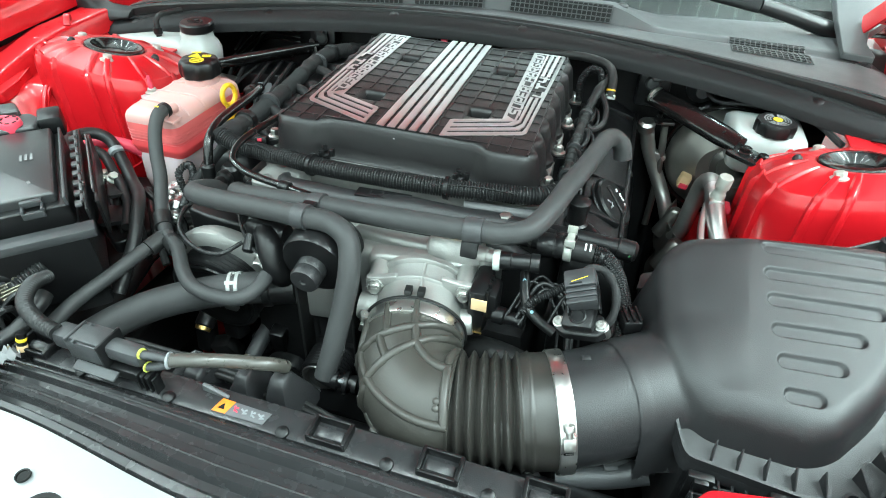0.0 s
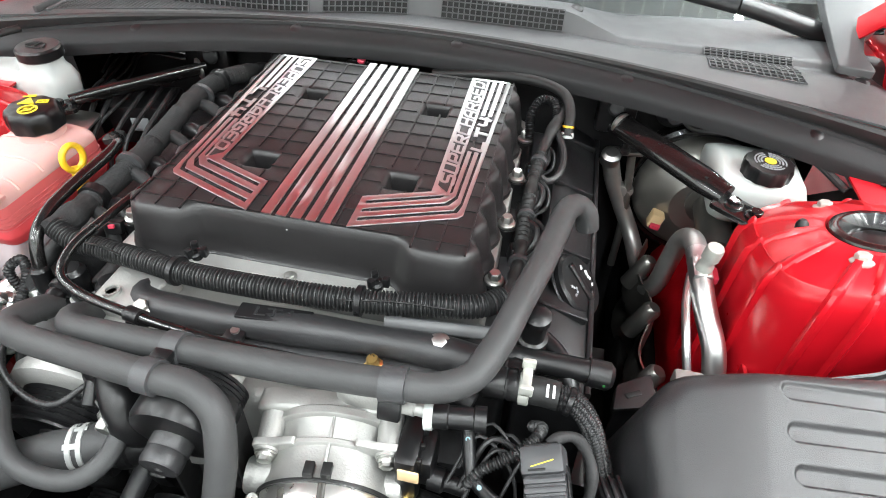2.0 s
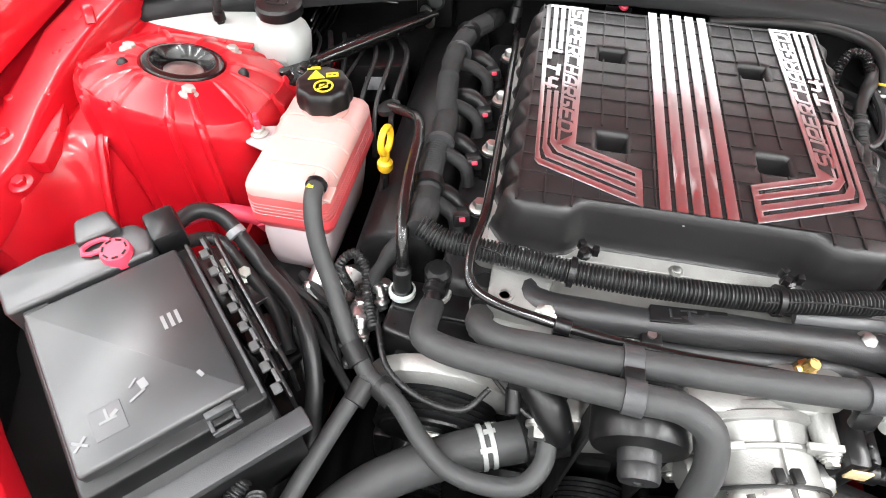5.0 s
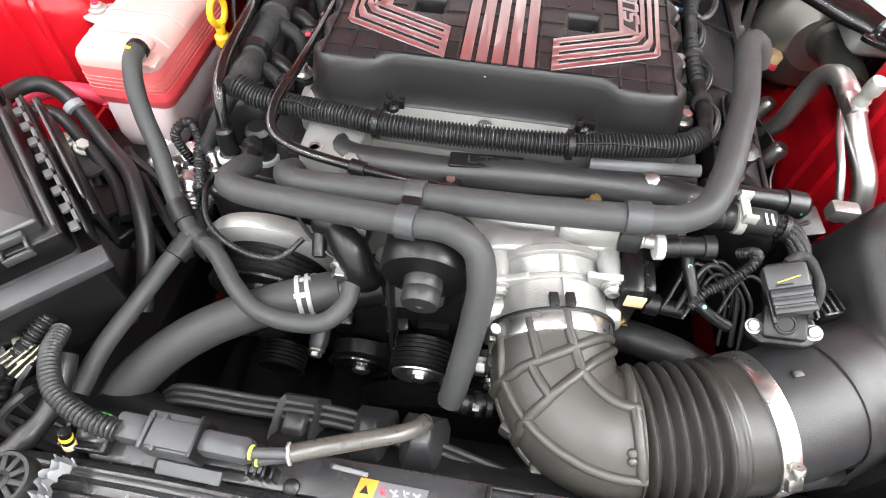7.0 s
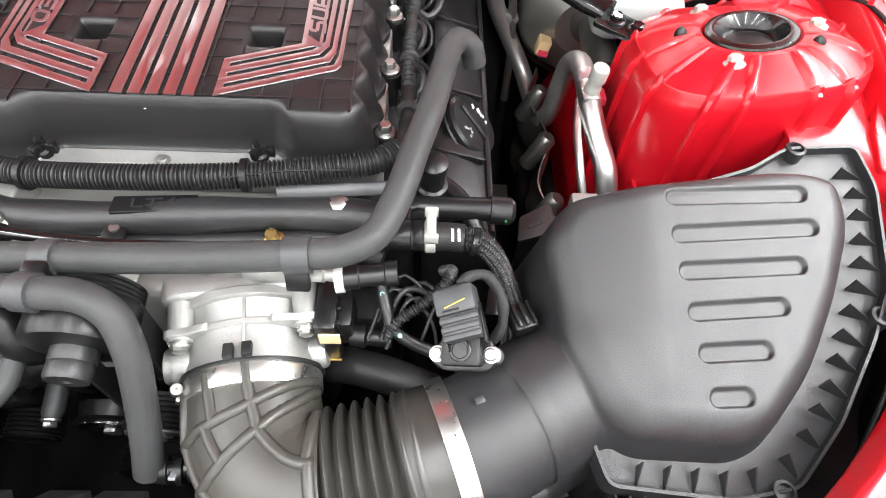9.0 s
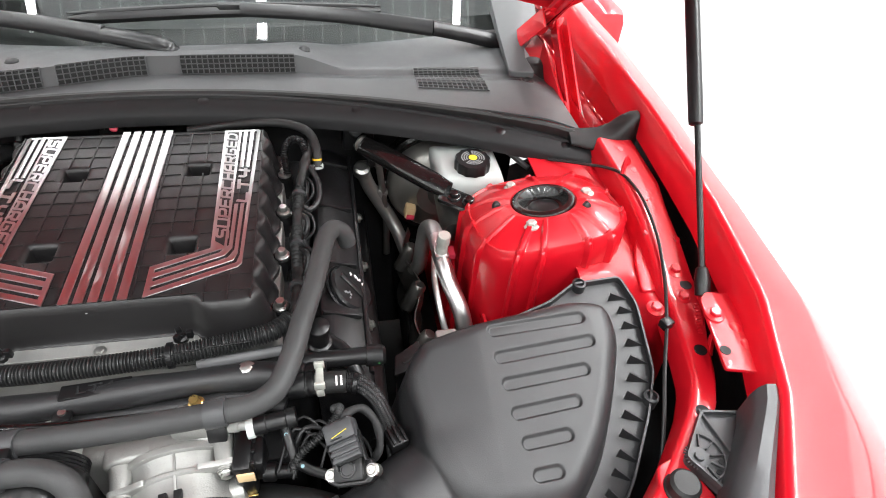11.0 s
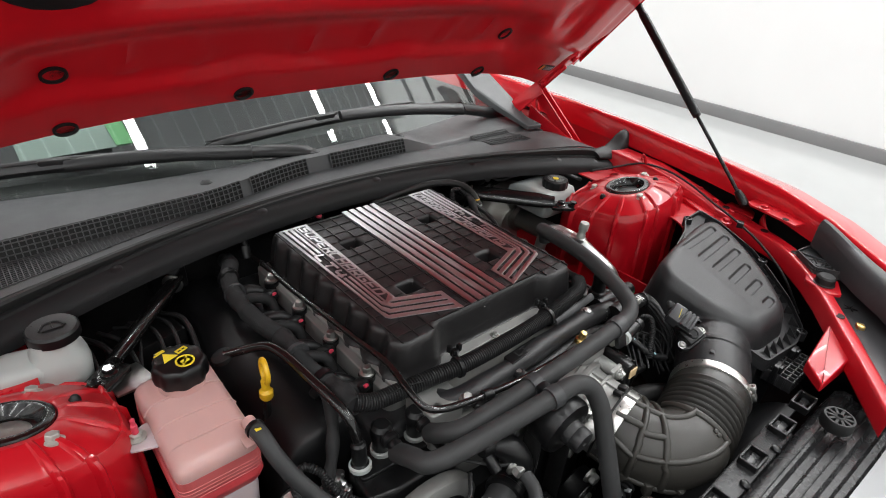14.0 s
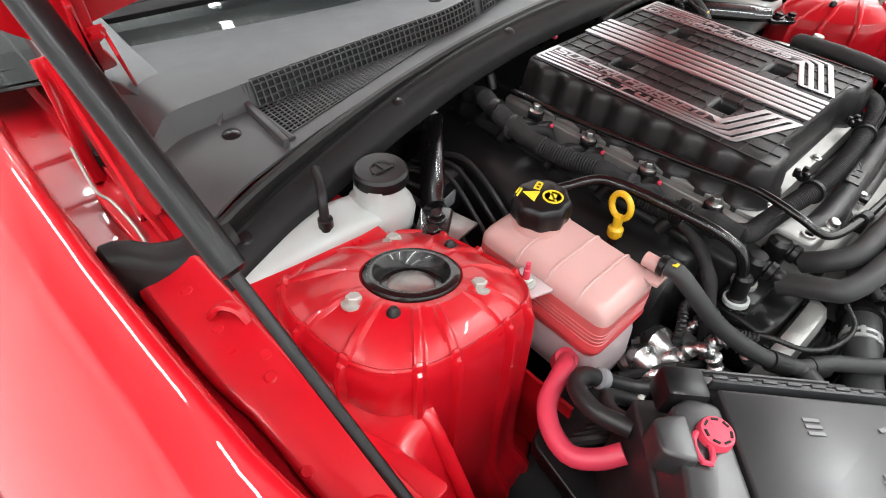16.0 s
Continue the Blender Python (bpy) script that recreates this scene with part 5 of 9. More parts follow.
lettering("LT4", 0.013, pose(0.007, -0.2205, 0.9013, 0, 0, 4), pl, PLASTIC, stretch=1.8, depth=0.0008)
add("bolt", hexbolt((0.153, -0.215, 0.897), (0, -0.2, 1), 0.006, 0.006, 1.6), STEEL, cr)
add("bolt", hexbolt((-0.112, -0.235, 0.892), (0, -0.3, 1), 0.006, 0.008, 1.6), STEEL, cr)
add("tab", box((-0.022, -0.239, 0.888), (0.018, 0.018, 0.006), 0.002), BLACKP, cr)
add("tab_screw", lathe((-0.022, -0.239, 0.891), (0, 0, 1), [(0.004, 0), (0.004, 0.002), (0, 0.002)], 12), STEEL, cr)
b = lathe((0.104, -0.243, 0.882), (0, -0.2, 1), [(0.0085, 0), (0.0085, 0.007), (0.0055, 0.009), (0.0055, 0.018), (0.0045, 0.02), (0, 0.02)], 8)
add("brass_sensor", b, BRASS, cr, "small brass bleed fitting")
add("end_collar", lathe((0.19, -0.218, 0.883), (1, -0.1, -0.05), [(0.014, 0), (0.014, 0.02), (0.012, 0.022), (0.0145, 0.026), (0.0145, 0.045), (0, 0.045)], 18), BLACKP, cr)
add("end_ring", lathe((0.184, -0.2175, 0.8835), (1, -0.1, -0.05), [(0.0128, 0), (0.0145, 0.001), (0.0145, 0.005), (0.0128, 0.006)], 18), STEEL, cr)


# ---- coolant hoses ----
def hose(name, pts, r, label, mtl=RUBBER, cat="hose", n=16, step=0.006, group=""):
    h = thing(name, pts[0], label, cat, group)
    add("tube", sweep(pts, r, n, step, hollow=False), mtl, h)
    return h


def clip_on(h, c, axis, r, w=0.016, mtl=GREYP, name="hose_clip"):
    a = Vector(axis).normalized()
    b = lathe(Vector(c) - a * w / 2, a, [(r, 0), (r + 0.0022, 0.0005), (r + 0.0022, w - 0.0005), (r, w)], 24)
    return add(name, b, mtl, h)


H1 = [(-0.214, -0.232, 0.868), (-0.214, -0.264, 0.887), (-0.211, -0.28, 0.893), (-0.192, -0.29, 0.898), (-0.12, -0.303, 0.909), (-0.046, -0.313, 0.918), (-0.010, -0.316, 0.919), (0.0105, -0.325, 0.911), (0.018, -0.340, 0.888), (0.016, -0.358, 0.85), (0.010, -0.383, 0.80), (0.0055, -0.397, 0.773)]
h = hose("coolant_hose", H1, 0.0118, "thick matte grey rubber coolant hose", group="coolant hoses")
clip_on(h, (-0.046, -0.313, 0.918), (1, -0.1, 0.08), 0.0118)
add("end_connector", sweep([(0.0, -0.395, 0.776), (0.012, -0.396, 0.772), (0.03, -0.393, 0.771), (0.055, -0.385, 0.768)], lambda s, f: 0.0092 if f < 0.4 else 0.0075, 16, 0.003), BLACKP, h)
for x, r in ((0.018, 0.0112), (0.030, 0.0118), (0.040, 0.0098)):
    add("connector_ring", lathe((x, -0.3945, 0.7715), (1, 0.12, -0.08), [(r - 0.003, -0.003), (r, -0.0025), (r, 0.0025), (r - 0.003, 0.003)], 20), BLACKP, h)
add("connector_latch", box((0.029, -0.401, 0.7815), (0.006, 0.009, 0.003), 0.0008, (-35, 0, 0)), PRINTG, h, "pale latch tab")
H2 = [(-0.168, -0.236, 0.872), (-0.168, -0.255, 0.888), (-0.155, -0.27, 0.897), (-0.11, -0.277, 0.905), (-0.045, -0.281, 0.912), (0.05, -0.281, 0.916), (0.132, -0.278, 0.919), (0.165, -0.274, 0.92), (0.187, -0.262, 0.923), (0.202, -0.232, 0.93), (0.215, -0.185, 0.936), (0.226, -0.145, 0.938), (0.237, -0.09, 0.936), (0.245, -0.05, 0.932), (0.254, -0.034, 0.928), (0.265, -0.031, 0.918), (0.27, -0.033, 0.90)]
h = hose("coolant_hose", H2, 0.0118, "thick matte grey rubber hose bending round to the valve cover", group="coolant hoses")
clip_on(h, (-0.045, -0.281, 0.912), (1, -0.04, 0.08), 0.0118)
c2 = clip_on(h, (0.132, -0.278, 0.919), (1, 0.05, 0.04), 0.0118, 0.02)
add("clip_leg", box((0.131, -0.289, 0.902), (0.018, 0.008, 0.018), 0.002, (-20, 0, 0)), BLACKP, c2)
# twin clip blocks that hold both hoses together
add("clip_bridge", box((-0.046, -0.297, 0.921), (0.016, 0.012, 0.008), 0.002), BLACKP, h)
for x, y in ((-0.214, -0.232), (-0.168, -0.238)):
    q = thing("quick_connector", (x, y, 0.83), "black plastic quick connector with white ring", "connector", "quick connectors")
    add("body", lathe((x, y + 0.03, 0.878), (0, -0.85, -0.1), [(0, 0), (0.009, 0.001), (0.009, 0.012), (0.011, 0.014), (0.011, 0.02), (0.008, 0.022), (0.009, 0.026), (0.008, 0.03), (0.009, 0.034), (0.008, 0.05)], 16), BLACKP, q)
    add("stub", lathe((x, y + 0.03, 0.835), (0, 0, 1), [(0.011, 0), (0.011, 0.03), (0.013, 0.033), (0.013, 0.048), (0.009, 0.053), (0, 0.053)], 16), BLACKP, q)
    add("ring", lathe((x, y + 0.03, 0.843), (0, 0, 1), [(0.0125, 0), (0.0138, 0.001), (0.0138, 0.006), (0.0125, 0.007)], 16), CLAMPW, q)

# tank hose with its tee and two branches
RH = [(-0.342, -0.150, 0.921), (-0.341, -0.166, 0.922), (-0.337, -0.185, 0.908), (-0.327, -0.205, 0.885), (-0.312, -0.225, 0.862), (-0.288, -0.262, 0.838), (-0.262, -0.292, 0.826)]
th = hose("tank_hose", RH, 0.0088, "ribbed grey rubber tank hose with a tee junction")
add("branch", sweep([(-0.262, -0.292, 0.826), (-0.275, -0.325, 0.818), (-0.29, -0.365, 0.808), (-0.304, -0.41, 0.80), (-0.31, -0.45, 0.79)], 0.0085, 14), RUBBER, th)
add("branch", sweep([(-0.262, -0.292, 0.826), (-0.231, -0.311, 0.825), (-0.2, -0.343, 0.824), (-0.176, -0.36, 0.822), (-0.142, -0.367, 0.822), (-0.112, -0.362, 0.823), (-0.097, -0.343, 0.829), (-0.096, -0.318, 0.836), (-0.098, -0.3, 0.838)], 0.0085, 14), RUBBER, th)
for c, a in (((-0.278, -0.275, 0.832), (0.6, -0.7, -0.3)), ((-0.266, -0.308, 0.822), (-0.3, -0.9, -0.2)), ((-0.243, -0.303, 0.822), (0.8, -0.5, -0.2))):
    clip_on(th, c, a, 0.0088, 0.022, DRUBBER, "sleeve")
add("end_band", lathe((-0.342, -0.150, 0.921), (0, -1, 0), [(0.009, 0), (0.0105, 0.001), (0.0105, 0.006), (0.009, 0.007)], 18), BLACKP, th)
add("paint_dot", box((-0.343, -0.164, 0.9305), (0.006, 0.005, 0.001), 0.0003, (-10, 0, 0)), YELLOWP, th)

# radiator hose
rad = hose("radiator_hose", [(-0.085, -0.305, 0.80), (-0.142, -0.325, 0.797), (-0.19, -0.345, 0.79), (-0.24, -0.372, 0.778), (-0.275, -0.405, 0.766), (-0.295, -0.44, 0.755), (-0.302, -0.48, 0.74)], 0.0195, "thick grey rubber radiator hose", n=20)
a = V(-0.9, -0.35, -0.05).normalized()
for d in (0.0, 0.009):
    add("spring_clamp", lathe(V(-0.138, -0.323, 0.797) + a * d, a, [(0.0195, 0), (0.021, 0.0005), (0.021, 0.0045), (0.0195, 0.005)], 28), CLAMPW, rad, "pale spring clamp band")
for g in (20, 70, 120, 200):
    o = V(0, math.cos(math.radians(g)), math.sin(math.radians(g))) * 0.0203
    add("clamp_bridge", box(V(-0.138, -0.323, 0.797) + a * 0.007 + o, (0.011, 0.005, 0.0018), 0.0005, (g - 90, 0, 21)), CLAMPW, rad)
add("clamp_ear", box((-0.15, -0.335, 0.775), (0.018, 0.008, 0.01), 0.002), STEEL, rad)
add("outlet", lathe((-0.085, -0.303, 0.80), (-0.9, -0.35, -0.05), [(0.0, -0.01), (0.022, -0.008), (0.022, 0.02), (0.024, 0.022), (0.024, 0.03), (0.019, 0.032), (0.019, 0.05)], 22), BLACKP, rad)

# small supply hose with wrapped line at the right
sh = hose("heater_hose", [(0.2, -0.236, 0.888), (0.225, -0.238, 0.89), (0.245, -0.239, 0.891), (0.256, -0.24, 0.891)], 0.0118, "short black heater hose with a spring clip", DRUBBER)
ld = thing("wire_loom", (0.29, -0.27, 0.80), "fan of black ribbed wire sleeves beside the hose", "wiring harness", "wiring harnesses")
for k in range(12):
    a, q = 2 * math.pi * k / 9, 0.007 if k < 9 else 0.002
    u, w = q * math.cos(a), q * math.sin(a)
    add("strand", sweep([(0.252, -0.24 + u, 0.891 + w), (0.268, -0.243 + u * 1.1, 0.891 + w), (0.283 + 0.3 * w, -0.25 + 1.2 * u, 0.878 + w), (0.294 + 0.6 * w, -0.263 + 1.3 * u, 0.858 + 0.6 * w), (0.303 + w, -0.28 + 1.5 * u, 0.83), (0.306 + w, -0.29 + 1.6 * u, 0.78)], ribbed(0.0031, 0.0024, 0.0006), 8, 0.0008), CONDUIT, ld)
add("tie", lathe((0.262, -0.242, 0.891), (1, -0.2, -0.1), [(0.0095, 0), (0.0118, 0.001), (0.0118, 0.005), (0.0095, 0.006)], 18), BLACKP, ld)
add("spring_clip", lathe((0.224, -0.238, 0.89), (1, 0, 0.04), [(0.0118, 0), (0.0137, 0.001), (0.0137, 0.008), (0.0118, 0.009)], 20), BOLTM, sh)
add("clip_bridge", box((0.229, -0.24, 0.9045), (0.008, 0.03, 0.003), 0.001), BOLTM, sh)
for dy in (-0.013, 0.013):
    add("clip_tab", box((0.229, -0.24 + dy, 0.908), (0.011, 0.004, 0.01), 0.001), BOLTM, sh, "bright steel clip tab")
for k in range(2):
    add("print_bar", box((0.246 + 0.005 * k, -0.245, 0.9025), (0.002, 0.012, 0.0006), 0), PRINTW, sh)
add("coupling", lathe((0.195, -0.236, 0.888), (1, 0, 0.05), [(0, 0), (0.0135, 0.001), (0.0135, 0.018), (0.012, 0.019), (0.0135, 0.021), (0.0135, 0.027), (0.011, 0.028)], 20), BLACKP, sh)

# ---- wiring ----
W = [(-0.236, -0.178, 0.915), (-0.215, -0.184, 0.908), (-0.183, -0.187, 0.906), (-0.13, -0.194, 0.908), (-0.09, -0.2, 0.909), (0.0, -0.202, 0.911), (0.085, -0.196, 0.911), (0.14, -0.188, 0.912), (0.18, -0.177, 0.910), (0.2, -0.16, 0.908)]
wh = thing("wiring_harness", (0, -0.2, 0.89), "black corrugated wiring conduit across the front of the lid", "wiring harness", "wiring harnesses")
add("conduit", sweep(W, ribbed(0.0098, 0.0034, 0.0012), 20, 0.0006), CONDUIT, wh)
for x0, x1, y0, y1, z in ((0.06, 0.16, -0.2065, -0.195, 0.9175), (-0.2, -0.15, -0.1915, -0.2, 0.9145)):
    add("slit", sweep([(x0, y0, z), ((x0 + x1) / 2, (y0 + y1) / 2 + 0.001, z + 0.0035), (x1, y1, z + 0.0015)], 0.0009, 6), INKSHADE, wh)
for c, a in (((-0.095, -0.1995, 0.909), (1, -0.12, 0.02)), ((0.078, -0.197, 0.911), (1, 0.07, 0))):
    clip_on(wh, c, a, 0.0118, 0.006, BLACKP, "cable_tie")
for c in ((-0.085, -0.18, 0.912), (0.088, -0.177, 0.912)):
    bb = lathe(c, (0, -0.3, 1), [(0.006, 0), (0.006, 0.006), (0.003, 0.007), (0.003, 0.004), (0, 0.004)], 10)
    for k in range(3):
        a = 2.1 * k
        box((c[0] + 0.008 * math.cos(a), c[1] + 0.006 * math.sin(a), c[2] + 0.007), (0.006, 0.006, 0.01), 0.001, (0, 0, math.degrees(a)), bm=bb)
    add("harness_clip", bb, BLACKP, wh)
LW = [(-0.215, 0.235, 0.89), (-0.222, 0.195, 0.905), (-0.243, 0.15, 0.91), (-0.253, 0.095, 0.906), (-0.250, 0.04, 0.902), (-0.241, -0.02, 0.905), (-0.243, -0.085, 0.902), (-0.236, -0.15, 0.91), (-0.236, -0.182, 0.912)]
lw = thing("wiring_harness", (-0.24, 0.0, 0.89), "thick taped and corrugated wiring loom along the valve cover", "wiring harness", "wiring harnesses")
rb = ribbed(0.0132, 0.0036, 0.001)
add("loom", sweep(LW, lambda s, f: rb(s, f) - 0.0015 if (0.12 < f < 0.3 or 0.42 < f < 0.6 or 0.7 < f < 0.88) else 0.0124 + 0.0014 * math.sin(s * 160) * math.sin(s * 67), 18, 0.0009), TAPE, lw)
for c, a in (((-0.249, 0.115, 0.905), (0.1, -1, 0)), ((-0.241, -0.055, 0.905), (0.05, -1, 0))):
    clip_on(lw, c, a, 0.0138, 0.007, GREYP, "cable_tie")
for y, x, z in ((0.152, -0.2425, 0.91), (-0.118, -0.24, 0.9065)):
    add("sleeve_ring", lathe((x, y, z), (0.1, -1, 0), [(0.0125, -0.006), (0.0152, -0.005), (0.0152, 0.005), (0.0125, 0.006)], 22), BLACKP, lw)
add("branch", sweep([(-0.243, -0.11, 0.905), (-0.25, -0.15, 0.89), (-0.27, -0.185, 0.862), (-0.285, -0.2, 0.83), (-0.275, -0.21, 0.79)], lambda s, f: 0.0075 + 0.0008 * math.sin(s * 170), 12, 0.004), TAPE, lw)
for y in (0.1, 0.02, -0.06, -0.13):
    add("injector_branch", sweep([(-0.243, y, 0.9), (-0.228, y - 0.004, 0.9), (-0.21, y - 0.012, 0.893), (-0.205, y - 0.02, 0.875)], lambda s, f: 0.008 - 0.001 * f, 10, 0.004), TAPE, lw)
for k, y in enumerate((0.125, 0.045, -0.035, -0.115)):
    b = sweep([(-0.246, y + 0.012, 0.874), (-0.236, y + 0.006, 0.888), (-0.22, y, 0.893), (-0.205, y - 0.008, 0.887), (-0.199, y - 0.012, 0.866)], lambda s, f: 0.0085 - 0.0015 * math.cos(9 * f), 14, 0.004, flat=1.1)
    ic = add("injector_cover", b, VALVEP, lw, "curved black injector cover")
    add("cover_plug", box((-0.203, y - 0.026, 0.893), (0.017, 0.02, 0.014), 0.003, (-20, 0, 15)), BLACKP, ic)
    add("plug_tab", box((-0.201, y - 0.034, 0.899), (0.006, 0.007, 0.004), 0.001, (-20, 0, 15)), REDP, ic)
RW = [(0.232, 0.17, 0.93), (0.222, 0.12, 0.932), (0.212, 0.09, 0.915), (0.207, 0.04, 0.905), (0.205, -0.02, 0.9), (0.206, -0.08, 0.9), (0.206, -0.13, 0.905), (0.202, -0.16, 0.908)]
rw = thing("wiring_harness", (0.21, 0.0, 0.89), "black taped wiring loom beside the lid", "wiring harness", "wiring harnesses")
rb2 = ribbed(0.0072, 0.003, 0.0008)
add("loom", sweep(RW, lambda s, f: rb2(s, f) if 0.3 < f < 0.42 or 0.52 < f < 0.75 else 0.0068 + 0.0011 * math.sin(s * 180) * math.sin(s * 77), 14, 0.00125), DRUBBER, rw)
for c, a in (((0.209, 0.065, 0.909), (0.1, 1, 0.3)), ((0.2055, -0.03, 0.9), (0, 1, 0)), ((0.206, -0.105, 0.902), (0, 1, 0))):
    clip_on(rw, c, a, 0.0074, 0.006, GREYP, "cable_tie")
for y in (0.11, 0.03, -0.04, -0.11):
    add("injector_branch", sweep([(0.207, y, 0.903), (0.218, y - 0.01, 0.902), (0.217, y - 0.024, 0.892), (0.205, y - 0.03, 0.882)], 0.0036, 8, 0.003), CONDUIT, rw)
    cn = box((0.2005, y - 0.034, 0.885), (0.013, 0.020, 0.016), 0.002, (-15, 10, 8))
    box((0.2005, y - 0.034, 0.8945), (0.008, 0.012, 0.004), 0.001, (-15, 10, 8), bm=cn)
    cn = add("injector_plug", cn, BLACKP, rw)
    add("lock_tab", box((0.2015, y - 0.044, 0.8935), (0.006, 0.004, 0.004), 0.0008, (-15, 10, 8)), BLUEC if y > 0.05 else GREYP, cn)
    add("coil_wire", sweep([(0.21, y + 0.012, 0.9), (0.224, y + 0.004, 0.894), (0.226, y - 0.012, 0.882), (0.214, y - 0.02, 0.872)], 0.0022, 8, 0.003), CONDUIT, rw)
add("loop", sweep([(0.222, 0.128, 0.934), (0.214, 0.146, 0.945), (0.2, 0.148, 0.945), (0.19, 0.135, 0.93), (0.192, 0.12, 0.905)], ribbed(0.0052, 0.0026, 0.0006), 12, 0.001), BLACKP, rw)
add("rear_loop", sweep([(0.225, 0.11, 0.925), (0.236, 0.085, 0.912), (0.234, 0.058, 0.9), (0.222, 0.046, 0.896), (0.211, 0.05, 0.902)], 0.0042, 8), CONDUIT, rw)
vp = hose("vacuum_pipe", [(0.05, 0.2, 0.935), (0.12, 0.2, 0.943), (0.19, 0.19, 0.948), (0.225, 0.165, 0.948), (0.236, 0.135, 0.94), (0.237, 0.11, 0.92)], 0.0065, "black rubber vacuum pipe behind the lid", DRUBBER)
add("yellow_tip", lathe((0.2365, 0.12, 0.93), (0, -0.5, -1), [(0.0065, 0), (0.0072, 0.0005), (0.0072, 0.0025), (0.0065, 0.003)], 14), YELLOW, vp)
add("white_band", lathe((0.237, 0.115, 0.924), (0, -0.4, -1), [(0.007, 0), (0.0078, 0.001), (0.0078, 0.006), (0.007, 0.007)], 14), WHITE, vp)

# thin hard pipe over the loom
tp = hose("vapor_pipe", [(-0.185, 0.215, 0.905), (-0.182, 0.15, 0.908), (-0.181, 0.077, 0.91), (-0.179, 0.0, 0.916), (-0.178, -0.09, 0.924), (-0.178, -0.165, 0.932), (-0.184, -0.215, 0.929), (-0.18, -0.237, 0.921), (-0.163, -0.246, 0.915), (-0.1, -0.257, 0.91), (-0.02, -0.262, 0.904), (0.045, -0.262, 0.902), (0.1, -0.262, 0.9)], 0.0045, "thin glossy black hard pipe along the lid", PAINTB, "pipe", 10)
for c, a in (((-0.1, -0.257, 0.91), (1, -0.15, -0.05)),):
    clip_on(tp, c, a, 0.0046, 0.014, BLACKP)
    add("clip_foot", box((-0.1, -0.255, 0.9), (0.014, 0.016, 0.014), 0.002), BLACKP, tp)
add("end_fitting", lathe((-0.19, 0.205, 0.90), (0.1, 0.6, 1), [(0.008, 0), (0.008, 0.02), (0.006, 0.022), (0.006, 0.03), (0, 0.03)], 14), BLACKP, tp)
bt = hose("breather_pipe", [(-0.31, 0.008, 0.895), (-0.292, -0.005, 0.902), (-0.27, -0.03, 0.915), (-0.262, -0.06, 0.918), (-0.258, -0.12, 0.92), (-0.254, -0.165, 0.918), (-0.25, -0.19, 0.908), (-0.248, -0.203, 0.88), (-0.248, -0.208, 0.85)], 0.0062, "glossy black breather pipe from the valve cover", PAINTB, "pipe", 12)
add("end_sleeve", lathe((-0.248, -0.209, 0.84), (0, 0.1, 1), [(0.011, 0), (0.011, 0.012), (0.009, 0.014), (0.009, 0.04), (0.0065, 0.043)], 14), BLACKP, bt)
add("end_ring", lathe((-0.248, -0.209, 0.845), (0, 0.1, 1), [(0.011, 0), (0.0135, 0.001), (0.0135, 0.006), (0.011, 0.007)], 16), WHITE, bt)
add("grommet", lathe((-0.312, 0.01, 0.888), (-0.3, 0.1, 1), [(0.014, 0), (0.014, 0.006), (0.009, 0.009), (0, 0.009)], 16), DRUBBER, bt)


# ---- valve covers ----
def valve_cover(s):
    v = thing("valve_cover", (s * 0.29, 0.02, 0.72), "black plastic valve cover with rounded shoulders", "valve cover", "valve covers")
    sec = [(0.222, 0.78), (0.222, 0.842), (0.226, 0.856), (0.236, 0.864), (0.262, 0.864), (0.30, 0.852), (0.318, 0.845), (0.324, 0.84), (0.327, 0.832), (0.33, 0.78), (0.336, 0.70), (0.222, 0.70)]
    if s < 0:
        sec = [(0.222, 0.78), (0.222, 0.842), (0.226, 0.858), (0.236, 0.868), (0.262, 0.868), (0.284, 0.864), (0.300, 0.853), (0.312, 0.834), (0.318, 0.812), (0.322, 0.78), (0.326, 0.70), (0.222, 0.70)]
    else:
        sec = [(0.222 + (x - 0.222) * 0.64, z) for x, z in sec]
    ys = [(-0.218, 0.9, -0.012), (-0.214, 0.97, -0.003), (-0.208, 1.0, 0), (-0.1, 1.0, 0), (0.0, 1.0, 0.002), (0.12, 1.0, 0.0), (0.24, 1.0, 0), (0.252, 0.95, -0.008)]
    if s < 0:
        ys = [(y + 0.06 if y < -0.2 else y, k, d) for y, k, d in ys]
    rings = [[(s * (0.285 + (x - 0.285) * k), y, 0.78 + (z - 0.78) * k + dz) for x, z in sec] for y, k, dz in ys]
    add("shell", loft(rings), VALVEP, v, sharp=45)
    for y in (-0.12, -0.03, 0.09, 0.2):
        add("top_rib", box((0.257 if s > 0 else -0.262, y, 0.8595), (0.05, 0.004, 0.008), 0.001, (0, s * 16, 0)), VALVEP, v)
    if s > 0:
        add("edge_bead", rail([(0.286, 0.24, 0.848), (0.286, 0.0, 0.849), (0.286, -0.2, 0.847)], 0.006, 0.008, s, r=0.002), VALVEP, v)
    for y in (-0.12, -0.06, 0.06, 0.18):
        add("cover_bolt", hexbolt((0.293 if s > 0 else -0.312, y, 0.76), (s, 0, 0.4), 0.0055, 0.008), STEEL, v)
    add("lower_lip", rail([((0.295 if s > 0 else 0.312), 0.25, 0.722), ((0.295 if s > 0 else 0.312), 0.0, 0.722), ((0.295 if s > 0 else 0.312), -0.22 if s > 0 else -0.16, 0.722)], 0.03, 0.02, s), BLACKP, v)
    return v


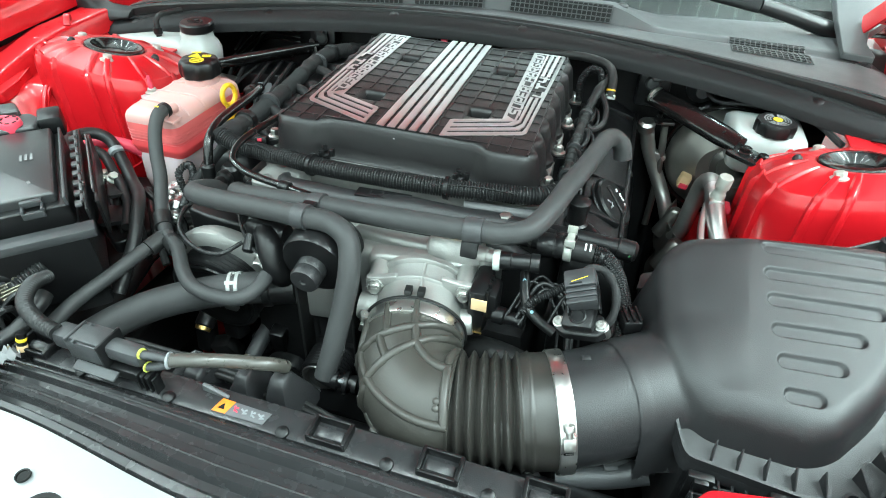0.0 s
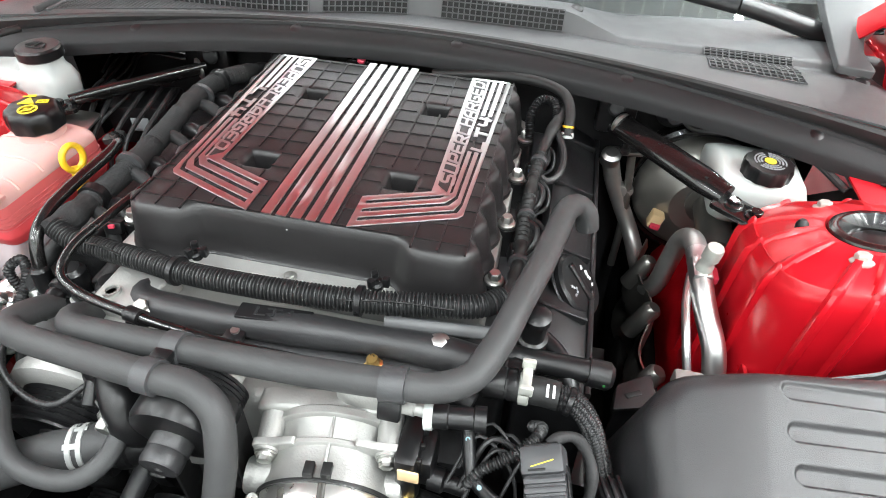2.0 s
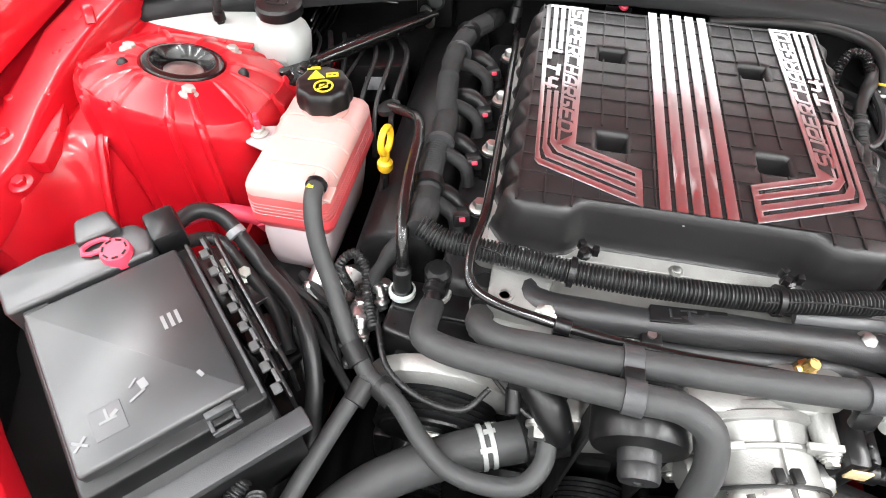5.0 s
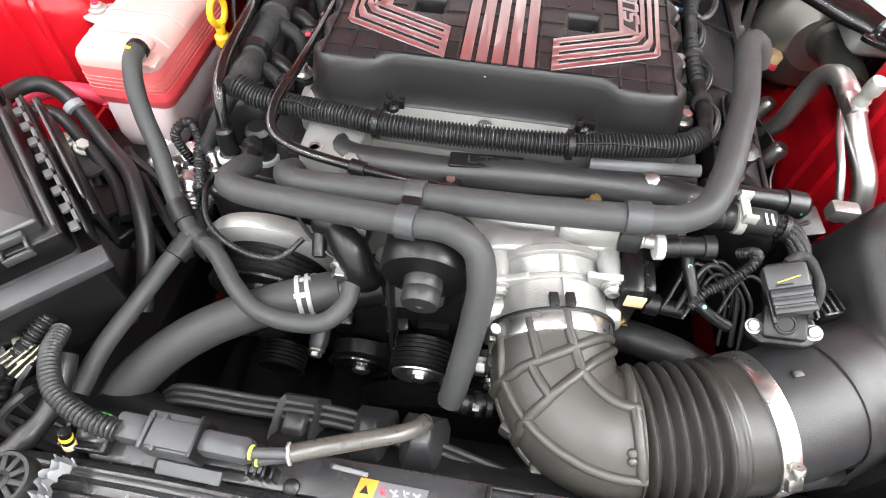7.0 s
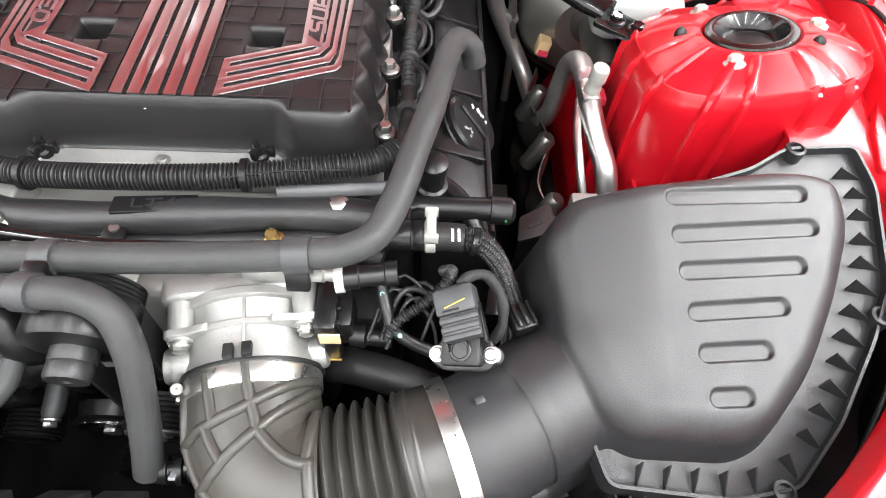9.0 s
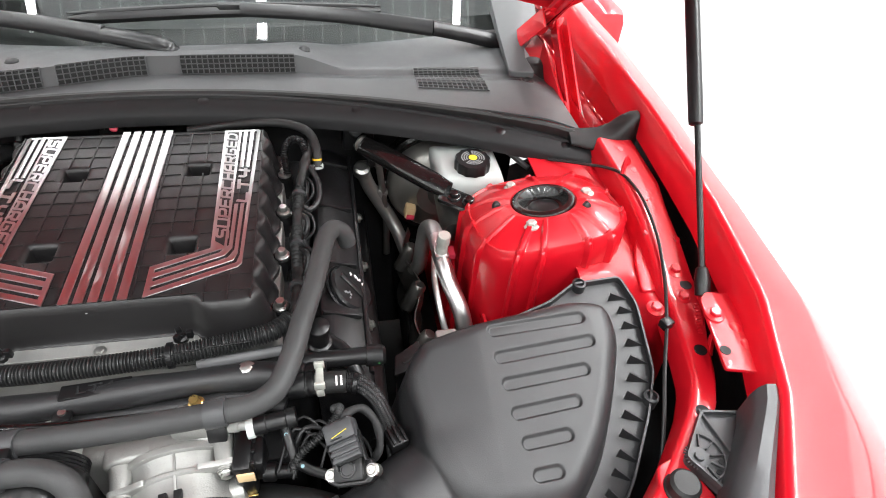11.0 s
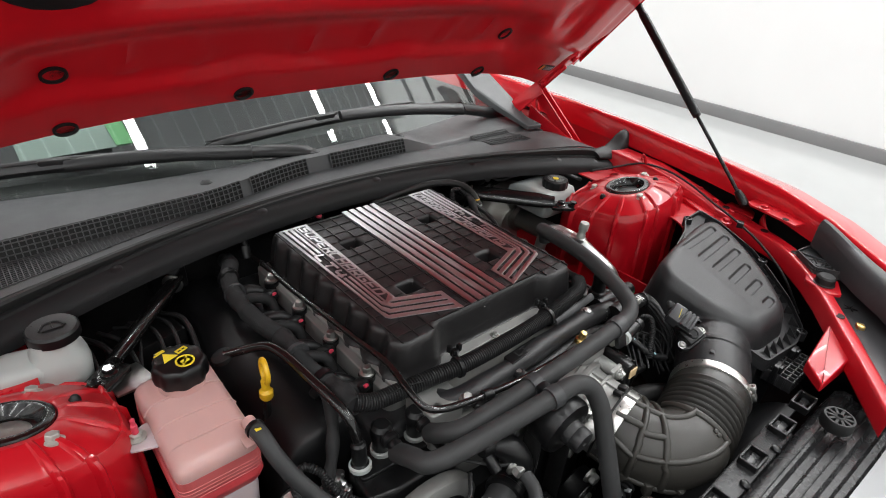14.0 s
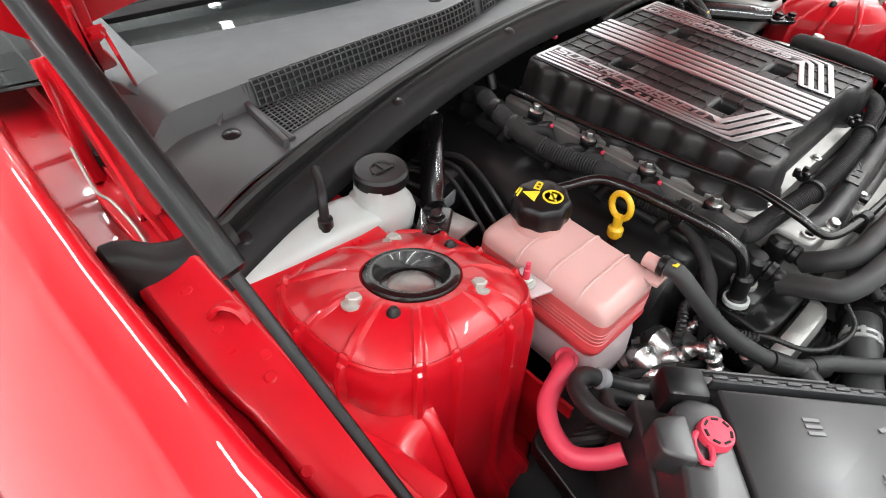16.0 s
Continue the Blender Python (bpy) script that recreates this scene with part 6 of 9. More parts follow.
valve_cover(1)
valve_cover(-1)
cap = thing("oil_filler_cap", (0.287, -0.075, 0.86), "round black oil filler cap with white symbol", "oil cap")
n = V(0.68, -0.08, 0.72).normalized()
add("disc", lathe(V(0.268, -0.072, 0.853), n, [(0.034, 0), (0.034, 0.004), (0.031, 0.007), (0.0, 0.008)], 32), BLACKP, cap)
add("rim", lathe(V(0.268, -0.072, 0.853) - n * 0.004, n, [(0.036, 0), (0.0375, 0.002), (0.036, 0.004), (0.034, 0.003)], 32), VALVEP, cap)
bb = box((0, 0, 0.008), (0.046, 0.010, 0.004), 0.002)
bb.transform(Matrix.Translation((0.268, -0.072, 0.853)) @ frame_of(n) @ pose(0, 0, 0, 0, 0, 70))
add("grip", bb, BLACKP, cap)
rng = random.Random(8)
for k in range(15):
    side = 1 if k < 9 else -1
    dx, dy = side * (0.013 + 0.010 * rng.random()), (rng.random() - 0.5) * (0.026 if side > 0 else 0.012)
    bb = box((dx, dy, 0.0082), (0.0022 + 0.002 * rng.random(), 0.0014 + 0.003 * rng.random(), 0.0008), 0, (0, 0, rng.uniform(-30, 30)))
    bb.transform(Matrix.Translation((0.268, -0.072, 0.853)) @ frame_of(n) @ pose(0, 0, 0, 0, 0, -20))
    add("print_mark", bb, PRINTW if side > 0 else PRINTG, cap)
pcv = thing("pcv_valve", (0.235, -0.17, 0.86), "black plastic valve with elbow beside the hose", "valve")
add("body", lathe((0.229, -0.180, 0.868), (0.02, -0.05, 1), [(0.014, 0), (0.014, 0.02), (0.011, 0.022), (0.011, 0.04), (0.0125, 0.042), (0.0125, 0.05), (0.006, 0.054), (0, 0.054)], 18), BLACKP, pcv)
add("elbow", sweep([(0.24, -0.17, 0.875), (0.255, -0.185, 0.874), (0.265, -0.205, 0.87), (0.27, -0.215, 0.862)], 0.008, 12), BLACKP, pcv)
add("cross_tube", sweep([(0.205, -0.2, 0.88), (0.24, -0.2, 0.879), (0.285, -0.198, 0.876)], 0.0105, 12), BLACKP, pcv)
add("end_cap", lathe((0.28, -0.198, 0.876), (1, 0, -0.1), [(0.0125, 0), (0.0125, 0.018), (0.009, 0.022), (0, 0.022)], 16), BLACKP, pcv)
add("green_dot", lathe((0.294, -0.21, 0.876), (0, -1, 0.4), [(0.0012, 0), (0.0012, 0.0008), (0, 0.0008)], 10), GREEN, pcv)

dip = thing("dipstick", (-0.297, -0.079, 0.87), "yellow plastic dipstick ring handle", "dipstick")
ring = [V(-0.294, -0.075, 0.918) + V(0.002 * math.cos(t), 0.0125 * math.cos(t), 0.0148 * math.sin(t)) for t in steps(0, 2 * math.pi, 24)]
b = bmesh.new()
T = []
for k in range(24):
    c = ring[k]
    o = (c - V(-0.294, -0.075, 0.918)).normalized()
    w = V(0.99, -0.15, 0)
    T.append([b.verts.new(c + o * 0.0036 * math.cos(a) + w * 0.0036 * math.sin(a)) for a in [2 * math.pi * j / 10 for j in range(10)]])
for k in range(24):
    for j in range(10):
        b.faces.new((T[k][j], T[(k + 1) % 24][j], T[(k + 1) % 24][(j + 1) % 10], T[k][(j + 1) % 10]))
add("ring", b, YELLOW, dip)
add("stem", lathe((-0.296, -0.078, 0.878), (0.02, 0.03, 1), [(0.006, 0), (0.0085, 0.004), (0.0085, 0.012), (0.005, 0.015), (0.0055, 0.028), (0, 0.03)], 14), YELLOW, dip)
add("tube", sweep([(-0.296, -0.078, 0.88), (-0.3, -0.082, 0.84), (-0.32, -0.1, 0.74)], 0.005, 10), PAINTB, dip)

# ---- throttle body, intake elbow, air box ----
tb = thing("throttle_body", (0.085, -0.29, 0.75), "cast aluminium throttle body with bolts", "throttle body")
TA = V(0.15, -0.94, -0.12).normalized()
T0 = V(0.0745, -0.2605, 0.815)
TM = Matrix.Translation(T0) @ Matrix((V(0.94, 0.15, 0).normalized(), TA.cross(V(0.94, 0.15, 0).normalized()), TA)).transposed().to_4x4()
add("bore", lathe(T0, TA, [(0.05, 0), (0.0545, 0.002), (0.0545, 0.018), (0.0525, 0.023), (0.0525, 0.058), (0.0535, 0.062), (0.0535, 0.075), (0.051, 0.077), (0.044, 0.078)], 48), CAST, tb)
b = slab(rounded([(-0.064, -0.052), (0.060, -0.052), (0.060, 0.046), (0.044, 0.051), (-0.05, 0.051), (-0.064, 0.046)], 0.012), -0.006, 0.012, 0.004)
b.transform(TM)
add("mount_flange", b, CAST, tb)
for x, z in ((-0.052, -0.044), (-0.049, 0.036), (0.052, -0.044), (0.0495, 0.040)):
    c = TM @ V(x, z, 0.0)
    add("bolt_boss", lathe(c, TA, [(0.0115, -0.004), (0.0108, 0.012), (0.0098, 0.038), (0.0098, 0.044), (0.008, 0.0445)], 20), CAST, tb)
    add("washer", lathe(c + TA * 0.0445, TA, [(0.0088, 0), (0.0088, 0.0016), (0, 0.0016)], 20), STEEL, tb)
    add("bolt", hexbolt(c + TA * 0.046, TA, 0.0056, 0.006, 1.35), STEEL, tb)
add("web", moved(box((0.004, 0.0525, 0.036), (0.0026, 0.006, 0.05), 0.001), TM), CAST, tb)
# flange ring behind and the saddle ring that joins both bolt ears
for h, r, w in ((0.010, 0.0595, 0.008), (0.036, 0.0562, 0.005)):
    add("ring_rib", lathe(T0 + TA * h, TA, [(r - 0.009, -0.001), (r - 0.001, 0), (r, 0.001), (r, w - 0.001), (r - 0.001, w), (r - 0.009, w + 0.001)], 52), CAST, tb)
for x, z in ((-0.049, 0.036), (0.0495, 0.040)):
    sx = 1 if x > 0 else -1
    b = slab(rounded([(x - 0.011 * sx, z - 0.012), (x + 0.011 * sx, z - 0.01), (x + 0.011 * sx, z + 0.01), (x - 0.006 * sx, z + 0.012), (x - 0.026 * sx, z + 0.018), (x - 0.022 * sx, z + 0.004)][::sx], 0.005), 0.036, 0.042, 0.0015)
    b.transform(TM)
    add("bolt_ear", b, CAST, tb)
add("side_outlet", moved(lathe((-0.042, 0.012, 0.055), (-1, 0.1, 0), [(0.016, 0), (0.015, 0.022), (0.0135, 0.024), (0, 0.024)], 24), TM), CAST, tb)
add("side_outlet", moved(lathe((0.04, 0.006, 0.056), (1, 0.1, 0), [(0.016, 0), (0.014, 0.02), (0.0125, 0.022), (0, 0.022)], 24), TM), CAST, tb)
b = slab(rounded([(-0.07, -0.28), (0.1, -0.28), (0.14, -0.255), (0.14, -0.21), (-0.09, -0.2)], 0.012), 0.79, 0.862, 0.012)
box((0.108, -0.252, 0.870), (0.066, 0.036, 0.032), 0.012, (-22, 0, 3), bm=b)
add("neck_casting", b, CAST, tb, "rough cast aluminium intake neck")
b = box((0.147, -0.284, 0.832), (0.02, 0.052, 0.062), 0.006)
box((0.161, -0.287, 0.840), (0.014, 0.034, 0.036), 0.005, bm=b)
for k in range(3):
    box((0.1575, -0.303 + 0.013 * k, 0.852), (0.004, 0.004, 0.022), 0.001, bm=b)
act = add("actuator", b, BLACKP, tb, "black plastic throttle actuator housing")
add("tan_sticker", box((0.1505, -0.3108, 0.848), (0.017, 0.002, 0.015), 0.0005), TAN, act, "tan square sticker")
add("brass_edge", box((0.147, -0.3103, 0.806), (0.018, 0.002, 0.0015), 0.0004), BRASS, act)
add("plug", lathe((0.165, -0.297, 0.828), (1, -0.1, 0), [(0.010, 0), (0.010, 0.012), (0.0075, 0.014), (0.0075, 0.034), (0, 0.034)], 14), BLACKP, act)
b = lathe((0.162, -0.278, 0.888), (1, 0.1, 0.06), [(0.0098, 0.0), (0.0098, 0.012), (0.0088, 0.013), (0.0088, 0.032), (0.0102, 0.033), (0.0102, 0.042), (0, 0.042)], 20)
ps = add("pressure_sensor", b, BLACKP, tb)
add("sensor_boss", lathe((0.138, -0.272, 0.886), (1, -0.1, 0.05), [(0.0078, 0), (0.0078, 0.009), (0.0065, 0.0105), (0.0065, 0.024)], 18), CAST, ps)
add("white_ring", lathe((0.1555, -0.279, 0.8875), (1, 0.1, 0.06), [(0.0085, 0), (0.0112, 0.0005), (0.0112, 0.0072), (0.0085, 0.0077)], 20), WHITE, ps)
rng = random.Random(4)
for k in range(6):
    x0, y0 = 0.175 + rng.random() * 0.05, -0.285 - rng.random() * 0.03
    add("sensor_wire", sweep([(x0, y0, 0.835), (x0 + 0.02, y0 + 0.03, 0.858 + rng.random() * 0.01), (x0 + 0.05, y0 + 0.03 * rng.random(), 0.845), (x0 + 0.06, y0 - 0.01, 0.8)], 0.0013 + 0.0014 * rng.random(), 8), CONDUIT, tb)

elb = thing("intake_hose", (0.14, -0.4, 0.74), "ribbed black rubber intake elbow with bellows and steel clamps", "intake hose")
EP = [V(0.0845, -0.325, 0.806), V(0.089, -0.351, 0.802), V(0.097, -0.377, 0.798), V(0.113, -0.400, 0.796), V(0.136, -0.411, 0.797), V(0.158, -0.409, 0.799)]
add("elbow", sweep(EP, lambda s, f: 0.0525 + 0.003 * f, 40, 0.004), INTAKE, elb, sharp=60)
BP = [V(0.151, -0.4103, 0.7985), V(0.2, -0.400, 0.803), V(0.252, -0.3865, 0.809)]
add("bellows", sweep(BP, lambda s, f: 0.0535 + 0.0042 * math.cos(2 * math.pi * s / 0.0112) * sstep(0.072, 0.066, s) + 0.0022 * sstep(0.066, 0.074, s) + 0.0018 * math.exp(-((s - 0.077) / 0.0014) ** 2), 44, 0.0014), BELLOW, elb, sharp=80)
LE = spline(EP, 0.004)


def on_elbow(f, a, lift=0.0015):
    i = f * (len(LE) - 1)
    i0 = min(int(i), len(LE) - 2)
    p = LE[i0].lerp(LE[i0 + 1], i - i0)
    t = (LE[min(i0 + 2, len(LE) - 1)] - LE[max(i0 - 1, 0)]).normalized()
    up = (V(0, 0, 1) - t * t.z).normalized()
    sd = t.cross(up)
    r = 0.0525 + 0.003 * f + lift
    return p + up * (r * math.cos(a)) + sd * (r * math.sin(a))


RIBS = [
    [(0.02, -0.08), (0.12, -0.1), (0.34, -0.13), (0.45, -0.1)],
    [(0.36, 1.9), (0.35, 1.28), (0.32, 0.56), (0.29, 0.12), (0.24, -0.29), (0.15, -0.98), (0.13, -1.3)],
    [(0.56, 1.9), (0.54, 1.04), (0.51, 0.48), (0.45, -0.1), (0.37, -0.49), (0.26, -0.99), (0.22, -1.3)],
    [(0.45, -0.1), (0.6, -0.13), (0.75, -0.11), (0.91, -0.07), (0.99, -0.03)],
    [(0.54, 1.04), (0.69, 0.95), (0.83, 0.93), (0.98, 0.95)],
    [(0.05, 1.95), (0.3, 1.95), (0.6, 1.95), (0.97, 1.95)],
    [(0.04, 1.15), (0.18, 1.1), (0.34, 1.2)],
    [(0.06, 0.5), (0.2, 0.46), (0.32, 0.43)],
    [(0.33, 0.58), (0.42, 0.54), (0.51, 0.5)],
    [(0.36, 1.15), (0.45, 1.1), (0.53, 1.05)],
    [(0.93, -0.1), (0.95, -0.4), (0.97, -0.9)],
    [(0.94, -0.06), (0.94, 0.4), (0.95, 0.95)]]
for line in RIBS:
    P = spline([V(f, a, 0) for f, a in line], 0.05)
    add("rib", sweep([on_elbow(q.x, q.y, -0.0004) for q in P], 0.0046, 10, 0.004), INTAKE, elb)
for f, a in ((0.9, 0.55), (0.9, 0.66)):
    add("boss_nub", lathe(on_elbow(f, a, -0.001), on_elbow(f, a, 0.01) - on_elbow(f, a, 0), [(0.0038, 0), (0.0034, 0.003), (0.002, 0.0042), (0, 0.0044)], 12), INTAKE, elb)
for k in range(5):
    f = 0.2 + 0.15 * k
    add("lug", box(on_elbow(f, 2.0, 0.002), (0.012, 0.012, 0.02), 0.003, (0, 0, 30 * k)), INTAKE, elb)
for c, ax, r, w, q in ((V(0.0868, -0.3375, 0.8045), V(0.15, -0.94, -0.12), 0.0538, 0.0165, V(0.0345, -0.349, 0.822)), (V(0.2515, -0.3868, 0.809), V(0.94, 0.32, 0.1), 0.057, 0.015, V(0.274, -0.4335, 0.841))):
    ax.normalize()
    k = add("hose_clamp", lathe(c - ax * w / 2, ax, [(r, 0), (r + 0.0012, 0.0003), (r + 0.0016, 0.002), (r + 0.0016, w - 0.002), (r + 0.0012, w - 0.0003), (r, w)], 56), BAND, elb, "bright steel hose clamp band")
    o = (q - c - ax * (q - c).dot(ax)).normalized()
    tg = ax.cross(o)
    add("screw_housing", moved(box((0, 0, 0.001), (w * 0.8, 0.013, 0.006), 0.0015), Matrix.Translation(c + o * (r + 0.002) + tg * 0.006) @ Matrix((ax, tg, o)).transposed().to_4x4()), STEEL, k)
    add("clamp_screw", lathe(c + o * (r + 0.0055) - tg * 0.001, -tg, [(0, 0), (0.003, 0.0), (0.003, 0.006), (0.0052, 0.0065), (0.0052, 0.011), (0.0045, 0.012), (0.0012, 0.012), (0.001, 0.0105), (0, 0.0105)], 16), STEEL, k)
    for j in range(5):
        a = 0.16 + 0.035 * j
        add("band_slot", moved(box((0, 0, 0), (w * 0.5, 0.0008, 0.0006), 0), Matrix.Translation(c + (o * math.cos(a) + tg * math.sin(a)) * (r + 0.0016)) @ Matrix((ax, tg * math.cos(a) - o * math.sin(a), o * math.cos(a) + tg * math.sin(a))).transposed().to_4x4()), INKSHADE, k)
add("clamp_rim", lathe(V(0.0853, -0.3265, 0.8058), V(0.15, -0.94, -0.12), [(0.0535, 0), (0.0575, 0.0006), (0.0578, 0.002), (0.0575, 0.0034), (0.0535, 0.004)], 48), DRUBBER, elb)
for x in (0.079, 0.0925):
    add("alignment_tab", box((x, -0.3295 + 0.16 * (x - 0.0855), 0.8652), (0.0078, 0.012, 0.006), 0.001, (-8, 0, 9)), DRUBBER, elb)

ab = thing("air_filter_box", (0.44, -0.3, 0.7), "black moulded plastic air filter box with recessed slots", "air filter box")


AO = rounded([(0.316, -0.245), (0.336, -0.216), (0.405, -0.204), (0.517, -0.190), (0.562, -0.196), (0.566, -0.235), (0.543, -0.29), (0.513, -0.346), (0.478, -0.386), (0.455, -0.396), (0.376, -0.393), (0.352, -0.375), (0.328, -0.325)], 0.02, 5)
fz = lambda x, y: 0.907 + 0.3 * (y + 0.22) - 0.008 * sstep(-0.36, -0.42, y)
NP = [V(0.252, -0.3865, 0.809), V(0.277, -0.376, 0.814), V(0.31, -0.358, 0.82), V(0.345, -0.338, 0.824), V(0.375, -0.325, 0.822)]
SL = [((0.414, -0.2315), (0.515, -0.2205)), ((0.416, -0.259), (0.520, -0.2465)), ((0.419, -0.285), (0.506, -0.2755)), ((0.423, -0.313), (0.488, -0.3055)), ((0.428, -0.340), (0.471, -0.336)), ((0.433, -0.368), (0.453, -0.367))]
SLOTS = []
for k, ((x0, y0), (x1, y1)) in enumerate(SL):
    SLOTS.append(((x0 + 0.004 - 0.0004 * k, y0 + 0.009 * (1 - k / 5)), (x1 + 0.003 - 0.0004 * k, y1 + 0.003 * (1 - k / 5))))


def seg_dist(X, Y, a, b):
    """Distance of many places from a stretch, and the share along it."""
    dx, dy = b[0] - a[0], b[1] - a[1]
    t = np.clip(((X - a[0]) * dx + (Y - a[1]) * dy) / (dx * dx + dy * dy), 0, 1)
    return np.hypot(X - a[0] - t * dx, Y - a[1] - t * dy), t


def smooth01(a, b, x):
    t = np.clip((x - a) / (b - a), 0, 1)
    return t * t * (3 - 2 * t)


def air_box_shell():
    """The box's top and the root of its neck as one moulded skin with rounded transitions."""
    xs, ys = np.arange(0.284, 0.592, 0.0010), np.arange(-0.424, -0.172, 0.0010)
    X, Y = np.meshgrid(xs, ys, indexing="ij")
    out = [(p.x, p.y) for p in AO]
    d, inside = np.full(X.shape, 9.0), np.zeros(X.shape, bool)
    for a, b in zip(out, out[1:] + out[:1]):
        d = np.minimum(d, seg_dist(X, Y, a, b)[0])
        if a[1] != b[1]:
            cross = (a[1] > Y) != (b[1] > Y)
            inside ^= cross & (X < a[0] + (Y - a[1]) * (b[0] - a[0]) / (b[1] - a[1]))
    sd = np.where(inside, d, -d)
    top = 0.932 + 0.315 * (Y + 0.22) - 0.25 * np.maximum(0, 0.40 - X) ** 1.3 - 0.6 * np.maximum(0, X - 0.53) ** 1.5
    R = 0.021
    q = np.clip(R - sd, 0, R)
    shell = top - (R - np.sqrt(R * R - np.minimum(q, R * 0.97) ** 2)) - 5.0 * np.maximum(0, q - R * 0.97) - 5.0 * np.maximum(0, -sd)
    neck = np.full(X.shape, 0.5)
    for a, b in zip(NP, NP[1:]):
        dd, t = seg_dist(X, Y, a, b)
        r = 0.0562
        zc = a.z + (b.z - a.z) * t
        neck = np.maximum(neck, zc + np.sqrt(np.maximum(r * r - np.minimum(dd, r * 0.985) ** 2, 0)) - 6.0 * np.maximum(0, dd - r * 0.985))
    k = 0.03
    h = np.clip(0.5 + 0.5 * (shell - neck) / k, 0, 1)
    Z = shell * h + neck * (1 - h) + k * h * (1 - h)
    for a, b in SLOTS:
        dd, t = seg_dist(X, Y, a, b)
        Z -= 0.0034 * smooth01(0.0074, 0.0048, dd)
    low = 0.907 + 0.3 * (Y + 0.22) - 0.05
    low = np.where(X < 0.34, np.minimum(low, 0.80), low)
    keep = (Z > low - 0.02) & (X + 0.55 * (Y + 0.36) > 0.296)
    b = bmesh.new()
    vs = {}
    nx, ny = X.shape
    for i in range(nx - 1):
        for j in range(ny - 1):
            if keep[i, j] and keep[i + 1, j] and keep[i + 1, j + 1] and keep[i, j + 1]:
                f = []
                for c in ((i, j), (i + 1, j), (i + 1, j + 1), (i, j + 1)):
                    if c not in vs:
                        vs[c] = b.verts.new((X[c], Y[c], Z[c]))
                    f.append(vs[c])
                b.faces.new(f)
    return b


add("upper_shell", air_box_shell(), PLASTIC, ab, sharp=75)
add("neck", sweep(NP, lambda s, f: 0.0545 + 0.001 * f * f, 40, 0.006), PLASTIC, ab, sharp=60)
for k in range(3):
    add("neck_notch", box((0.2665 + 0.002 * k, -0.366 - 0.022 * k, 0.866 - 0.006 * k * k), (0.008, 0.006, 0.006), 0.001, (0, 0, 20)), PLASTIC, ab)
FO = rounded([(0.50, -0.176), (0.535, -0.156), (0.598, -0.152), (0.609, -0.19), (0.602, -0.27), (0.58, -0.315), (0.54, -0.378), (0.506, -0.418), (0.455, -0.427), (0.362, -0.418), (0.35, -0.39), (0.335, -0.25), (0.35, -0.222)], 0.008, 3)
fl = add("flange", slab(FO, lambda x, y: fz(x, y) - 0.026, lambda x, y: fz(x, y) - 0.012, 0.002), PLASTIC, ab)
add("lower_shell", slab(inset(FO, 0.012), 0.68, lambda x, y: fz(x, y) - 0.024, 0.002), PLASTIC, ab)
add("flange_lip", loft([[(p.x, p.y, fz(p.x, p.y) + dz) for p in inset(FO, d)] for d, dz in ((0.0, -0.013), (0.0, -0.004), (0.0025, -0.004), (0.0025, -0.013))], caps=False), PLASTIC, ab)
GUS = [((0.56, -0.178), (0.6, -0.178)), ((0.568, -0.195), (0.604, -0.195)), ((0.567, -0.213), (0.604, -0.214)), ((0.565, -0.232), (0.602, -0.236)), ((0.56, -0.25), (0.6, -0.257)), ((0.552, -0.268), (0.594, -0.278)), ((0.543, -0.286), (0.585, -0.298)), ((0.534, -0.304), (0.575, -0.318)), ((0.526, -0.322), (0.565, -0.337)), ((0.517, -0.34), (0.555, -0.357)), ((0.508, -0.358), (0.541, -0.372)), ((0.498, -0.374), (0.527, -0.39)), ((0.487, -0.388), (0.507, -0.409)), ((0.467, -0.396), (0.474, -0.419)), ((0.447, -0.398), (0.45, -0.422)), ((0.427, -0.397), (0.427, -0.42)), ((0.407, -0.396), (0.405, -0.418)), ((0.387, -0.394), (0.384, -0.416))]
for (x0, y0), (x1, y1) in GUS:
    d = V(x1 - x0, y1 - y0, 0).normalized()
    w = V(-d.y, d.x, 0) * 0.0007
    x0, y0 = x0 + (x1 - x0) * 0.4, y0 + (y1 - y0) * 0.4
    A, B = V(x0, y0, 0), V(x1, y1, 0)
    za, zb = fz(x0, y0) + 0.002, fz(x1, y1) - 0.011
    la, lb = fz(x0, y0) - 0.014, fz(x1, y1) - 0.014
    rings = [[A - w + V(0, 0, za), A + w + V(0, 0, za), A + w + V(0, 0, la), A - w + V(0, 0, la)], [B - w + V(0, 0, zb), B + w + V(0, 0, zb), B + w + V(0, 0, lb), B - w + V(0, 0, lb)]]
    add("gusset", loft(rings), PLASTIC, fl)
for x, y in ((0.543, -0.158), (0.588, -0.297), (0.492, -0.420)):
    add("screw_boss", lathe((x, y, fz(x, y) - 0.02), (0, 0, 1), [(0.0085, 0), (0.0085, 0.017), (0.006, 0.018), (0.0055, 0.013), (0, 0.013)], 16), PLASTIC, fl)
add("edge_strip", box((0.352, -0.392, 0.772), (0.10, 0.012, 0.003), 0.001, (0, 0, 17)), TOOTH, ab, "pale strip under the neck")
for x in (0.376, 0.44):
    bb = box((x, -0.431, 0.815), (0.022, 0.008, 0.034), 0.002)
    box((x, -0.436, 0.825), (0.012, 0.006, 0.012), 0.001, bm=bb)
    add("shell_clip", bb, BLACKP, ab)
maf = thing("airflow_sensor", (0.255, -0.31, 0.86), "black plastic airflow sensor with wiring plug on the intake neck", "sensor")
MX = V(0.945, -0.14, 0.29).normalized()
MY = (V(-0.2, 0.93, 0.27) - MX * V(-0.2, 0.93, 0.27).dot(MX)).normalized()
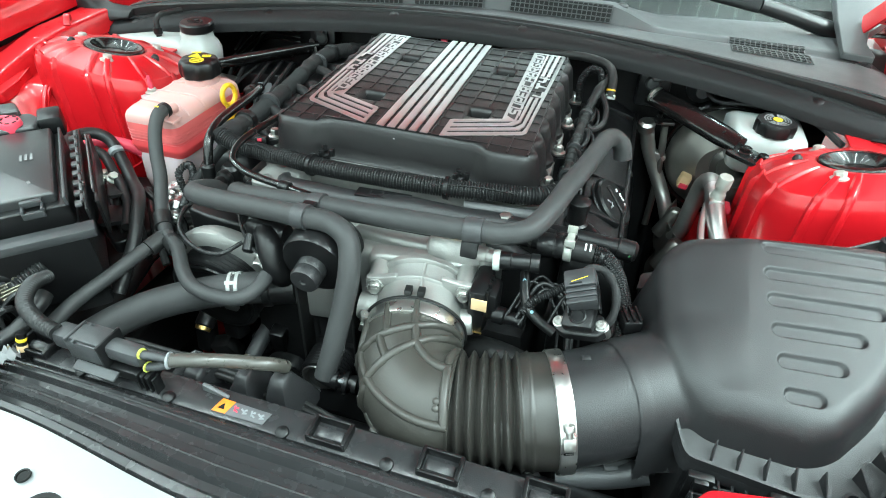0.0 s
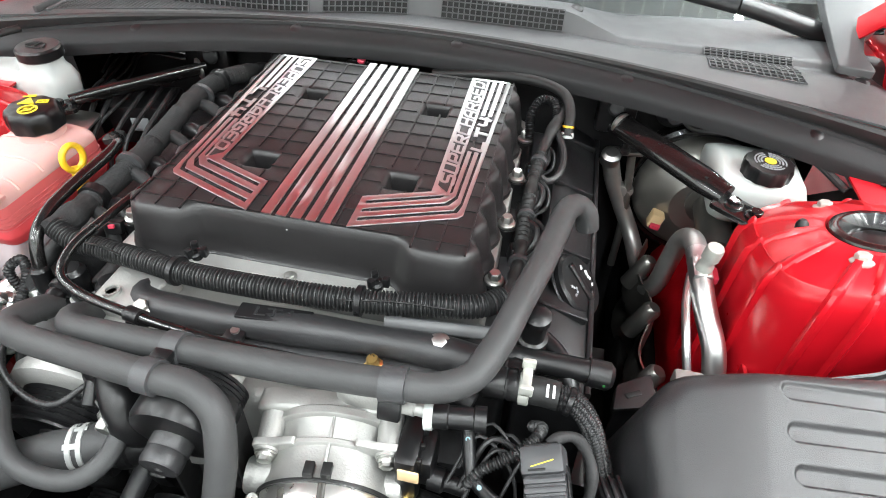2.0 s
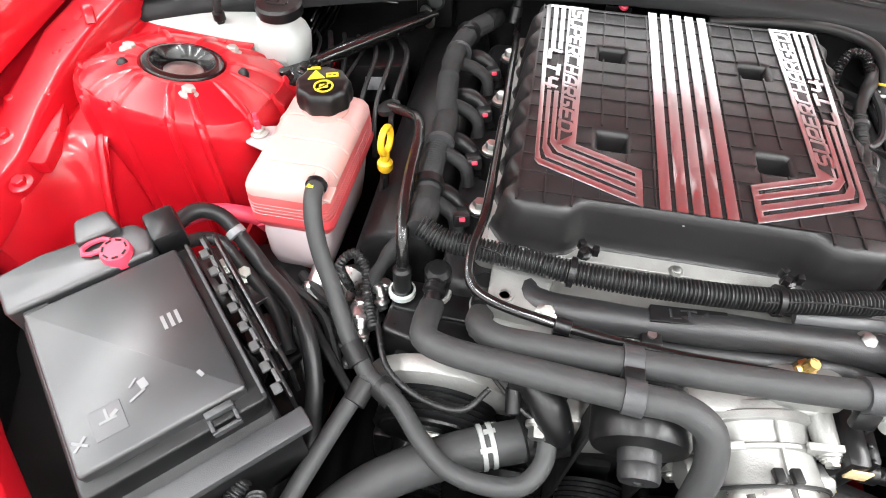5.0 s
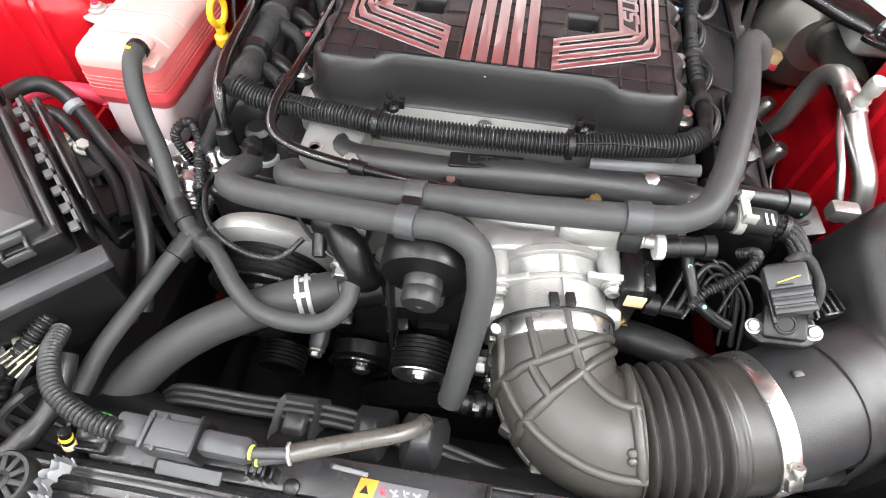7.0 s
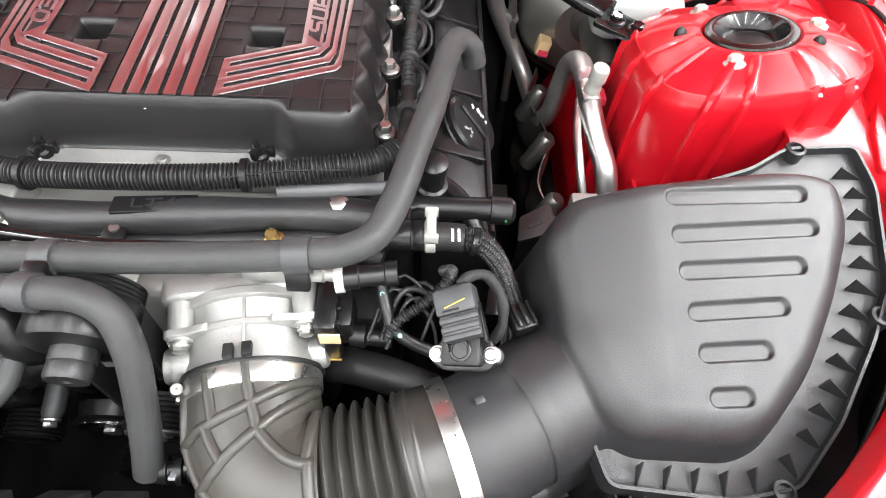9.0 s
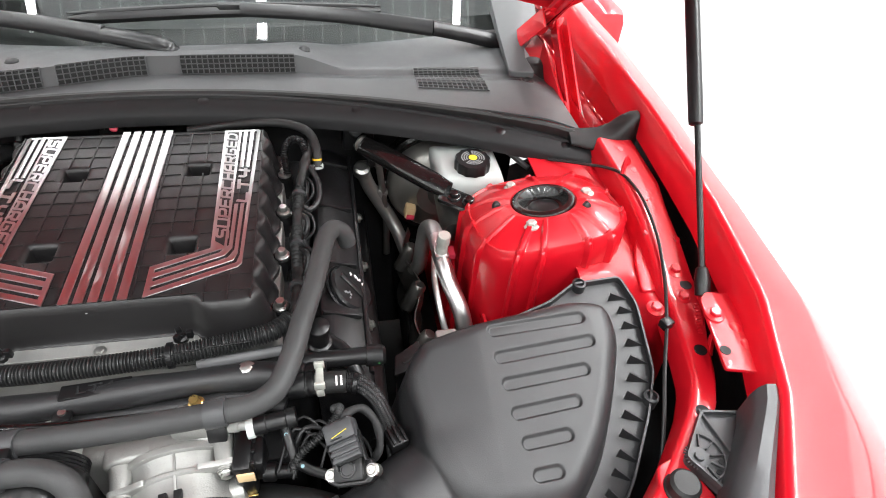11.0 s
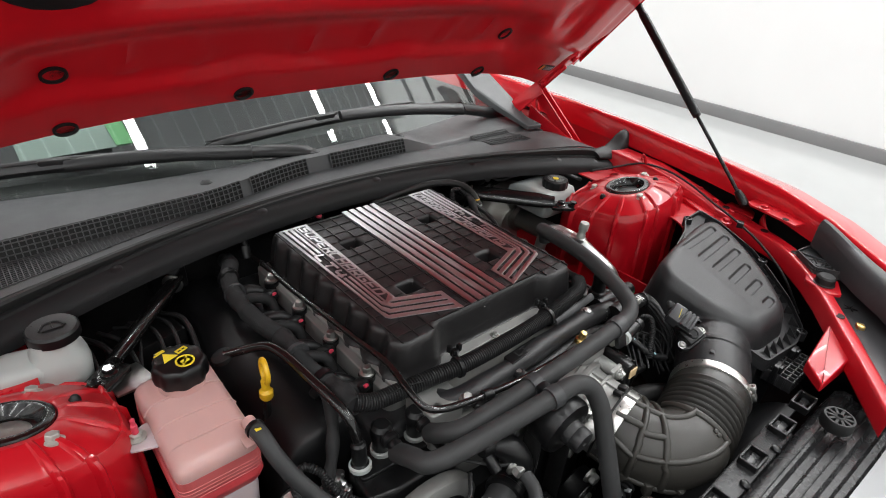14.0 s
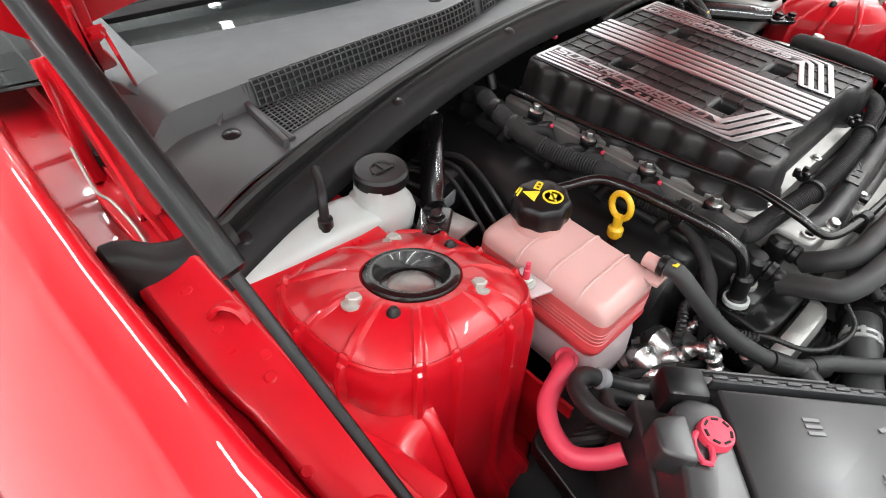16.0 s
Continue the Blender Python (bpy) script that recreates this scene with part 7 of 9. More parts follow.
MM = Matrix.Translation((0.2545, -0.336, 0.880)) @ Matrix((MX, MY, MX.cross(MY))).transposed().to_4x4()
PM = MM @ pose(0.010, -0.005, 0, 0, 0, 15)
b = slab(rounded([(-0.026, -0.006), (-0.016, -0.012), (0.018, -0.012), (0.026, -0.004), (0.02, 0.012), (-0.018, 0.012)], 0.004), -0.012, -0.001, 0.002)
box((0, 0.004, 0.004), (0.030, 0.026, 0.012), 0.003, bm=b)
b.transform(MM)
add("base", b, BLACKP, maf)
add("round_pad", moved(lathe((0, 0.002, 0.009), (0, 0, 1), [(0.0085, 0), (0.0085, 0.0022), (0.0075, 0.003), (0.006, 0.003), (0.0055, 0.0022), (0, 0.0022)], 24), MM), BLACKP, maf)
pg = add("plug", moved(box((-0.001, 0.025, 0.0135), (0.0275, 0.02, 0.018), 0.002), PM), PLUGG, maf, "grey ribbed electrical plug")
add("plug_head", moved(box((-0.0015, 0.0435, 0.0155), (0.0305, 0.02, 0.02), 0.003), PM), PLUGG, pg)
for k in range(3):
    add("rib", moved(box((-0.001, 0.0175 + 0.0062 * k, 0.0225), (0.0285, 0.0042, 0.004), 0.0009), PM), PLUGG, pg)
add("mouth", moved(box((-0.0015, 0.0535, 0.0155), (0.024, 0.003, 0.013), 0.001), PM), INKSHADE, pg)
for x in (-0.0155, 0.0135):
    add("side_clip", moved(box((x, 0.025, 0.012), (0.0022, 0.03, 0.009), 0.0008), PM), BLACKP, pg)
add("slot", moved(box((-0.005, 0.0365, 0.0256), (0.012, 0.0016, 0.0008), 0.0002), PM), INKSHADE, pg)
add("paint_mark", moved(box((-0.001, 0.0405, 0.0257), (0.0165, 0.0007, 0.0006), 0.0002, (0, 0, 12)), PM), YELLOWP, pg)
for x in (-0.0205, 0.0205):
    c = MM @ V(x, 0.0, -0.001)
    add("screw", lathe(c, MX.cross(MY), [(0.0062, 0), (0.0062, 0.0008), (0.0048, 0.001), (0.0048, 0.0032), (0.0038, 0.0044), (0.0017, 0.0044), (0.0014, 0.003), (0, 0.003)], 18), STEEL, maf)
add("screw_sleeve", moved(lathe((0.0205, 0.0, -0.017), (0, 0, 1), [(0.0065, 0), (0.0068, 0.014), (0.0055, 0.0155)], 18), MM), STEEL, maf)
add("plug_lead", sweep([PM @ V(0.003, 0.0545, 0.015), PM @ V(0.010, 0.059, 0.013), V(0.270, -0.283, 0.905), V(0.281, -0.292, 0.896), V(0.285, -0.303, 0.886), V(0.284, -0.312, 0.874), V(0.279, -0.316, 0.862)], lambda s, f: 0.0042 + 0.0004 * math.sin(s * 260), 10, 0.003), TAPE, maf)
b = box((0.303, -0.298, 0.862), (0.02, 0.022, 0.016), 0.003, (0, 0, 20))
for k in range(3):
    box((0.297 + 0.006 * k, -0.299 + 0.002 * k, 0.871), (0.0025, 0.02, 0.004), 0.0006, (0, 0, 20), bm=b)
add("second_plug", b, BLACKP, maf)
mk = thing("marked_tube", (0.2, -0.3, 0.82), "thin black tube with pale blue marks", "tube")
add("tube", sweep([(0.189, -0.262, 0.878), (0.191, -0.276, 0.868), (0.195, -0.291, 0.862), (0.201, -0.304, 0.854), (0.214, -0.311, 0.846), (0.232, -0.316, 0.839)], 0.0052, 14), BLACKP, mk)
for k, p in enumerate(((0.1915, -0.2815, 0.8705), (0.1965, -0.2965, 0.8637), (0.2065, -0.3105, 0.8555))):
    add("mark", lathe(p, (0, -0.45, 0.9), [(0.0019, 0), (0.0019, 0.0005), (0.0013, 0.0006), (0, 0.0004)], 14), mat("pale_blue_print", (0.2, 0.36, 0.42), 0.5), mk)
cz = thing("sensor_conduit", (0.22, -0.29, 0.84), "thin corrugated black sensor conduit", "conduit")
add("conduit", sweep([(0.196, -0.309, 0.85), (0.205, -0.301, 0.862), (0.225, -0.29, 0.872), (0.243, -0.274, 0.88), (0.247, -0.262, 0.876), (0.24, -0.252, 0.86)], ribbed(0.0042, 0.003, 0.0008), 10, 0.0009), CONDUIT, cz)
hose("lower_duct", [(0.12, -0.29, 0.75), (0.16, -0.3, 0.768), (0.205, -0.315, 0.775), (0.25, -0.33, 0.765)], 0.017, "dark rubber duct under the throttle body", DRUBBER, "duct")
vt = hose("drain_pipe", [(0.235, -0.43, 0.76), (0.25, -0.445, 0.757), (0.29, -0.448, 0.75), (0.315, -0.46, 0.72), (0.325, -0.475, 0.68)], 0.011, "bright metal pipe under the intake hose", ALU, "pipe")
add("inner_duct", sweep([(0.26, -0.425, 0.76), (0.31, -0.41, 0.76), (0.345, -0.4, 0.77)], 0.012, 12), GREYP, vt)

# dried wax left along the lid's front edge
wx = thing("wax_residue", (0.0, -0.14, 0.94), "pale dried wax flecks on the lid edge", "residue")
rng = random.Random(3)
bb = bmesh.new()
for k in range(46):
    x, v = rng.gauss(0.004, 0.022), rng.random()
    y = -0.118 - 0.034 * v
    z = 0.9486 - 0.0015 * v - 0.012 * max(0, v - 0.78) / 0.22
    r = 0.0006 + 0.0016 * rng.random() ** 2
    box((x, y, z), (r, r * (1 + 3 * rng.random()), 0.0006), 0, (-10 if v < 0.78 else 45, 0, rng.uniform(-40, 40)), bm=bb)
add("flecks", bb, WAXM, wx)

# ---- coolant tank ----
tank = thing("coolant_tank", (-0.378, -0.072, 0.77), "translucent plastic coolant tank half full of red coolant", "coolant tank")


def tank_ring(z, hx, hy, cx=-0.379, cy=-0.072, r=0.014):
    return [(p.x, p.y, z) for p in rounded([(cx - hx, cy - hy), (cx + hx * 0.92, cy - hy), (cx + hx, cy + hy), (cx - hx * 0.92, cy + hy)], r, 5)]


add("upper_shell", loft([tank_ring(*q) for q in ((0.890, 0.0465, 0.0805), (0.897, 0.046, 0.080), (0.903, 0.0435, 0.0775), (0.9085, 0.038, 0.072), (0.9105, 0.032, 0.066))]), MILK, tank, "pale translucent upper shell", sharp=60)
add("filled_shell", loft([tank_ring(*q) for q in ((0.840, 0.043, 0.077), (0.846, 0.0455, 0.0795), (0.851, 0.047, 0.081), (0.855, 0.048, 0.082), (0.858, 0.0465, 0.0805), (0.866, 0.0465, 0.0805))]), COOLANT, tank, "lower shell filled with red coolant", sharp=60)
add("middle_shell", loft([tank_ring(*q) for q in ((0.866, 0.0466, 0.0806), (0.878, 0.0466, 0.0806), (0.8905, 0.0466, 0.0806))]), PINK, tank, "pink translucent middle shell", sharp=60)
add("sump_shell", loft([tank_ring(*q) for q in ((0.775, 0.03, 0.062, -0.38, -0.086), (0.781, 0.035, 0.068, -0.38, -0.086), (0.80, 0.038, 0.072, -0.38, -0.084), (0.83, 0.04, 0.075, -0.379, -0.078), (0.847, 0.04, 0.074, -0.378, -0.073))]), CLEARP, tank, sharp=60)
for k, z in enumerate((0.8635, 0.8685, 0.8735, 0.8785)):
    add("level_rib", loft([tank_ring(z + dz, 0.0465 + d, 0.0805 + d) for d, dz in ((-0.001, -0.001), (0.0007, 0), (-0.001, 0.001))], caps=False), PINK, tank)
for y in (-0.045, -0.082, -0.118):
    add("top_rib", sweep([(-0.423, y, 0.898), (-0.414, y, 0.9095), (-0.38, y, 0.9115), (-0.344, y, 0.9095), (-0.335, y, 0.898)], 0.0016, 6, 0.006), MILK, tank)
add("neck", lathe((-0.374, -0.028, 0.903), (0, 0, 1), [(0.026, 0), (0.026, 0.024)], 28), MILK, tank)
cap = add("cap", lathe((-0.373, -0.028, 0.919), (0, 0, 1), [(0.025, 0), (0.029, 0.003), (0.030, 0.010), (0.029, 0.021), (0.0268, 0.0255), (0.024, 0.027), (0.0, 0.027)], 72, lobes=9, depth=0.035), BLACKP, tank, "black fluted cap with yellow warning symbols")
T = pose(-0.373, -0.028, 0.9463, 0, 0, 20)
bb = bmesh.new()
for p, q, r in (((0.0, 0.019), (-0.009, 0.004), (0.009, 0.004)),):
    vs3 = [bb.verts.new((x - 0.006, y, z)) for z in (0, 0.0008) for x, y in (p, q, r)]
    bb.faces.new(vs3[:3])
    bb.faces.new(vs3[3:])
    for k in range(3):
        bb.faces.new((vs3[k], vs3[(k + 1) % 3], vs3[3 + (k + 1) % 3], vs3[3 + k]))
add("warning_triangle", moved(bb, T), YELLOWP, cap)
ringp = [(0.0105, 0), (0.0105, 0.0008), (0.0085, 0.0008), (0.0085, 0)]
add("warning_ring", moved(moved(lathe((0, 0, 0), (0, 0, 1), ringp, 28), pose(0.001, -0.010, 0)), T), YELLOWP, cap)
for x, y, w, h, a in ((0.001, -0.010, 0.017, 0.002, 40), (0.001, -0.010, 0.009, 0.006, 0), (0.011, 0.011, 0.011, 0.002, 0), (0.011, 0.006, 0.011, 0.002, 0), (0.0055, 0.0085, 0.002, 0.007, 0), (0.0165, 0.0085, 0.002, 0.007, 0), (0.011, 0.0085, 0.0015, 0.006, 0), (-0.008, 0.022, 0.014, 0.0018, 0), (-0.006, 0.0245, 0.010, 0.0014, 0)):
    add("print_bar", moved(box((x, y, 0.0004), (w, h, 0.0008), 0, (0, 0, a)), T), YELLOWP, cap)
add("port", lathe((-0.342, -0.135, 0.917), (0, -1, 0.05), [(0.0075, 0), (0.0075, 0.022), (0.009, 0.023)], 16), MILK, tank)
add("port_web", box((-0.342, -0.15, 0.906), (0.028, 0.02, 0.004), 0.001), MILK, tank)
add("mount_tab", slab(rounded([(-0.452, -0.083), (-0.42, -0.094), (-0.42, -0.05), (-0.448, -0.06)], 0.008), 0.894, 0.897, 0.001), CLEARP, tank)
add("mount_nut", hexbolt((-0.438, -0.069, 0.898), (0, 0, 1), 0.006, 0.007, 1.7), BOLTM, tank)
add("mount_stud", lathe((-0.438, -0.069, 0.904), (0, 0, 1), [(0.0035, 0), (0.0035, 0.012), (0.0025, 0.013), (0.0025, 0.02), (0, 0.021)], 10), REDP, tank, "red stud tip")

# ---- washer filler ----
wash = thing("washer_reservoir", (-0.5, 0.11, 0.86), "white plastic washer fluid filler with black cap", "washer reservoir")
add("neck", loft([[(p.x, p.y, z) for p in rounded([(-0.474 - a, 0.104 - b), (-0.474 + a, 0.104 - b), (-0.474 + a, 0.104 + b), (-0.474 - a, 0.104 + b)], 0.022, 6)] for z, a, b in ((0.868, 0.026, 0.024), (0.88, 0.031, 0.029), (0.905, 0.033, 0.031), (0.917, 0.030, 0.028), (0.924, 0.025, 0.025), (0.94, 0.024, 0.024))]), WHITE, wash, sharp=60)
ARM = [(-0.46, 0.102, 0.898, 0.030, 0.018), (-0.52, 0.104, 0.902, 0.032, 0.020), (-0.58, 0.104, 0.902, 0.026, 0.016), (-0.63, 0.102, 0.901, 0.019, 0.012), (-0.66, 0.1, 0.90, 0.014, 0.010), (-0.672, 0.1, 0.90, 0.012, 0.007)]
add("filler_arm", loft([[(x, q.x, q.y) for q in rounded([(cy - w, cz - h), (cy + w, cz - h), (cy + w * 0.85, cz + h), (cy - w * 0.85, cz + h)], 0.012, 4)] for x, cy, cz, w, h in ARM]), WHITE, wash, sharp=50)
add("cap", lathe((-0.471, 0.105, 0.936), (0, 0, 1), [(0.026, 0), (0.0285, 0.002), (0.0285, 0.013), (0.026, 0.016), (0, 0.016)], 32), BLACKP, wash, "black washer cap with raised symbol")
bb = sweep([(-0.484, 0.1, 0.9525), (-0.478, 0.112, 0.9525), (-0.464, 0.112, 0.9525), (-0.458, 0.1, 0.9525)], 0.0016, 6)
box((-0.471, 0.098, 0.9525), (0.022, 0.002, 0.002), 0.0004, bm=bb)
box((-0.471, 0.106, 0.9525), (0.002, 0.016, 0.002), 0.0004, bm=bb)
add("symbol", bb, DRUBBER, wash)
wn = hose("washer_line", [(-0.525, 0.14, 0.956), (-0.535, 0.118, 0.956), (-0.543, 0.103, 0.955), (-0.547, 0.097, 0.948), (-0.548, 0.095, 0.93), (-0.549, 0.094, 0.89), (-0.55, 0.09, 0.86)], 0.0048, "black washer fluid line with elbow under the cowl", DRUBBER)
for z in (0.935, 0.915):
    add("collar", lathe((-0.548, 0.0945, z), (0, 0, -1), [(0.006, 0), (0.0075, 0.001), (0.0075, 0.01), (0.006, 0.011)], 14), BLACKP, wn)

# ---- brake booster and fluid reservoir ----
bo = thing("brake_booster", (0.41, 0.22, 0.68), "round grey steel brake booster with black rim", "brake booster")
BA = V(-0.05, -1, 0.06).normalized()
BC = V(0.44, 0.235, 0.79)
add("shell", lathe(BC, BA, [(0.1, -0.03), (0.102, -0.004), (0.102, 0.004), (0.098, 0.008), (0.0945, 0.009), (0.094, 0.004), (0.0905, 0.004), (0.09, 0.014), (0.085, 0.02), (0.081, 0.03), (0.069, 0.041), (0.043, 0.047), (0.04, 0.05), (0, 0.05)], 64), DOME, bo)
add("outer_rim", lathe(BC, BA, [(0.1, -0.02), (0.1045, -0.019), (0.1055, 0.0), (0.104, 0.007), (0.0985, 0.0105), (0.094, 0.0095), (0.0935, 0.006)], 72), PAINTB, bo, "black painted rim")
for d, r in ((0.0055, 0.0915),):
    add("rim_ring", lathe(BC + BA * d, BA, [(r, -0.003), (r + 0.003, -0.002), (r + 0.003, 0.002), (r, 0.003)], 56), PAINTB, bo)
add("master_cylinder", lathe(BC + BA * 0.047 + V(0.01, 0, 0.012), BA, [(0.032, 0), (0.032, 0.01), (0.022, 0.014), (0.022, 0.1), (0.018, 0.12), (0, 0.122)], 20), BOOST, bo)
bb = box(BC + BA * 0.044 + V(-0.052, -0.006, -0.028), (0.018, 0.02, 0.024), 0.003, (0, 12, 0))
add("plug_socket", lathe(BC + BA * 0.028 + V(-0.05, 0, -0.026), BA, [(0.014, 0), (0.014, 0.008), (0.011, 0.012), (0.009, 0.016)], 20), BLACKP, bo)
pg = add("vacuum_plug", bb, TAN, bo, "small white and red vacuum sensor plug")
add("plug_stripe", box(BC + BA * 0.056 + V(-0.052, -0.006, -0.034), (0.014, 0.005, 0.008), 0.001, (0, 12, 0)), REDP, pg)
br = thing("brake_fluid_reservoir", (0.465, 0.12, 0.85), "white plastic brake fluid reservoir with fluted black cap", "brake reservoir")
rings = []
for z, x0, x1, y0, y1 in ((0.842, 0.43, 0.505, 0.097, 0.19), (0.85, 0.42, 0.512, 0.092, 0.2), (0.872, 0.416, 0.518, 0.087, 0.205), (0.888, 0.415, 0.519, 0.087, 0.2), (0.901, 0.418, 0.514, 0.09, 0.18), (0.905, 0.426, 0.506, 0.096, 0.165)):
    rings.append([(p.x, p.y, z) for p in rounded([(x0, y0), (x1, y0), (x1, y1), (x0, y1)], 0.012, 5)])
add("body", loft(rings), WHITE, br, sharp=60)
cap = add("cap", lathe((0.469, 0.113, 0.902), (0, 0, 1), [(0.022, 0), (0.027, 0.003), (0.0275, 0.016), (0.026, 0.02), (0.0, 0.021)], 60, lobes=12, depth=0.03), BLACKP, br, "black fluted cap with yellow centre")
add("cap_dot", lathe((0.469, 0.113, 0.923), (0, 0, 1), [(0.0065, 0), (0.0065, 0.0008), (0, 0.0008)], 18), YELLOWP, cap)
for r in (0.01, 0.0135, 0.017):
    bb = bmesh.new()
    for k in range(22):
        if k % 7 == 6:
            continue
        a = 2 * math.pi * k / 22
        box((0.469 + r * math.cos(a), 0.113 + r * math.sin(a), 0.9232), (0.0016, r * 0.24, 0.0008), 0, (0, 0, math.degrees(a)), bm=bb)
    add("print_ring", bb, PRINTG, cap)
for s in (1, -1):
    st = thing("strut_brace", (s * 0.38, 0.12, 0.87), "black painted tubular strut brace", "brace", "strut braces")
    A, B = V(s * 0.302, 0.212, 0.895), V(s * 0.425, 0.075, 0.893)
    add("bar", sweep([A, A.lerp(B, 0.4), A.lerp(B, 0.8), B], lambda q, f: 0.0168 - 0.003 * sstep(0.8, 1, f), 20, flat=0.55), PAINTB, st)
    add("bar_hole", lathe(A.lerp(B, 0.42) + V(0, 0, 0.0088), (0, 0, 1), [(0.003, 0), (0.003, 0.0008), (0, 0.0008)], 12), INKSHADE, st)
    add("bar_ring", lathe(A.lerp(B, 0.03), B - A, [(0.0135, 0), (0.0155, 0.001), (0.0155, 0.004), (0.0135, 0.005)], 22), STEEL, st)
    add("end_plate", slab(rounded([(s * 0.405, 0.062), (s * 0.428, 0.09), (s * 0.475, 0.05), (s * 0.458, 0.02)], 0.008), 0.884, 0.890, 0.001), PAINTB, st)
    for x, y in ((0.432, 0.062), (0.452, 0.046)):
        add("plate_bolt", hexbolt((s * x, y, 0.89), (0, 0, 1), 0.007, 0.009, 1.5), PAINTB, st)
    add("rear_eye", lathe((s * 0.3, 0.232, 0.905), (0, -1, 0.3), [(0.012, 0), (0.012, 0.004), (0.009, 0.006), (0.005, 0.0055), (0, 0.0055)], 22), GREYP, st)
    add("rear_bracket", box((s * 0.303, 0.252, 0.9), (0.052, 0.03, 0.075), 0.004, (-8, 0, 0)), BLACKP, st)
    add("rear_nut", hexbolt((s * 0.304, 0.238, 0.915), (0, -1, 0.3), 0.008, 0.01), GREYP, st)
bt2 = thing("firewall_grommet", (0.383, 0.25, 0.88), "grey rubber firewall grommet with cable", "grommet")
add("boot", lathe((0.378, 0.262, 0.9), (0, -1, 0.1), [(0.024, 0), (0.024, 0.012), (0.016, 0.02), (0.01, 0.026), (0.01, 0.036), (0, 0.036)], 22), GREYP, bt2)
add("cable", sweep([(0.385, 0.23, 0.905), (0.4, 0.215, 0.898), (0.45, 0.2, 0.905), (0.52, 0.15, 0.915), (0.56, 0.11, 0.9)], 0.0045, 8), CONDUIT, bt2)
latch = thing("fuel_line_bracket", (-0.03, 0.215, 0.93), "small bracket with red fittings behind the lid", "bracket")
for x in (-0.06, 0.09):
    add("plate", box((x, 0.222, 0.93), (0.035, 0.02, 0.012), 0.003), PAINTB, latch)
    add("red_fitting", lathe((x + 0.005, 0.212, 0.936), (0.3, -0.4, 1), [(0.006, 0), (0.006, 0.004), (0.003, 0.006), (0, 0.006)], 12), REDP, latch)
    add("white_nut", lathe((x + 0.005, 0.212, 0.942), (0.3, -0.4, 1), [(0.003, 0), (0.003, 0.003), (0, 0.003)], 8), STEEL, latch)
lines = thing("brake_lines", (-0.4, 0.24, 0.86), "bundle of thin black brake lines on the firewall", "brake lines")
for k in range(5):
    add("line", sweep([(-0.36, 0.262 - 0.002 * k, 0.915 - 0.008 * k), (-0.42 - 0.004 * k, 0.25, 0.925 - 0.011 * k), (-0.455, 0.235, 0.905 - 0.013 * k), (-0.475, 0.2 - 0.008 * k, 0.87 - 0.01 * k)], 0.0022, 8), PAINTB, lines)
mod = thing("control_module", (-0.4, 0.15, 0.8), "dark control module and wiring behind the tank", "module")
add("case", box((-0.37, 0.15, 0.84), (0.09, 0.07, 0.06), 0.006, (0, 0, 12)), BLACKP, mod)
add("bracket", box((-0.415, 0.06, 0.872), (0.05, 0.05, 0.004), 0.001, (0, 8, 12)), STEEL, mod)
add("tag", box((-0.36, 0.113, 0.845), (0.025, 0.002, 0.02), 0.0005, (0, 0, 12)), PRINTG, mod)
rng = random.Random(11)
for k in range(7):
    x = -0.34 - 0.02 * k
    add("wire", sweep([(x, 0.18, 0.87), (x + 0.02, 0.12 + 0.03 * rng.random(), 0.88), (x + 0.03 * rng.random(), 0.06, 0.85), (x + 0.02, 0.02, 0.8)], 0.0018 + 0.002 * rng.random(), 8), CONDUIT, mod)

# ---- air conditioning lines ----
ac = thing("air_conditioning_line", (0.39, 0.0, 0.72), "grey metal air conditioning line with service port", "refrigerant line")
add("suction_pipe", sweep([(0.305, 0.208, 0.842), (0.318, 0.215, 0.80), (0.335, 0.215, 0.765), (0.362, 0.195, 0.72), (0.375, 0.155, 0.70), (0.382, 0.1, 0.705), (0.387, 0.075, 0.74), (0.39, 0.068, 0.79), (0.393, 0.06, 0.832), (0.398, 0.04, 0.85), (0.4, 0.01, 0.852)], 0.0122, 16), DULLALU, ac, "dull grey pipe")
add("silver_pipe", sweep([(0.4, 0.012, 0.852), (0.4, -0.02, 0.85), (0.406, -0.055, 0.835), (0.418, -0.09, 0.812), (0.425, -0.11, 0.78)], 0.012, 16), ALU, ac, "bright aluminium pipe")
add("thin_pipe", sweep([(0.392, -0.015, 0.845), (0.387, -0.05, 0.835), (0.388, -0.09, 0.82), (0.398, -0.125, 0.78)], 0.0045, 10), ALU, ac)
add("crimp", lathe((0.4, 0.018, 0.852), (0, -1, -0.03), [(0.0095, 0), (0.0125, 0.002), (0.0125, 0.02), (0.011, 0.022)], 18), ALU, ac)
add("service_port", lathe((0.4, -0.02, 0.855), (0.05, -0.1, 1), [(0.009, 0), (0.009, 0.012), (0.0075, 0.014), (0.0075, 0.022), (0.0095, 0.023), (0.0095, 0.037), (0.0085, 0.039), (0, 0.039)], 12), BOLTM, ac)
add("joint_block", box((0.4, -0.02, 0.85), (0.022, 0.026, 0.022), 0.005), ALU, ac)
add("red_clip", box((0.415, 0.0, 0.835), (0.02, 0.02, 0.01), 0.002), REDP, ac)
add("lower_block", box((0.392, -0.128, 0.8), (0.03, 0.018, 0.02), 0.004), CAST, ac)
add("rear_fitting", lathe((0.305, 0.205, 0.845), (0, -0.3, 1), [(0.014, -0.01), (0.014, 0.004), (0.009, 0.008), (0, 0.008)], 14), STEEL, ac)
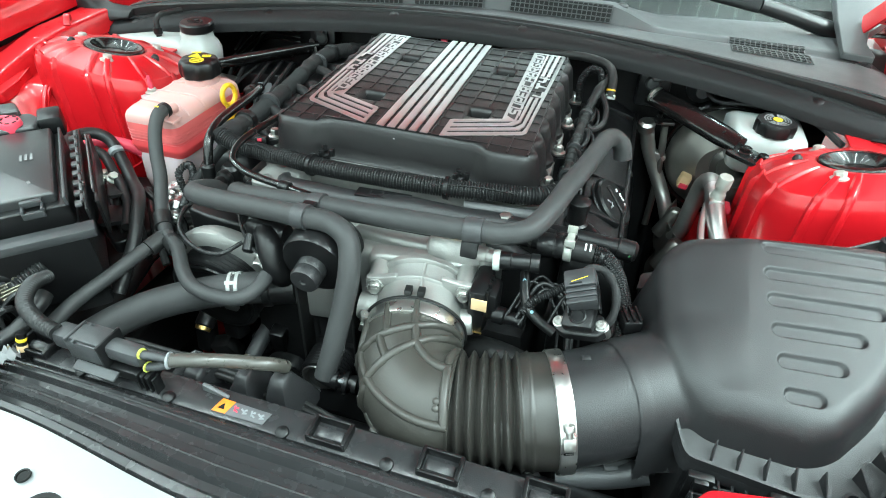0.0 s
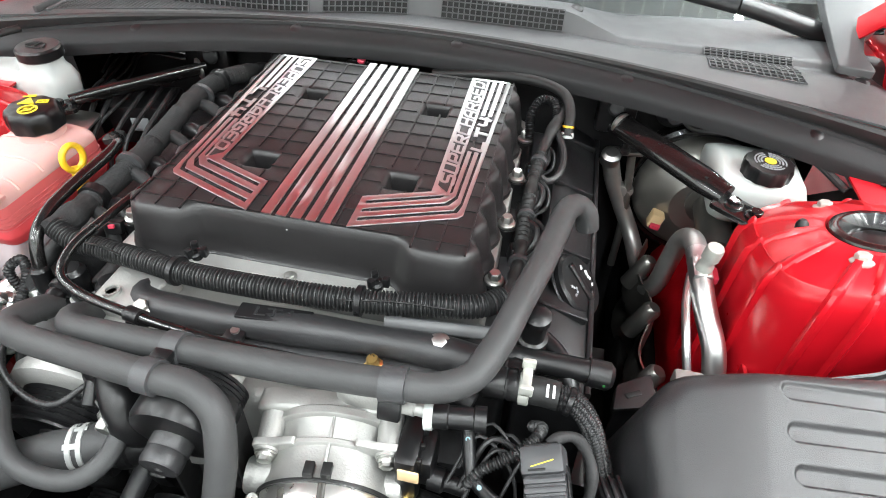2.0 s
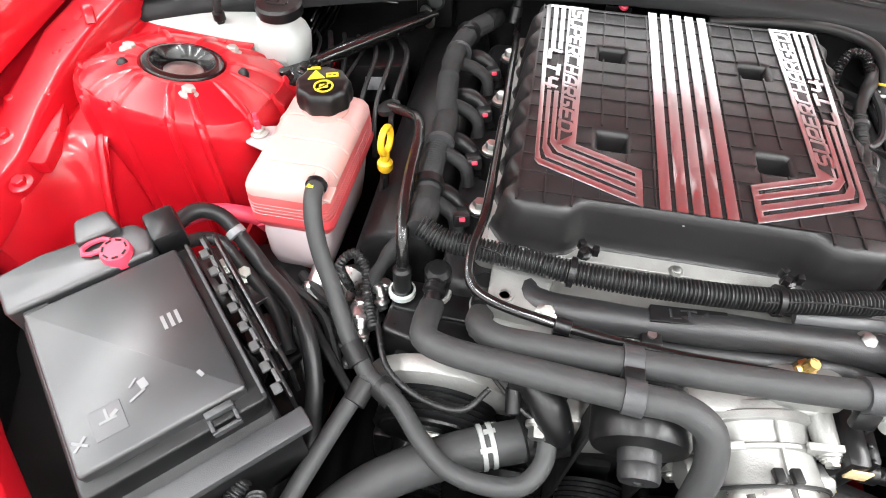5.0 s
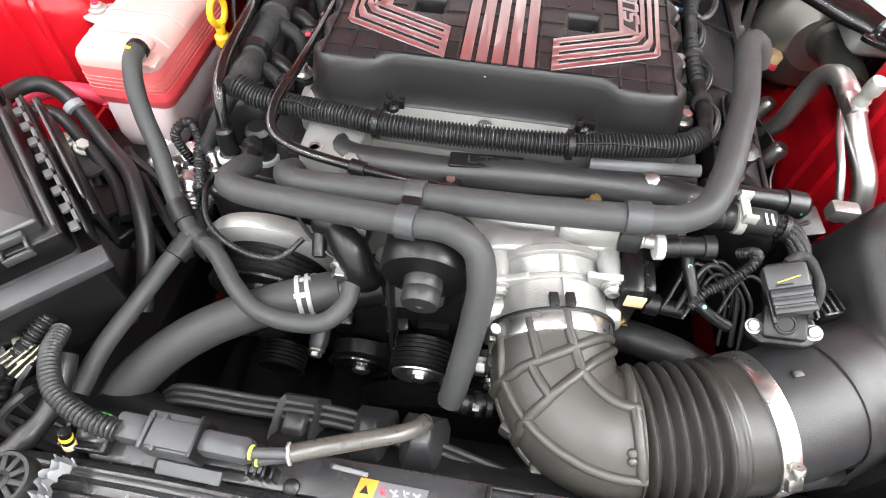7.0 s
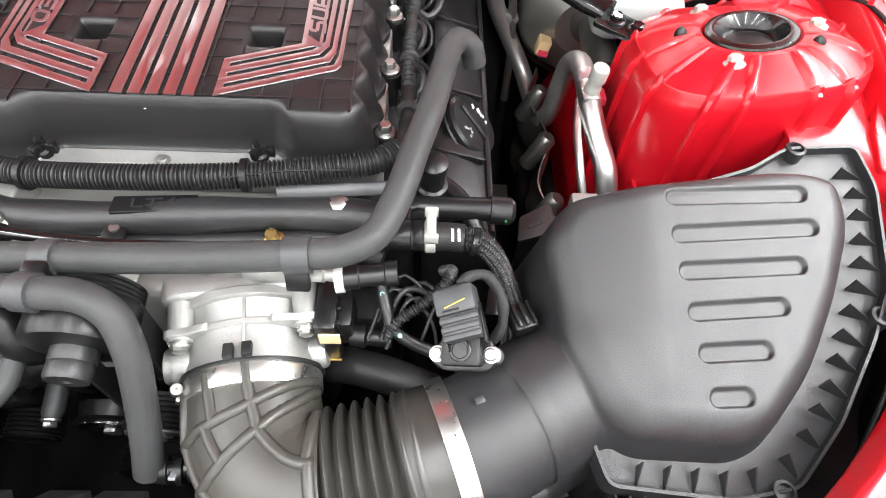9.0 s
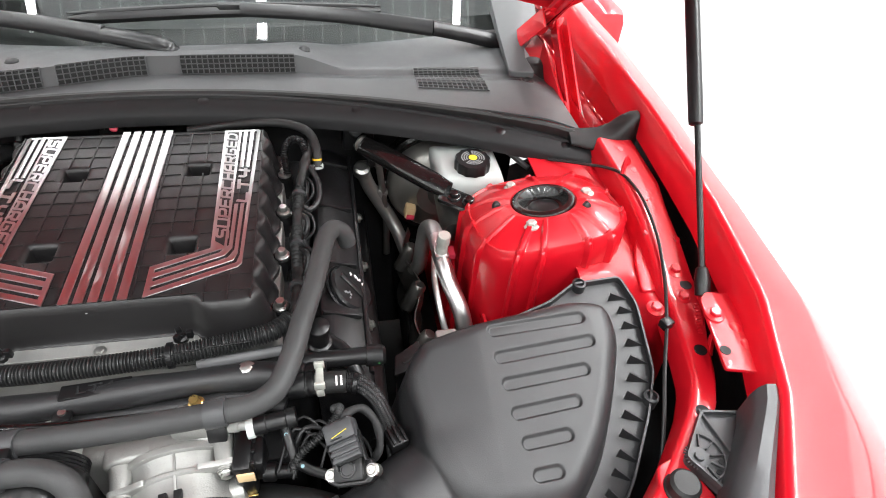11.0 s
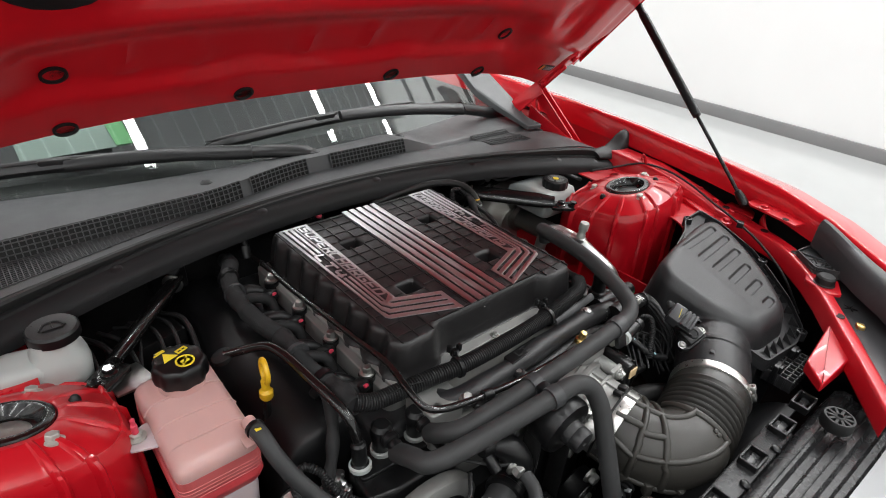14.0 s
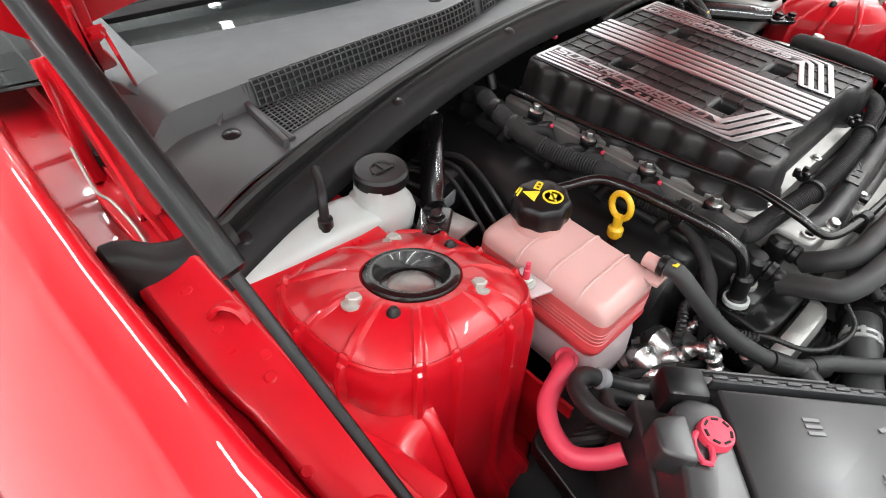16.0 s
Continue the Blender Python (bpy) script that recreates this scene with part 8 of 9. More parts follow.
add("second_pipe", sweep([(0.335, 0.222, 0.84), (0.34, 0.215, 0.80), (0.345, 0.205, 0.74), (0.345, 0.19, 0.66)], 0.006, 10), BOOST, ac)
add("pipe_bracket", slab(rounded([(0.292, 0.205), (0.298, 0.222), (0.345, 0.228), (0.35, 0.212)], 0.005), 0.846, 0.851, 0.001), BOOST, ac, "flat steel pipe bracket")
add("bracket_stud", lathe((0.322, 0.212, 0.851), (0, -0.2, 1), [(0.008, 0), (0.008, 0.006), (0.004, 0.008), (0.004, 0.016), (0, 0.016)], 16), BLACKP, ac)
add("pipe_joint", box((0.332, 0.216, 0.785), (0.034, 0.018, 0.022), 0.005, (0, 20, 0)), DULLALU, ac)
ex = thing("spark_leads", (0.36, 0.0, 0.68), "spark plug leads and heat shields beside the valve cover", "spark leads")
for k, y in enumerate((-0.17, -0.08, 0.02, 0.11)):
    add("heat_boot", lathe((0.36, y, 0.70), (0.4, 0, 1), [(0.012, 0), (0.012, 0.05), (0.008, 0.055), (0, 0.055)], 12), BOOST, ex)
add("exhaust_shield", grid(lambda y, z: (0.372 + 0.01 * math.sin(y * 40) + 0.006 * math.sin(z * 90), y, z), steps(-0.22, 0.18, 24), steps(0.6, 0.73, 8), thick=-0.002), BOOST, ex, "crinkled metal heat shield")

# ---- pulleys and belt drive ----
dr = thing("supercharger_pulley", (-0.031, -0.31, 0.84), "black ribbed supercharger drive pulley with hub cap", "pulley")
PA = V(0, -1, -0.12).normalized()
PC = V(-0.029, -0.282, 0.876)
prof = [(0.028, 0)] + [q for k in range(4) for q in ((0.0375, 0.002 + 0.0036 * k), (0.036, 0.0038 + 0.0036 * k))] + [(0.0385, 0.018), (0.0388, 0.046), (0.0365, 0.0505), (0.022, 0.0525), (0, 0.0525)]
add("pulley", lathe(PC, PA, prof, 52), BLACKP, dr)
add("hub_cap", lathe(PC + PA * 0.0525, PA, [(0.0165, 0), (0.0165, 0.009), (0.0158, 0.010), (0.0162, 0.011), (0.0162, 0.020), (0.0148, 0.023), (0.004, 0.0235), (0.0025, 0.0222), (0, 0.0222)], 36), PLASTIC, dr)
add("snout", lathe((-0.032, -0.235, 0.85), PA, [(0.03, 0), (0.03, 0.04), (0.024, 0.048)], 32), CAST, dr)


def pulley(name, c, r, w, ribs, m, hub, label):
    p = thing(name, c, label, "pulley", "belt pulleys")
    pr = [(r * 0.6, 0)]
    for k in range(ribs):
        pr += [(r, w * (k + 0.2) / ribs), (r * 0.94, w * (k + 0.8) / ribs)]
    pr += [(r * 1.02, w), (r * 0.95, w * 1.05), (r * 0.85, w * 0.98)]
    add("sheave", lathe(c, PA, pr + [(0, w * 0.98)], 40), m, p)
    if hub:
        add("hub", lathe(Vector(c) + PA * w * 1.0, PA, [(r * 0.9, 0), (r * 0.88, 0.003), (r * 0.8, 0.003), (r * 0.68, -0.001), (r * 0.42, 0.0), (r * 0.38, 0.004), (0, 0.004)], 32), hub, p)
        add("hub_bolt", hexbolt(Vector(c) + PA * w, PA, r * 0.24, 0.008, 1.4), STEEL, p)
    return p


pulley("idler_pulley", (-0.032, -0.306, 0.69), 0.035, 0.034, 7, BLACKP, ALU, "black ribbed idler pulley with bright hub")
pulley("tensioner_pulley", (-0.108, -0.29, 0.628), 0.040, 0.026, 1, BLACKP, PAINTB, "smooth black tensioner pulley")
pulley("alternator_pulley", (-0.215, -0.29, 0.59), 0.030, 0.03, 6, BLACKP, None, "dark ribbed alternator pulley")
pulley("crank_pulley", (0.0, -0.325, 0.565), 0.108, 0.03, 5, BLACKP, None, "large black crank pulley")
pulley("water_pump_pulley", (-0.198, -0.277, 0.757), 0.06, 0.03, 5, BLACKP, BLACKP, "large smooth black water pump pulley")
pulley("steering_pulley", (0.045, -0.31, 0.70), 0.032, 0.03, 1, BLACKP, PAINTB, "smooth black pulley beside the intake elbow")
be = thing("drive_belt", (-0.03, -0.32, 0.68), "black rubber serpentine drive belt", "belt")
for x0, z0, x1, z1 in ((-0.0635, 0.875, -0.0675, 0.69), (0.0065, 0.875, 0.003, 0.69), (-0.0655, 0.70, -0.075, 0.60)):
    d = math.degrees(math.atan2(z1 - z0, x1 - x0))
    add("span", box(((x0 + x1) / 2, -0.308, (z0 + z1) / 2), (math.hypot(x1 - x0, z1 - z0), 0.026, 0.004), 0.001, (0, -d, 0)), DRUBBER, be)
fe = thing("engine", (-0.05, -0.25, 0.45), "cast engine front with brackets and bolts", "engine")
bb = box((0.0, -0.02, 0.6), (0.4, 0.44, 0.28), 0.02)
add("block", bb, DARK, fe)
add("timing_cover", box((-0.02, -0.255, 0.68), (0.3, 0.05, 0.2), 0.02), DARK, fe)
add("pump_arch", lathe((-0.196, -0.252, 0.757), PA, [(0.05, 0), (0.078, 0.002), (0.082, 0.010), (0.080, 0.02), (0.072, 0.026), (0.05, 0.026)], 48), CAST, fe, "dull cast aluminium pump housing")
add("pump_bracket", box((-0.05, -0.285, 0.79), (0.07, 0.03, 0.08), 0.01, (0, 0, 8)), CAST, fe, "stained cast aluminium bracket")
add("outlet_elbow", sweep([(-0.085, -0.3, 0.81), (-0.09, -0.315, 0.835), (-0.1, -0.305, 0.86), (-0.12, -0.28, 0.865)], 0.016, 14), BLACKP, fe)
for x, y, z in ((-0.105, -0.315, 0.845), (0.029, -0.345, 0.757)):
    add("bracket_bolt", hexbolt((x, y, z), PA, 0.0075, 0.014, 1.5), STEEL, fe)
add("bracket_post", lathe((-0.157, -0.27, 0.672), (0, -1, -0.25), [(0.012, -0.03), (0.011, 0.045), (0.009, 0.05), (0, 0.05)], 18), GREYP, fe, "dark cast post with a bolt")
add("post_bolt", hexbolt((-0.157, -0.319, 0.66), (0, -1, -0.25), 0.0065, 0.009, 1.5), STEEL, fe)
# dark castings low on the engine's front
rng = random.Random(77)
for k in range(10):
    x, z = -0.27 + 0.033 * k + 0.012 * rng.random(), 0.60 + 0.10 * rng.random()
    add("cast_rib", box((x, -0.28, z), (0.02 + 0.02 * rng.random(), 0.024, 0.025 + 0.03 * rng.random()), 0.005, (rng.uniform(-15, 15), rng.uniform(-20, 20), rng.uniform(-10, 10))), (BLACKP, DARK)[k % 2], fe)
sn = thing("knock_sensor", (-0.231, -0.31, 0.68), "small black sensor with a brown tip", "sensor")
add("body", lathe((-0.231, -0.29, 0.70), (0, -0.8, -0.5), [(0, 0), (0.013, 0.001), (0.013, 0.022), (0.011, 0.024)], 18), BLACKP, sn)
add("tip", lathe((-0.231, -0.3095, 0.688), (0, -0.8, -0.5), [(0.011, 0), (0.0105, 0.006), (0, 0.007)], 18), BRASS, sn)
cb = thing("intercooler_fill_box", (-0.195, -0.245, 0.78), "black plastic box under the hose connectors", "plastic box")
add("body", slab(rounded([(-0.262, -0.248), (-0.225, -0.256), (-0.15, -0.258), (-0.13, -0.25), (-0.135, -0.195), (-0.255, -0.19)], 0.008), 0.775, 0.838, 0.005), BLACKP, cb)
add("lid", slab(rounded([(-0.255, -0.225), (-0.14, -0.23), (-0.145, -0.195), (-0.25, -0.19)], 0.006), 0.836, 0.843, 0.002), BLACKP, cb)
add("lead", sweep([(-0.275, -0.215, 0.82), (-0.262, -0.25, 0.838), (-0.245, -0.285, 0.835), (-0.21, -0.305, 0.828), (-0.17, -0.31, 0.832), (-0.15, -0.29, 0.84)], ribbed(0.0028, 0.004, 0.0002), 10, 0.0012), CONDUIT, cb)
add("latch", box((-0.24, -0.256, 0.806), (0.012, 0.008, 0.012), 0.002), BLACKP, cb)
sol = thing("purge_solenoid", (-0.1, -0.27, 0.85), "black cylindrical solenoid under the hoses", "solenoid")
add("body", lathe((-0.135, -0.285, 0.868), (1, -0.1, 0), [(0.012, 0), (0.014, 0.003), (0.014, 0.03), (0.011, 0.034), (0.011, 0.05), (0, 0.052)], 18), BLACKP, sol)
for x in (-0.13, -0.11, -0.095):
    add("stub", lathe((x, -0.295, 0.86), (0.1, -0.8, -0.6), [(0.007, 0), (0.007, 0.02), (0.005, 0.022), (0, 0.022)], 12), BLACKP, sol)
add("wire", sweep([(-0.17, -0.262, 0.86), (-0.14, -0.295, 0.855), (-0.11, -0.315, 0.85), (-0.08, -0.32, 0.85)], 0.002, 8), CONDUIT, sol)

# ---- foil sleeves beside the tank ----
fo = thing("foil_heat_sleeve", (-0.325, -0.18, 0.72), "crinkled silver foil heat sleeves", "heat sleeve")
for dx, r in ((0.006, 0.017), (-0.026, 0.015)):
    add("sleeve", sweep([(-0.318 + dx, -0.16, 0.775), (-0.32 + dx, -0.172, 0.797), (-0.326 + dx, -0.192, 0.79), (-0.332 + dx, -0.206, 0.73)], lambda s, f: r + 0.0015 * math.sin(s * 300) + 0.001 * math.sin(s * 770), 16, 0.003), FOIL, fo)
add("sleeve_tie", lathe((-0.326, -0.19, 0.765), (0.1, 0.4, 1), [(0.0175, 0), (0.019, 0.001), (0.019, 0.004), (0.0175, 0.005)], 18), BLACKP, fo)
add("braided_line", sweep([(-0.268, -0.195, 0.84), (-0.278, -0.208, 0.80), (-0.295, -0.225, 0.765), (-0.31, -0.24, 0.73)], ribbed(0.006, 0.005, 0.001), 10, 0.0015), FOIL, fo)
for P, r in (([(-0.318, -0.2, 0.80), (-0.317, -0.208, 0.825), (-0.312, -0.222, 0.826), (-0.305, -0.235, 0.80)], 0.007), ([(-0.292, -0.212, 0.80), (-0.289, -0.222, 0.828), (-0.284, -0.24, 0.832), (-0.28, -0.256, 0.815)], 0.008), ([(-0.284, -0.188, 0.81), (-0.279, -0.197, 0.835), (-0.272, -0.205, 0.835), (-0.268, -0.215, 0.82)], 0.006)):
    add("sleeve", sweep(P, lambda s, f: r + 0.0014 * math.sin(s * 410) + 0.001 * math.sin(s * 930), 14, 0.002), FOIL, fo)
add("ribbed_line", sweep([(-0.31, -0.188, 0.80), (-0.318, -0.186, 0.845), (-0.304, -0.178, 0.856), (-0.29, -0.19, 0.85), (-0.283, -0.215, 0.838), (-0.268, -0.248, 0.836)], ribbed(0.0048, 0.004, 0.0007), 10, 0.0012), CONDUIT, fo)
add("white_clip", box((-0.28, -0.19, 0.79), (0.01, 0.02, 0.014), 0.002), WHITE, fo)
add("tank_bolt", hexbolt((-0.29, -0.165, 0.78), (0, -0.4, 1), 0.008, 0.01), BOLTM, fo)

# ---- fuse box ----
fb = thing("fuse_box", (-0.443, -0.34, 0.74), "grey and black plastic fuse box with printed lid", "fuse box")
FL = pose(-0.4285, -0.353, 0.916, 5, 0, 45)


def fpart(name, b, m, label="", parent=None):
    return add(name, moved(b, FL), m, parent or fb, label)


fpart("base", slab(rounded([(-0.07, -0.096), (0.078, -0.096), (0.078, 0.125), (-0.07, 0.125)], 0.008), -0.16, -0.036, 0.004), PLASTIC)
fpart("skirt", slab(rounded([(-0.06, -0.084), (0.076, -0.084), (0.076, 0.079), (-0.06, 0.079)], 0.006), -0.04, -0.008, 0.002), BLACKP)
fl2 = fpart("lid", slab(rounded([(-0.055, -0.073), (0.066, -0.073), (0.066, 0.075), (-0.055, 0.075)], 0.004), -0.012, 0.004, 0.003), BOXLID, "matte grey lid with faint printed symbols")
fpart("print_field", slab(rounded([(-0.036, -0.056), (-0.014, -0.056), (-0.014, -0.032), (-0.036, -0.032)], 0.001), 0.0041, 0.0046, 0.0002), LIDFIELD, "faint printed field", fl2)
for x, y, w, h, g in ((-0.046, -0.051, 0.012, 0.002, 40), (-0.046, -0.051, 0.012, 0.002, -40), (-0.025, -0.044, 0.012, 0.002, 0), (-0.025, -0.039, 0.002, 0.009, 0), (-0.02, -0.041, 0.006, 0.003, 30), (-0.002, -0.037, 0.013, 0.0018, 20), (0.004, -0.03, 0.006, 0.008, 10), (-0.002, -0.026, 0.008, 0.0015, 40), (0.042, -0.045, 0.003, 0.006, 20)):
    fpart("print_bar", box((x, y, 0.0049), (w, h, 0.0006), 0, (0, 0, g)), DIMPRINT, "", fl2)
for k in range(3):
    fpart("print_bar", box((0.034 + 0.0055 * k, 0.01, 0.0047), (0.0028, 0.013, 0.0006), 0), DIMPRINT, "", fl2)
bb = box((0.042, -0.0765, -0.002), (0.022, 0.006, 0.008), 0.0015)
for x in (0.0325, 0.0515):
    box((x, -0.083, -0.006), (0.003, 0.012, 0.008), 0.0008, bm=bb)
box((0.042, -0.0885, -0.01), (0.022, 0.003, 0.008), 0.0008, bm=bb)
fpart("front_latch", bb, GREYP)
fpart("rear_latch", box((-0.045, 0.074, -0.002), (0.02, 0.008, 0.01), 0.002), BLACKP)
# pale castellated strip beyond the groove on the side of the engine
fpart("groove_wall", box((0.0745, -0.004, -0.004), (0.003, 0.158, 0.012), 0.001), GREYP)
for k in range(8):
    y = -0.078 + 0.021 * k
    bb = box((0.0845, y, -0.014), (0.0075, 0.009, 0.004), 0.001)
    box((0.0885, y + 0.0095, -0.014), (0.0035, 0.0125, 0.005), 0.0008, bm=bb)
    fpart("rail_tooth", bb, TOOTH)
fpart("rail_strip", box((0.0915, 0.0, -0.03), (0.003, 0.18, 0.032), 0.001), BLACKP)
fpart("outer_rail", box((0.099, 0.02, -0.022), (0.0022, 0.13, 0.006), 0.0006), TOOTH)
fpart("outer_wall", box((0.101, 0.015, -0.05), (0.004, 0.16, 0.05), 0.001), BLACKP)
bb = box((0.0, -0.105, -0.032), (0.19, 0.019, 0.012), 0.002)
fpart("front_bar", bb, GREYP, "grey bar along the box base")
fpart("bar_hole", box((-0.075, -0.105, -0.0258), (0.009, 0.011, 0.0012), 0.0003), INKSHADE)
fpart("bar_apron", box((0.0, -0.11, -0.08), (0.17, 0.006, 0.085), 0.002), BLACKP)
fpart("terminal_cover", slab(rounded([(-0.066, 0.079), (0.05, 0.079), (0.056, 0.1), (0.045, 0.118), (-0.03, 0.125), (-0.066, 0.12)], 0.006), -0.05, 0.006, 0.004), BOXLID, "grey terminal cover beside the lid")
fpart("cover_tab", slab(rounded([(-0.002, 0.112), (0.036, 0.112), (0.03, 0.138), (0.004, 0.138)], 0.006), -0.01, 0.014, 0.003), BOXLID)
fpart("corner_block", box((0.066, 0.102, -0.004), (0.028, 0.034, 0.03), 0.005), BLACKP)
cap = fpart("positive_cap", lathe((0.024, 0.092, 0.0), (0, 0, 1), [(0.0135, 0), (0.0128, 0.010), (0.0118, 0.0125), (0, 0.013)], 28), REDP, "round red positive terminal cap")
for k in range(7):
    a = 2 * math.pi * k / 7
    fpart("cap_slot", box((0.024 + 0.0092 * math.cos(a), 0.092 + 0.0092 * math.sin(a), 0.0131), (0.0016, 0.005, 0.0008), 0, (0, 0, math.degrees(a))), INKSHADE, "", cap)
fpart("cap_loop", sweep([(0.024 + 0.012 * math.cos(t) - 0.012, 0.092 + 0.006 * math.sin(t) + 0.013, 0.009) for t in steps(0.2, 5.6, 10)], 0.0022, 8), REDP, "", cap)
pc = hose("positive_cable", [(-0.42, -0.118, 0.80), (-0.432, -0.13, 0.828), (-0.46, -0.14, 0.842), (-0.49, -0.15, 0.843), (-0.508, -0.168, 0.842), (-0.516, -0.195, 0.843), (-0.505, -0.215, 0.85), (-0.49, -0.228, 0.86)], 0.0092, "thick red battery cable", REDP, "cable")
add("cable_sleeve", lathe((-0.425, -0.122, 0.81), (-0.2, -0.3, 0.9), [(0.0105, 0), (0.012, 0.001), (0.012, 0.02), (0.0105, 0.021)], 14), REDP, pc)
bc = hose("battery_cable", [(-0.478, -0.222, 0.875), (-0.485, -0.19, 0.872), (-0.475, -0.165, 0.868), (-0.455, -0.16, 0.86), (-0.425, -0.175, 0.835), (-0.398, -0.195, 0.82), (-0.36, -0.225, 0.825), (-0.333, -0.258, 0.825), (-0.315, -0.3, 0.80), (-0.31, -0.35, 0.76)], 0.0085, "thick black cable beside the fuse box", CONDUIT, "cable")
add("second_cable", sweep([(-0.468, -0.232, 0.872), (-0.468, -0.2, 0.862), (-0.45, -0.185, 0.85), (-0.42, -0.2, 0.828), (-0.38, -0.23, 0.81), (-0.35, -0.27, 0.80)], 0.007, 12), CONDUIT, bc)
add("cable_tag", lathe((-0.44, -0.168, 0.85), (0.7, -0.4, -0.5), [(0.0085, 0), (0.0105, 0.001), (0.0105, 0.008), (0.0085, 0.009)], 14), PRINTG, bc)
ct = thing("cable_tray", (-0.43, -0.19, 0.74), "black plastic tray with bolted bracket beside the fuse box", "cable tray")
add("tray", slab(rounded([(-0.52, -0.24), (-0.5, -0.15), (-0.42, -0.128), (-0.35, -0.17), (-0.33, -0.24), (-0.36, -0.29), (-0.44, -0.24)], 0.01), 0.765, 0.783, 0.003), BLACKP, ct)
add("bracket", slab(rounded([(-0.462, -0.205), (-0.442, -0.182), (-0.41, -0.186), (-0.384, -0.222), (-0.4, -0.24), (-0.43, -0.21)], 0.005), 0.815, 0.82, 0.001), BLACKP, ct)
add("bracket_leg", box((-0.425, -0.2, 0.80), (0.03, 0.006, 0.045), 0.002, (0, 0, -40)), BLACKP, ct)
add("bracket_bolt", hexbolt((-0.444, -0.196, 0.82), (0, 0, 1), 0.0065, 0.008, 1.6), BOLTM, ct)
add("bracket_hole", lathe((-0.415, -0.204, 0.8195), (0, 0, 1), [(0.006, 0), (0.006, 0.0012), (0, 0.0012)], 14), INKSHADE, ct)
rng = random.Random(41)
for k in range(9):
    x, y = -0.48 + 0.015 * k, -0.165 - 0.02 * rng.random()
    add("tray_line", sweep([(x, y, 0.785), (x + 0.03, y - 0.03, 0.798 + 0.01 * rng.random()), (x + 0.07, y - 0.05 - 0.03 * rng.random(), 0.79), (x + 0.1, y - 0.1, 0.76)], 0.003 + 0.003 * rng.random(), 8), (CONDUIT, TAPE, DRUBBER)[k % 3], ct)
brk = thing("cable_bracket", (-0.38, -0.2, 0.8), "black bracket holding a cable", "bracket")
add("plate", slab(rounded([(-0.41, -0.245), (-0.365, -0.225), (-0.35, -0.26), (-0.385, -0.285)], 0.008), 0.80, 0.806, 0.001), BLACKP, brk)
add("bolt", hexbolt((-0.418, -0.205, 0.825), (0.3, -0.2, 1), 0.006, 0.009), BOLTM, brk)

# ---- wiring at the front corner ----
cw = thing("corner_wiring", (-0.36, -0.47, 0.76), "tangle of taped wires and plugs ahead of the fuse box", "wiring harness", "wiring harnesses")
add("corrugated_run", sweep([(-0.318, -0.415, 0.84), (-0.306, -0.44, 0.853), (-0.284, -0.468, 0.858), (-0.25, -0.484, 0.857), (-0.225, -0.488, 0.855)], ribbed(0.0072, 0.004, 0.001), 14, 0.001), CONDUIT, cw)
add("taped_run", sweep([(-0.345, -0.41, 0.82), (-0.37, -0.44, 0.845), (-0.368, -0.475, 0.845), (-0.385, -0.5, 0.835), (-0.41, -0.505, 0.82)], lambda s, f: 0.0088 + 0.001 * math.sin(s * 190), 12, 0.003), CONDUIT, cw)
add("lower_run", sweep([(-0.45, -0.49, 0.815), (-0.42, -0.515, 0.815), (-0.37, -0.525, 0.812), (-0.325, -0.51, 0.815), (-0.305, -0.47, 0.82), (-0.31, -0.43, 0.83)], lambda s, f: 0.009 + 0.0008 * math.sin(s * 210), 12, 0.003), CONDUIT, cw)
add("short_run", sweep([(-0.33, -0.405, 0.845), (-0.34, -0.43, 0.838), (-0.355, -0.455, 0.82), (-0.36, -0.48, 0.80)], ribbed(0.0068, 0.004, 0.001), 12, 0.00115), CONDUIT, cw)
pb = add("black_plug", box((-0.407, -0.48, 0.824), (0.056, 0.03, 0.026), 0.004, (0, 0, -14)), BLACKP, cw, "black rectangular plug with red latch")
for k in range(3):
    add("plug_rib", box((-0.425 + 0.013 * k, -0.4755 - 0.0032 * k, 0.8378), (0.003, 0.024, 0.003), 0.0006, (0, 0, -14)), BLACKP, pb)
add("red_latch", box((-0.436, -0.474, 0.838), (0.014, 0.011, 0.005), 0.001, (0, 0, -14)), REDP, pb)
for k in range(4):
    add("plug_wire", sweep([(-0.378, -0.484 - 0.004 * k, 0.828), (-0.368, -0.489 - 0.003 * k, 0.832 - 0.003 * k), (-0.362, -0.497, 0.822), (-0.36, -0.51, 0.81)], 0.0013, 6), (TAN, PRINTW, CONDUIT, YELLOW)[k], pb)
add("far_boot", sweep([(-0.352, -0.455, 0.84), (-0.347, -0.47, 0.842), (-0.345, -0.49, 0.832), (-0.36, -0.505, 0.822)], lambda s, f: 0.009 - 0.001 * f, 12, 0.004), CONDUIT, cw)
for k in range(5):
    add("foil_fin", box((-0.352 + 0.006 * k, -0.44 - 0.001 * k, 0.836), (0.0022, 0.03, 0.006), 0.0005, (6, 10, -35 + 3 * k)), DULLFOIL, cw, "dull metal fin")
add("hook", sweep([(-0.435, -0.46, 0.835), (-0.455, -0.475, 0.84), (-0.462, -0.49, 0.832), (-0.445, -0.497, 0.82)], 0.005, 10), DULLFOIL, cw, "bent bright metal hook")
add("hook_paint", lathe((-0.459, -0.48, 0.837), (-0.5, -0.8, -0.2), [(0.0055, 0), (0.0063, 0.001), (0.0063, 0.006), (0.0055, 0.007)], 12), YELLOWP, cw)
rng = random.Random(5)
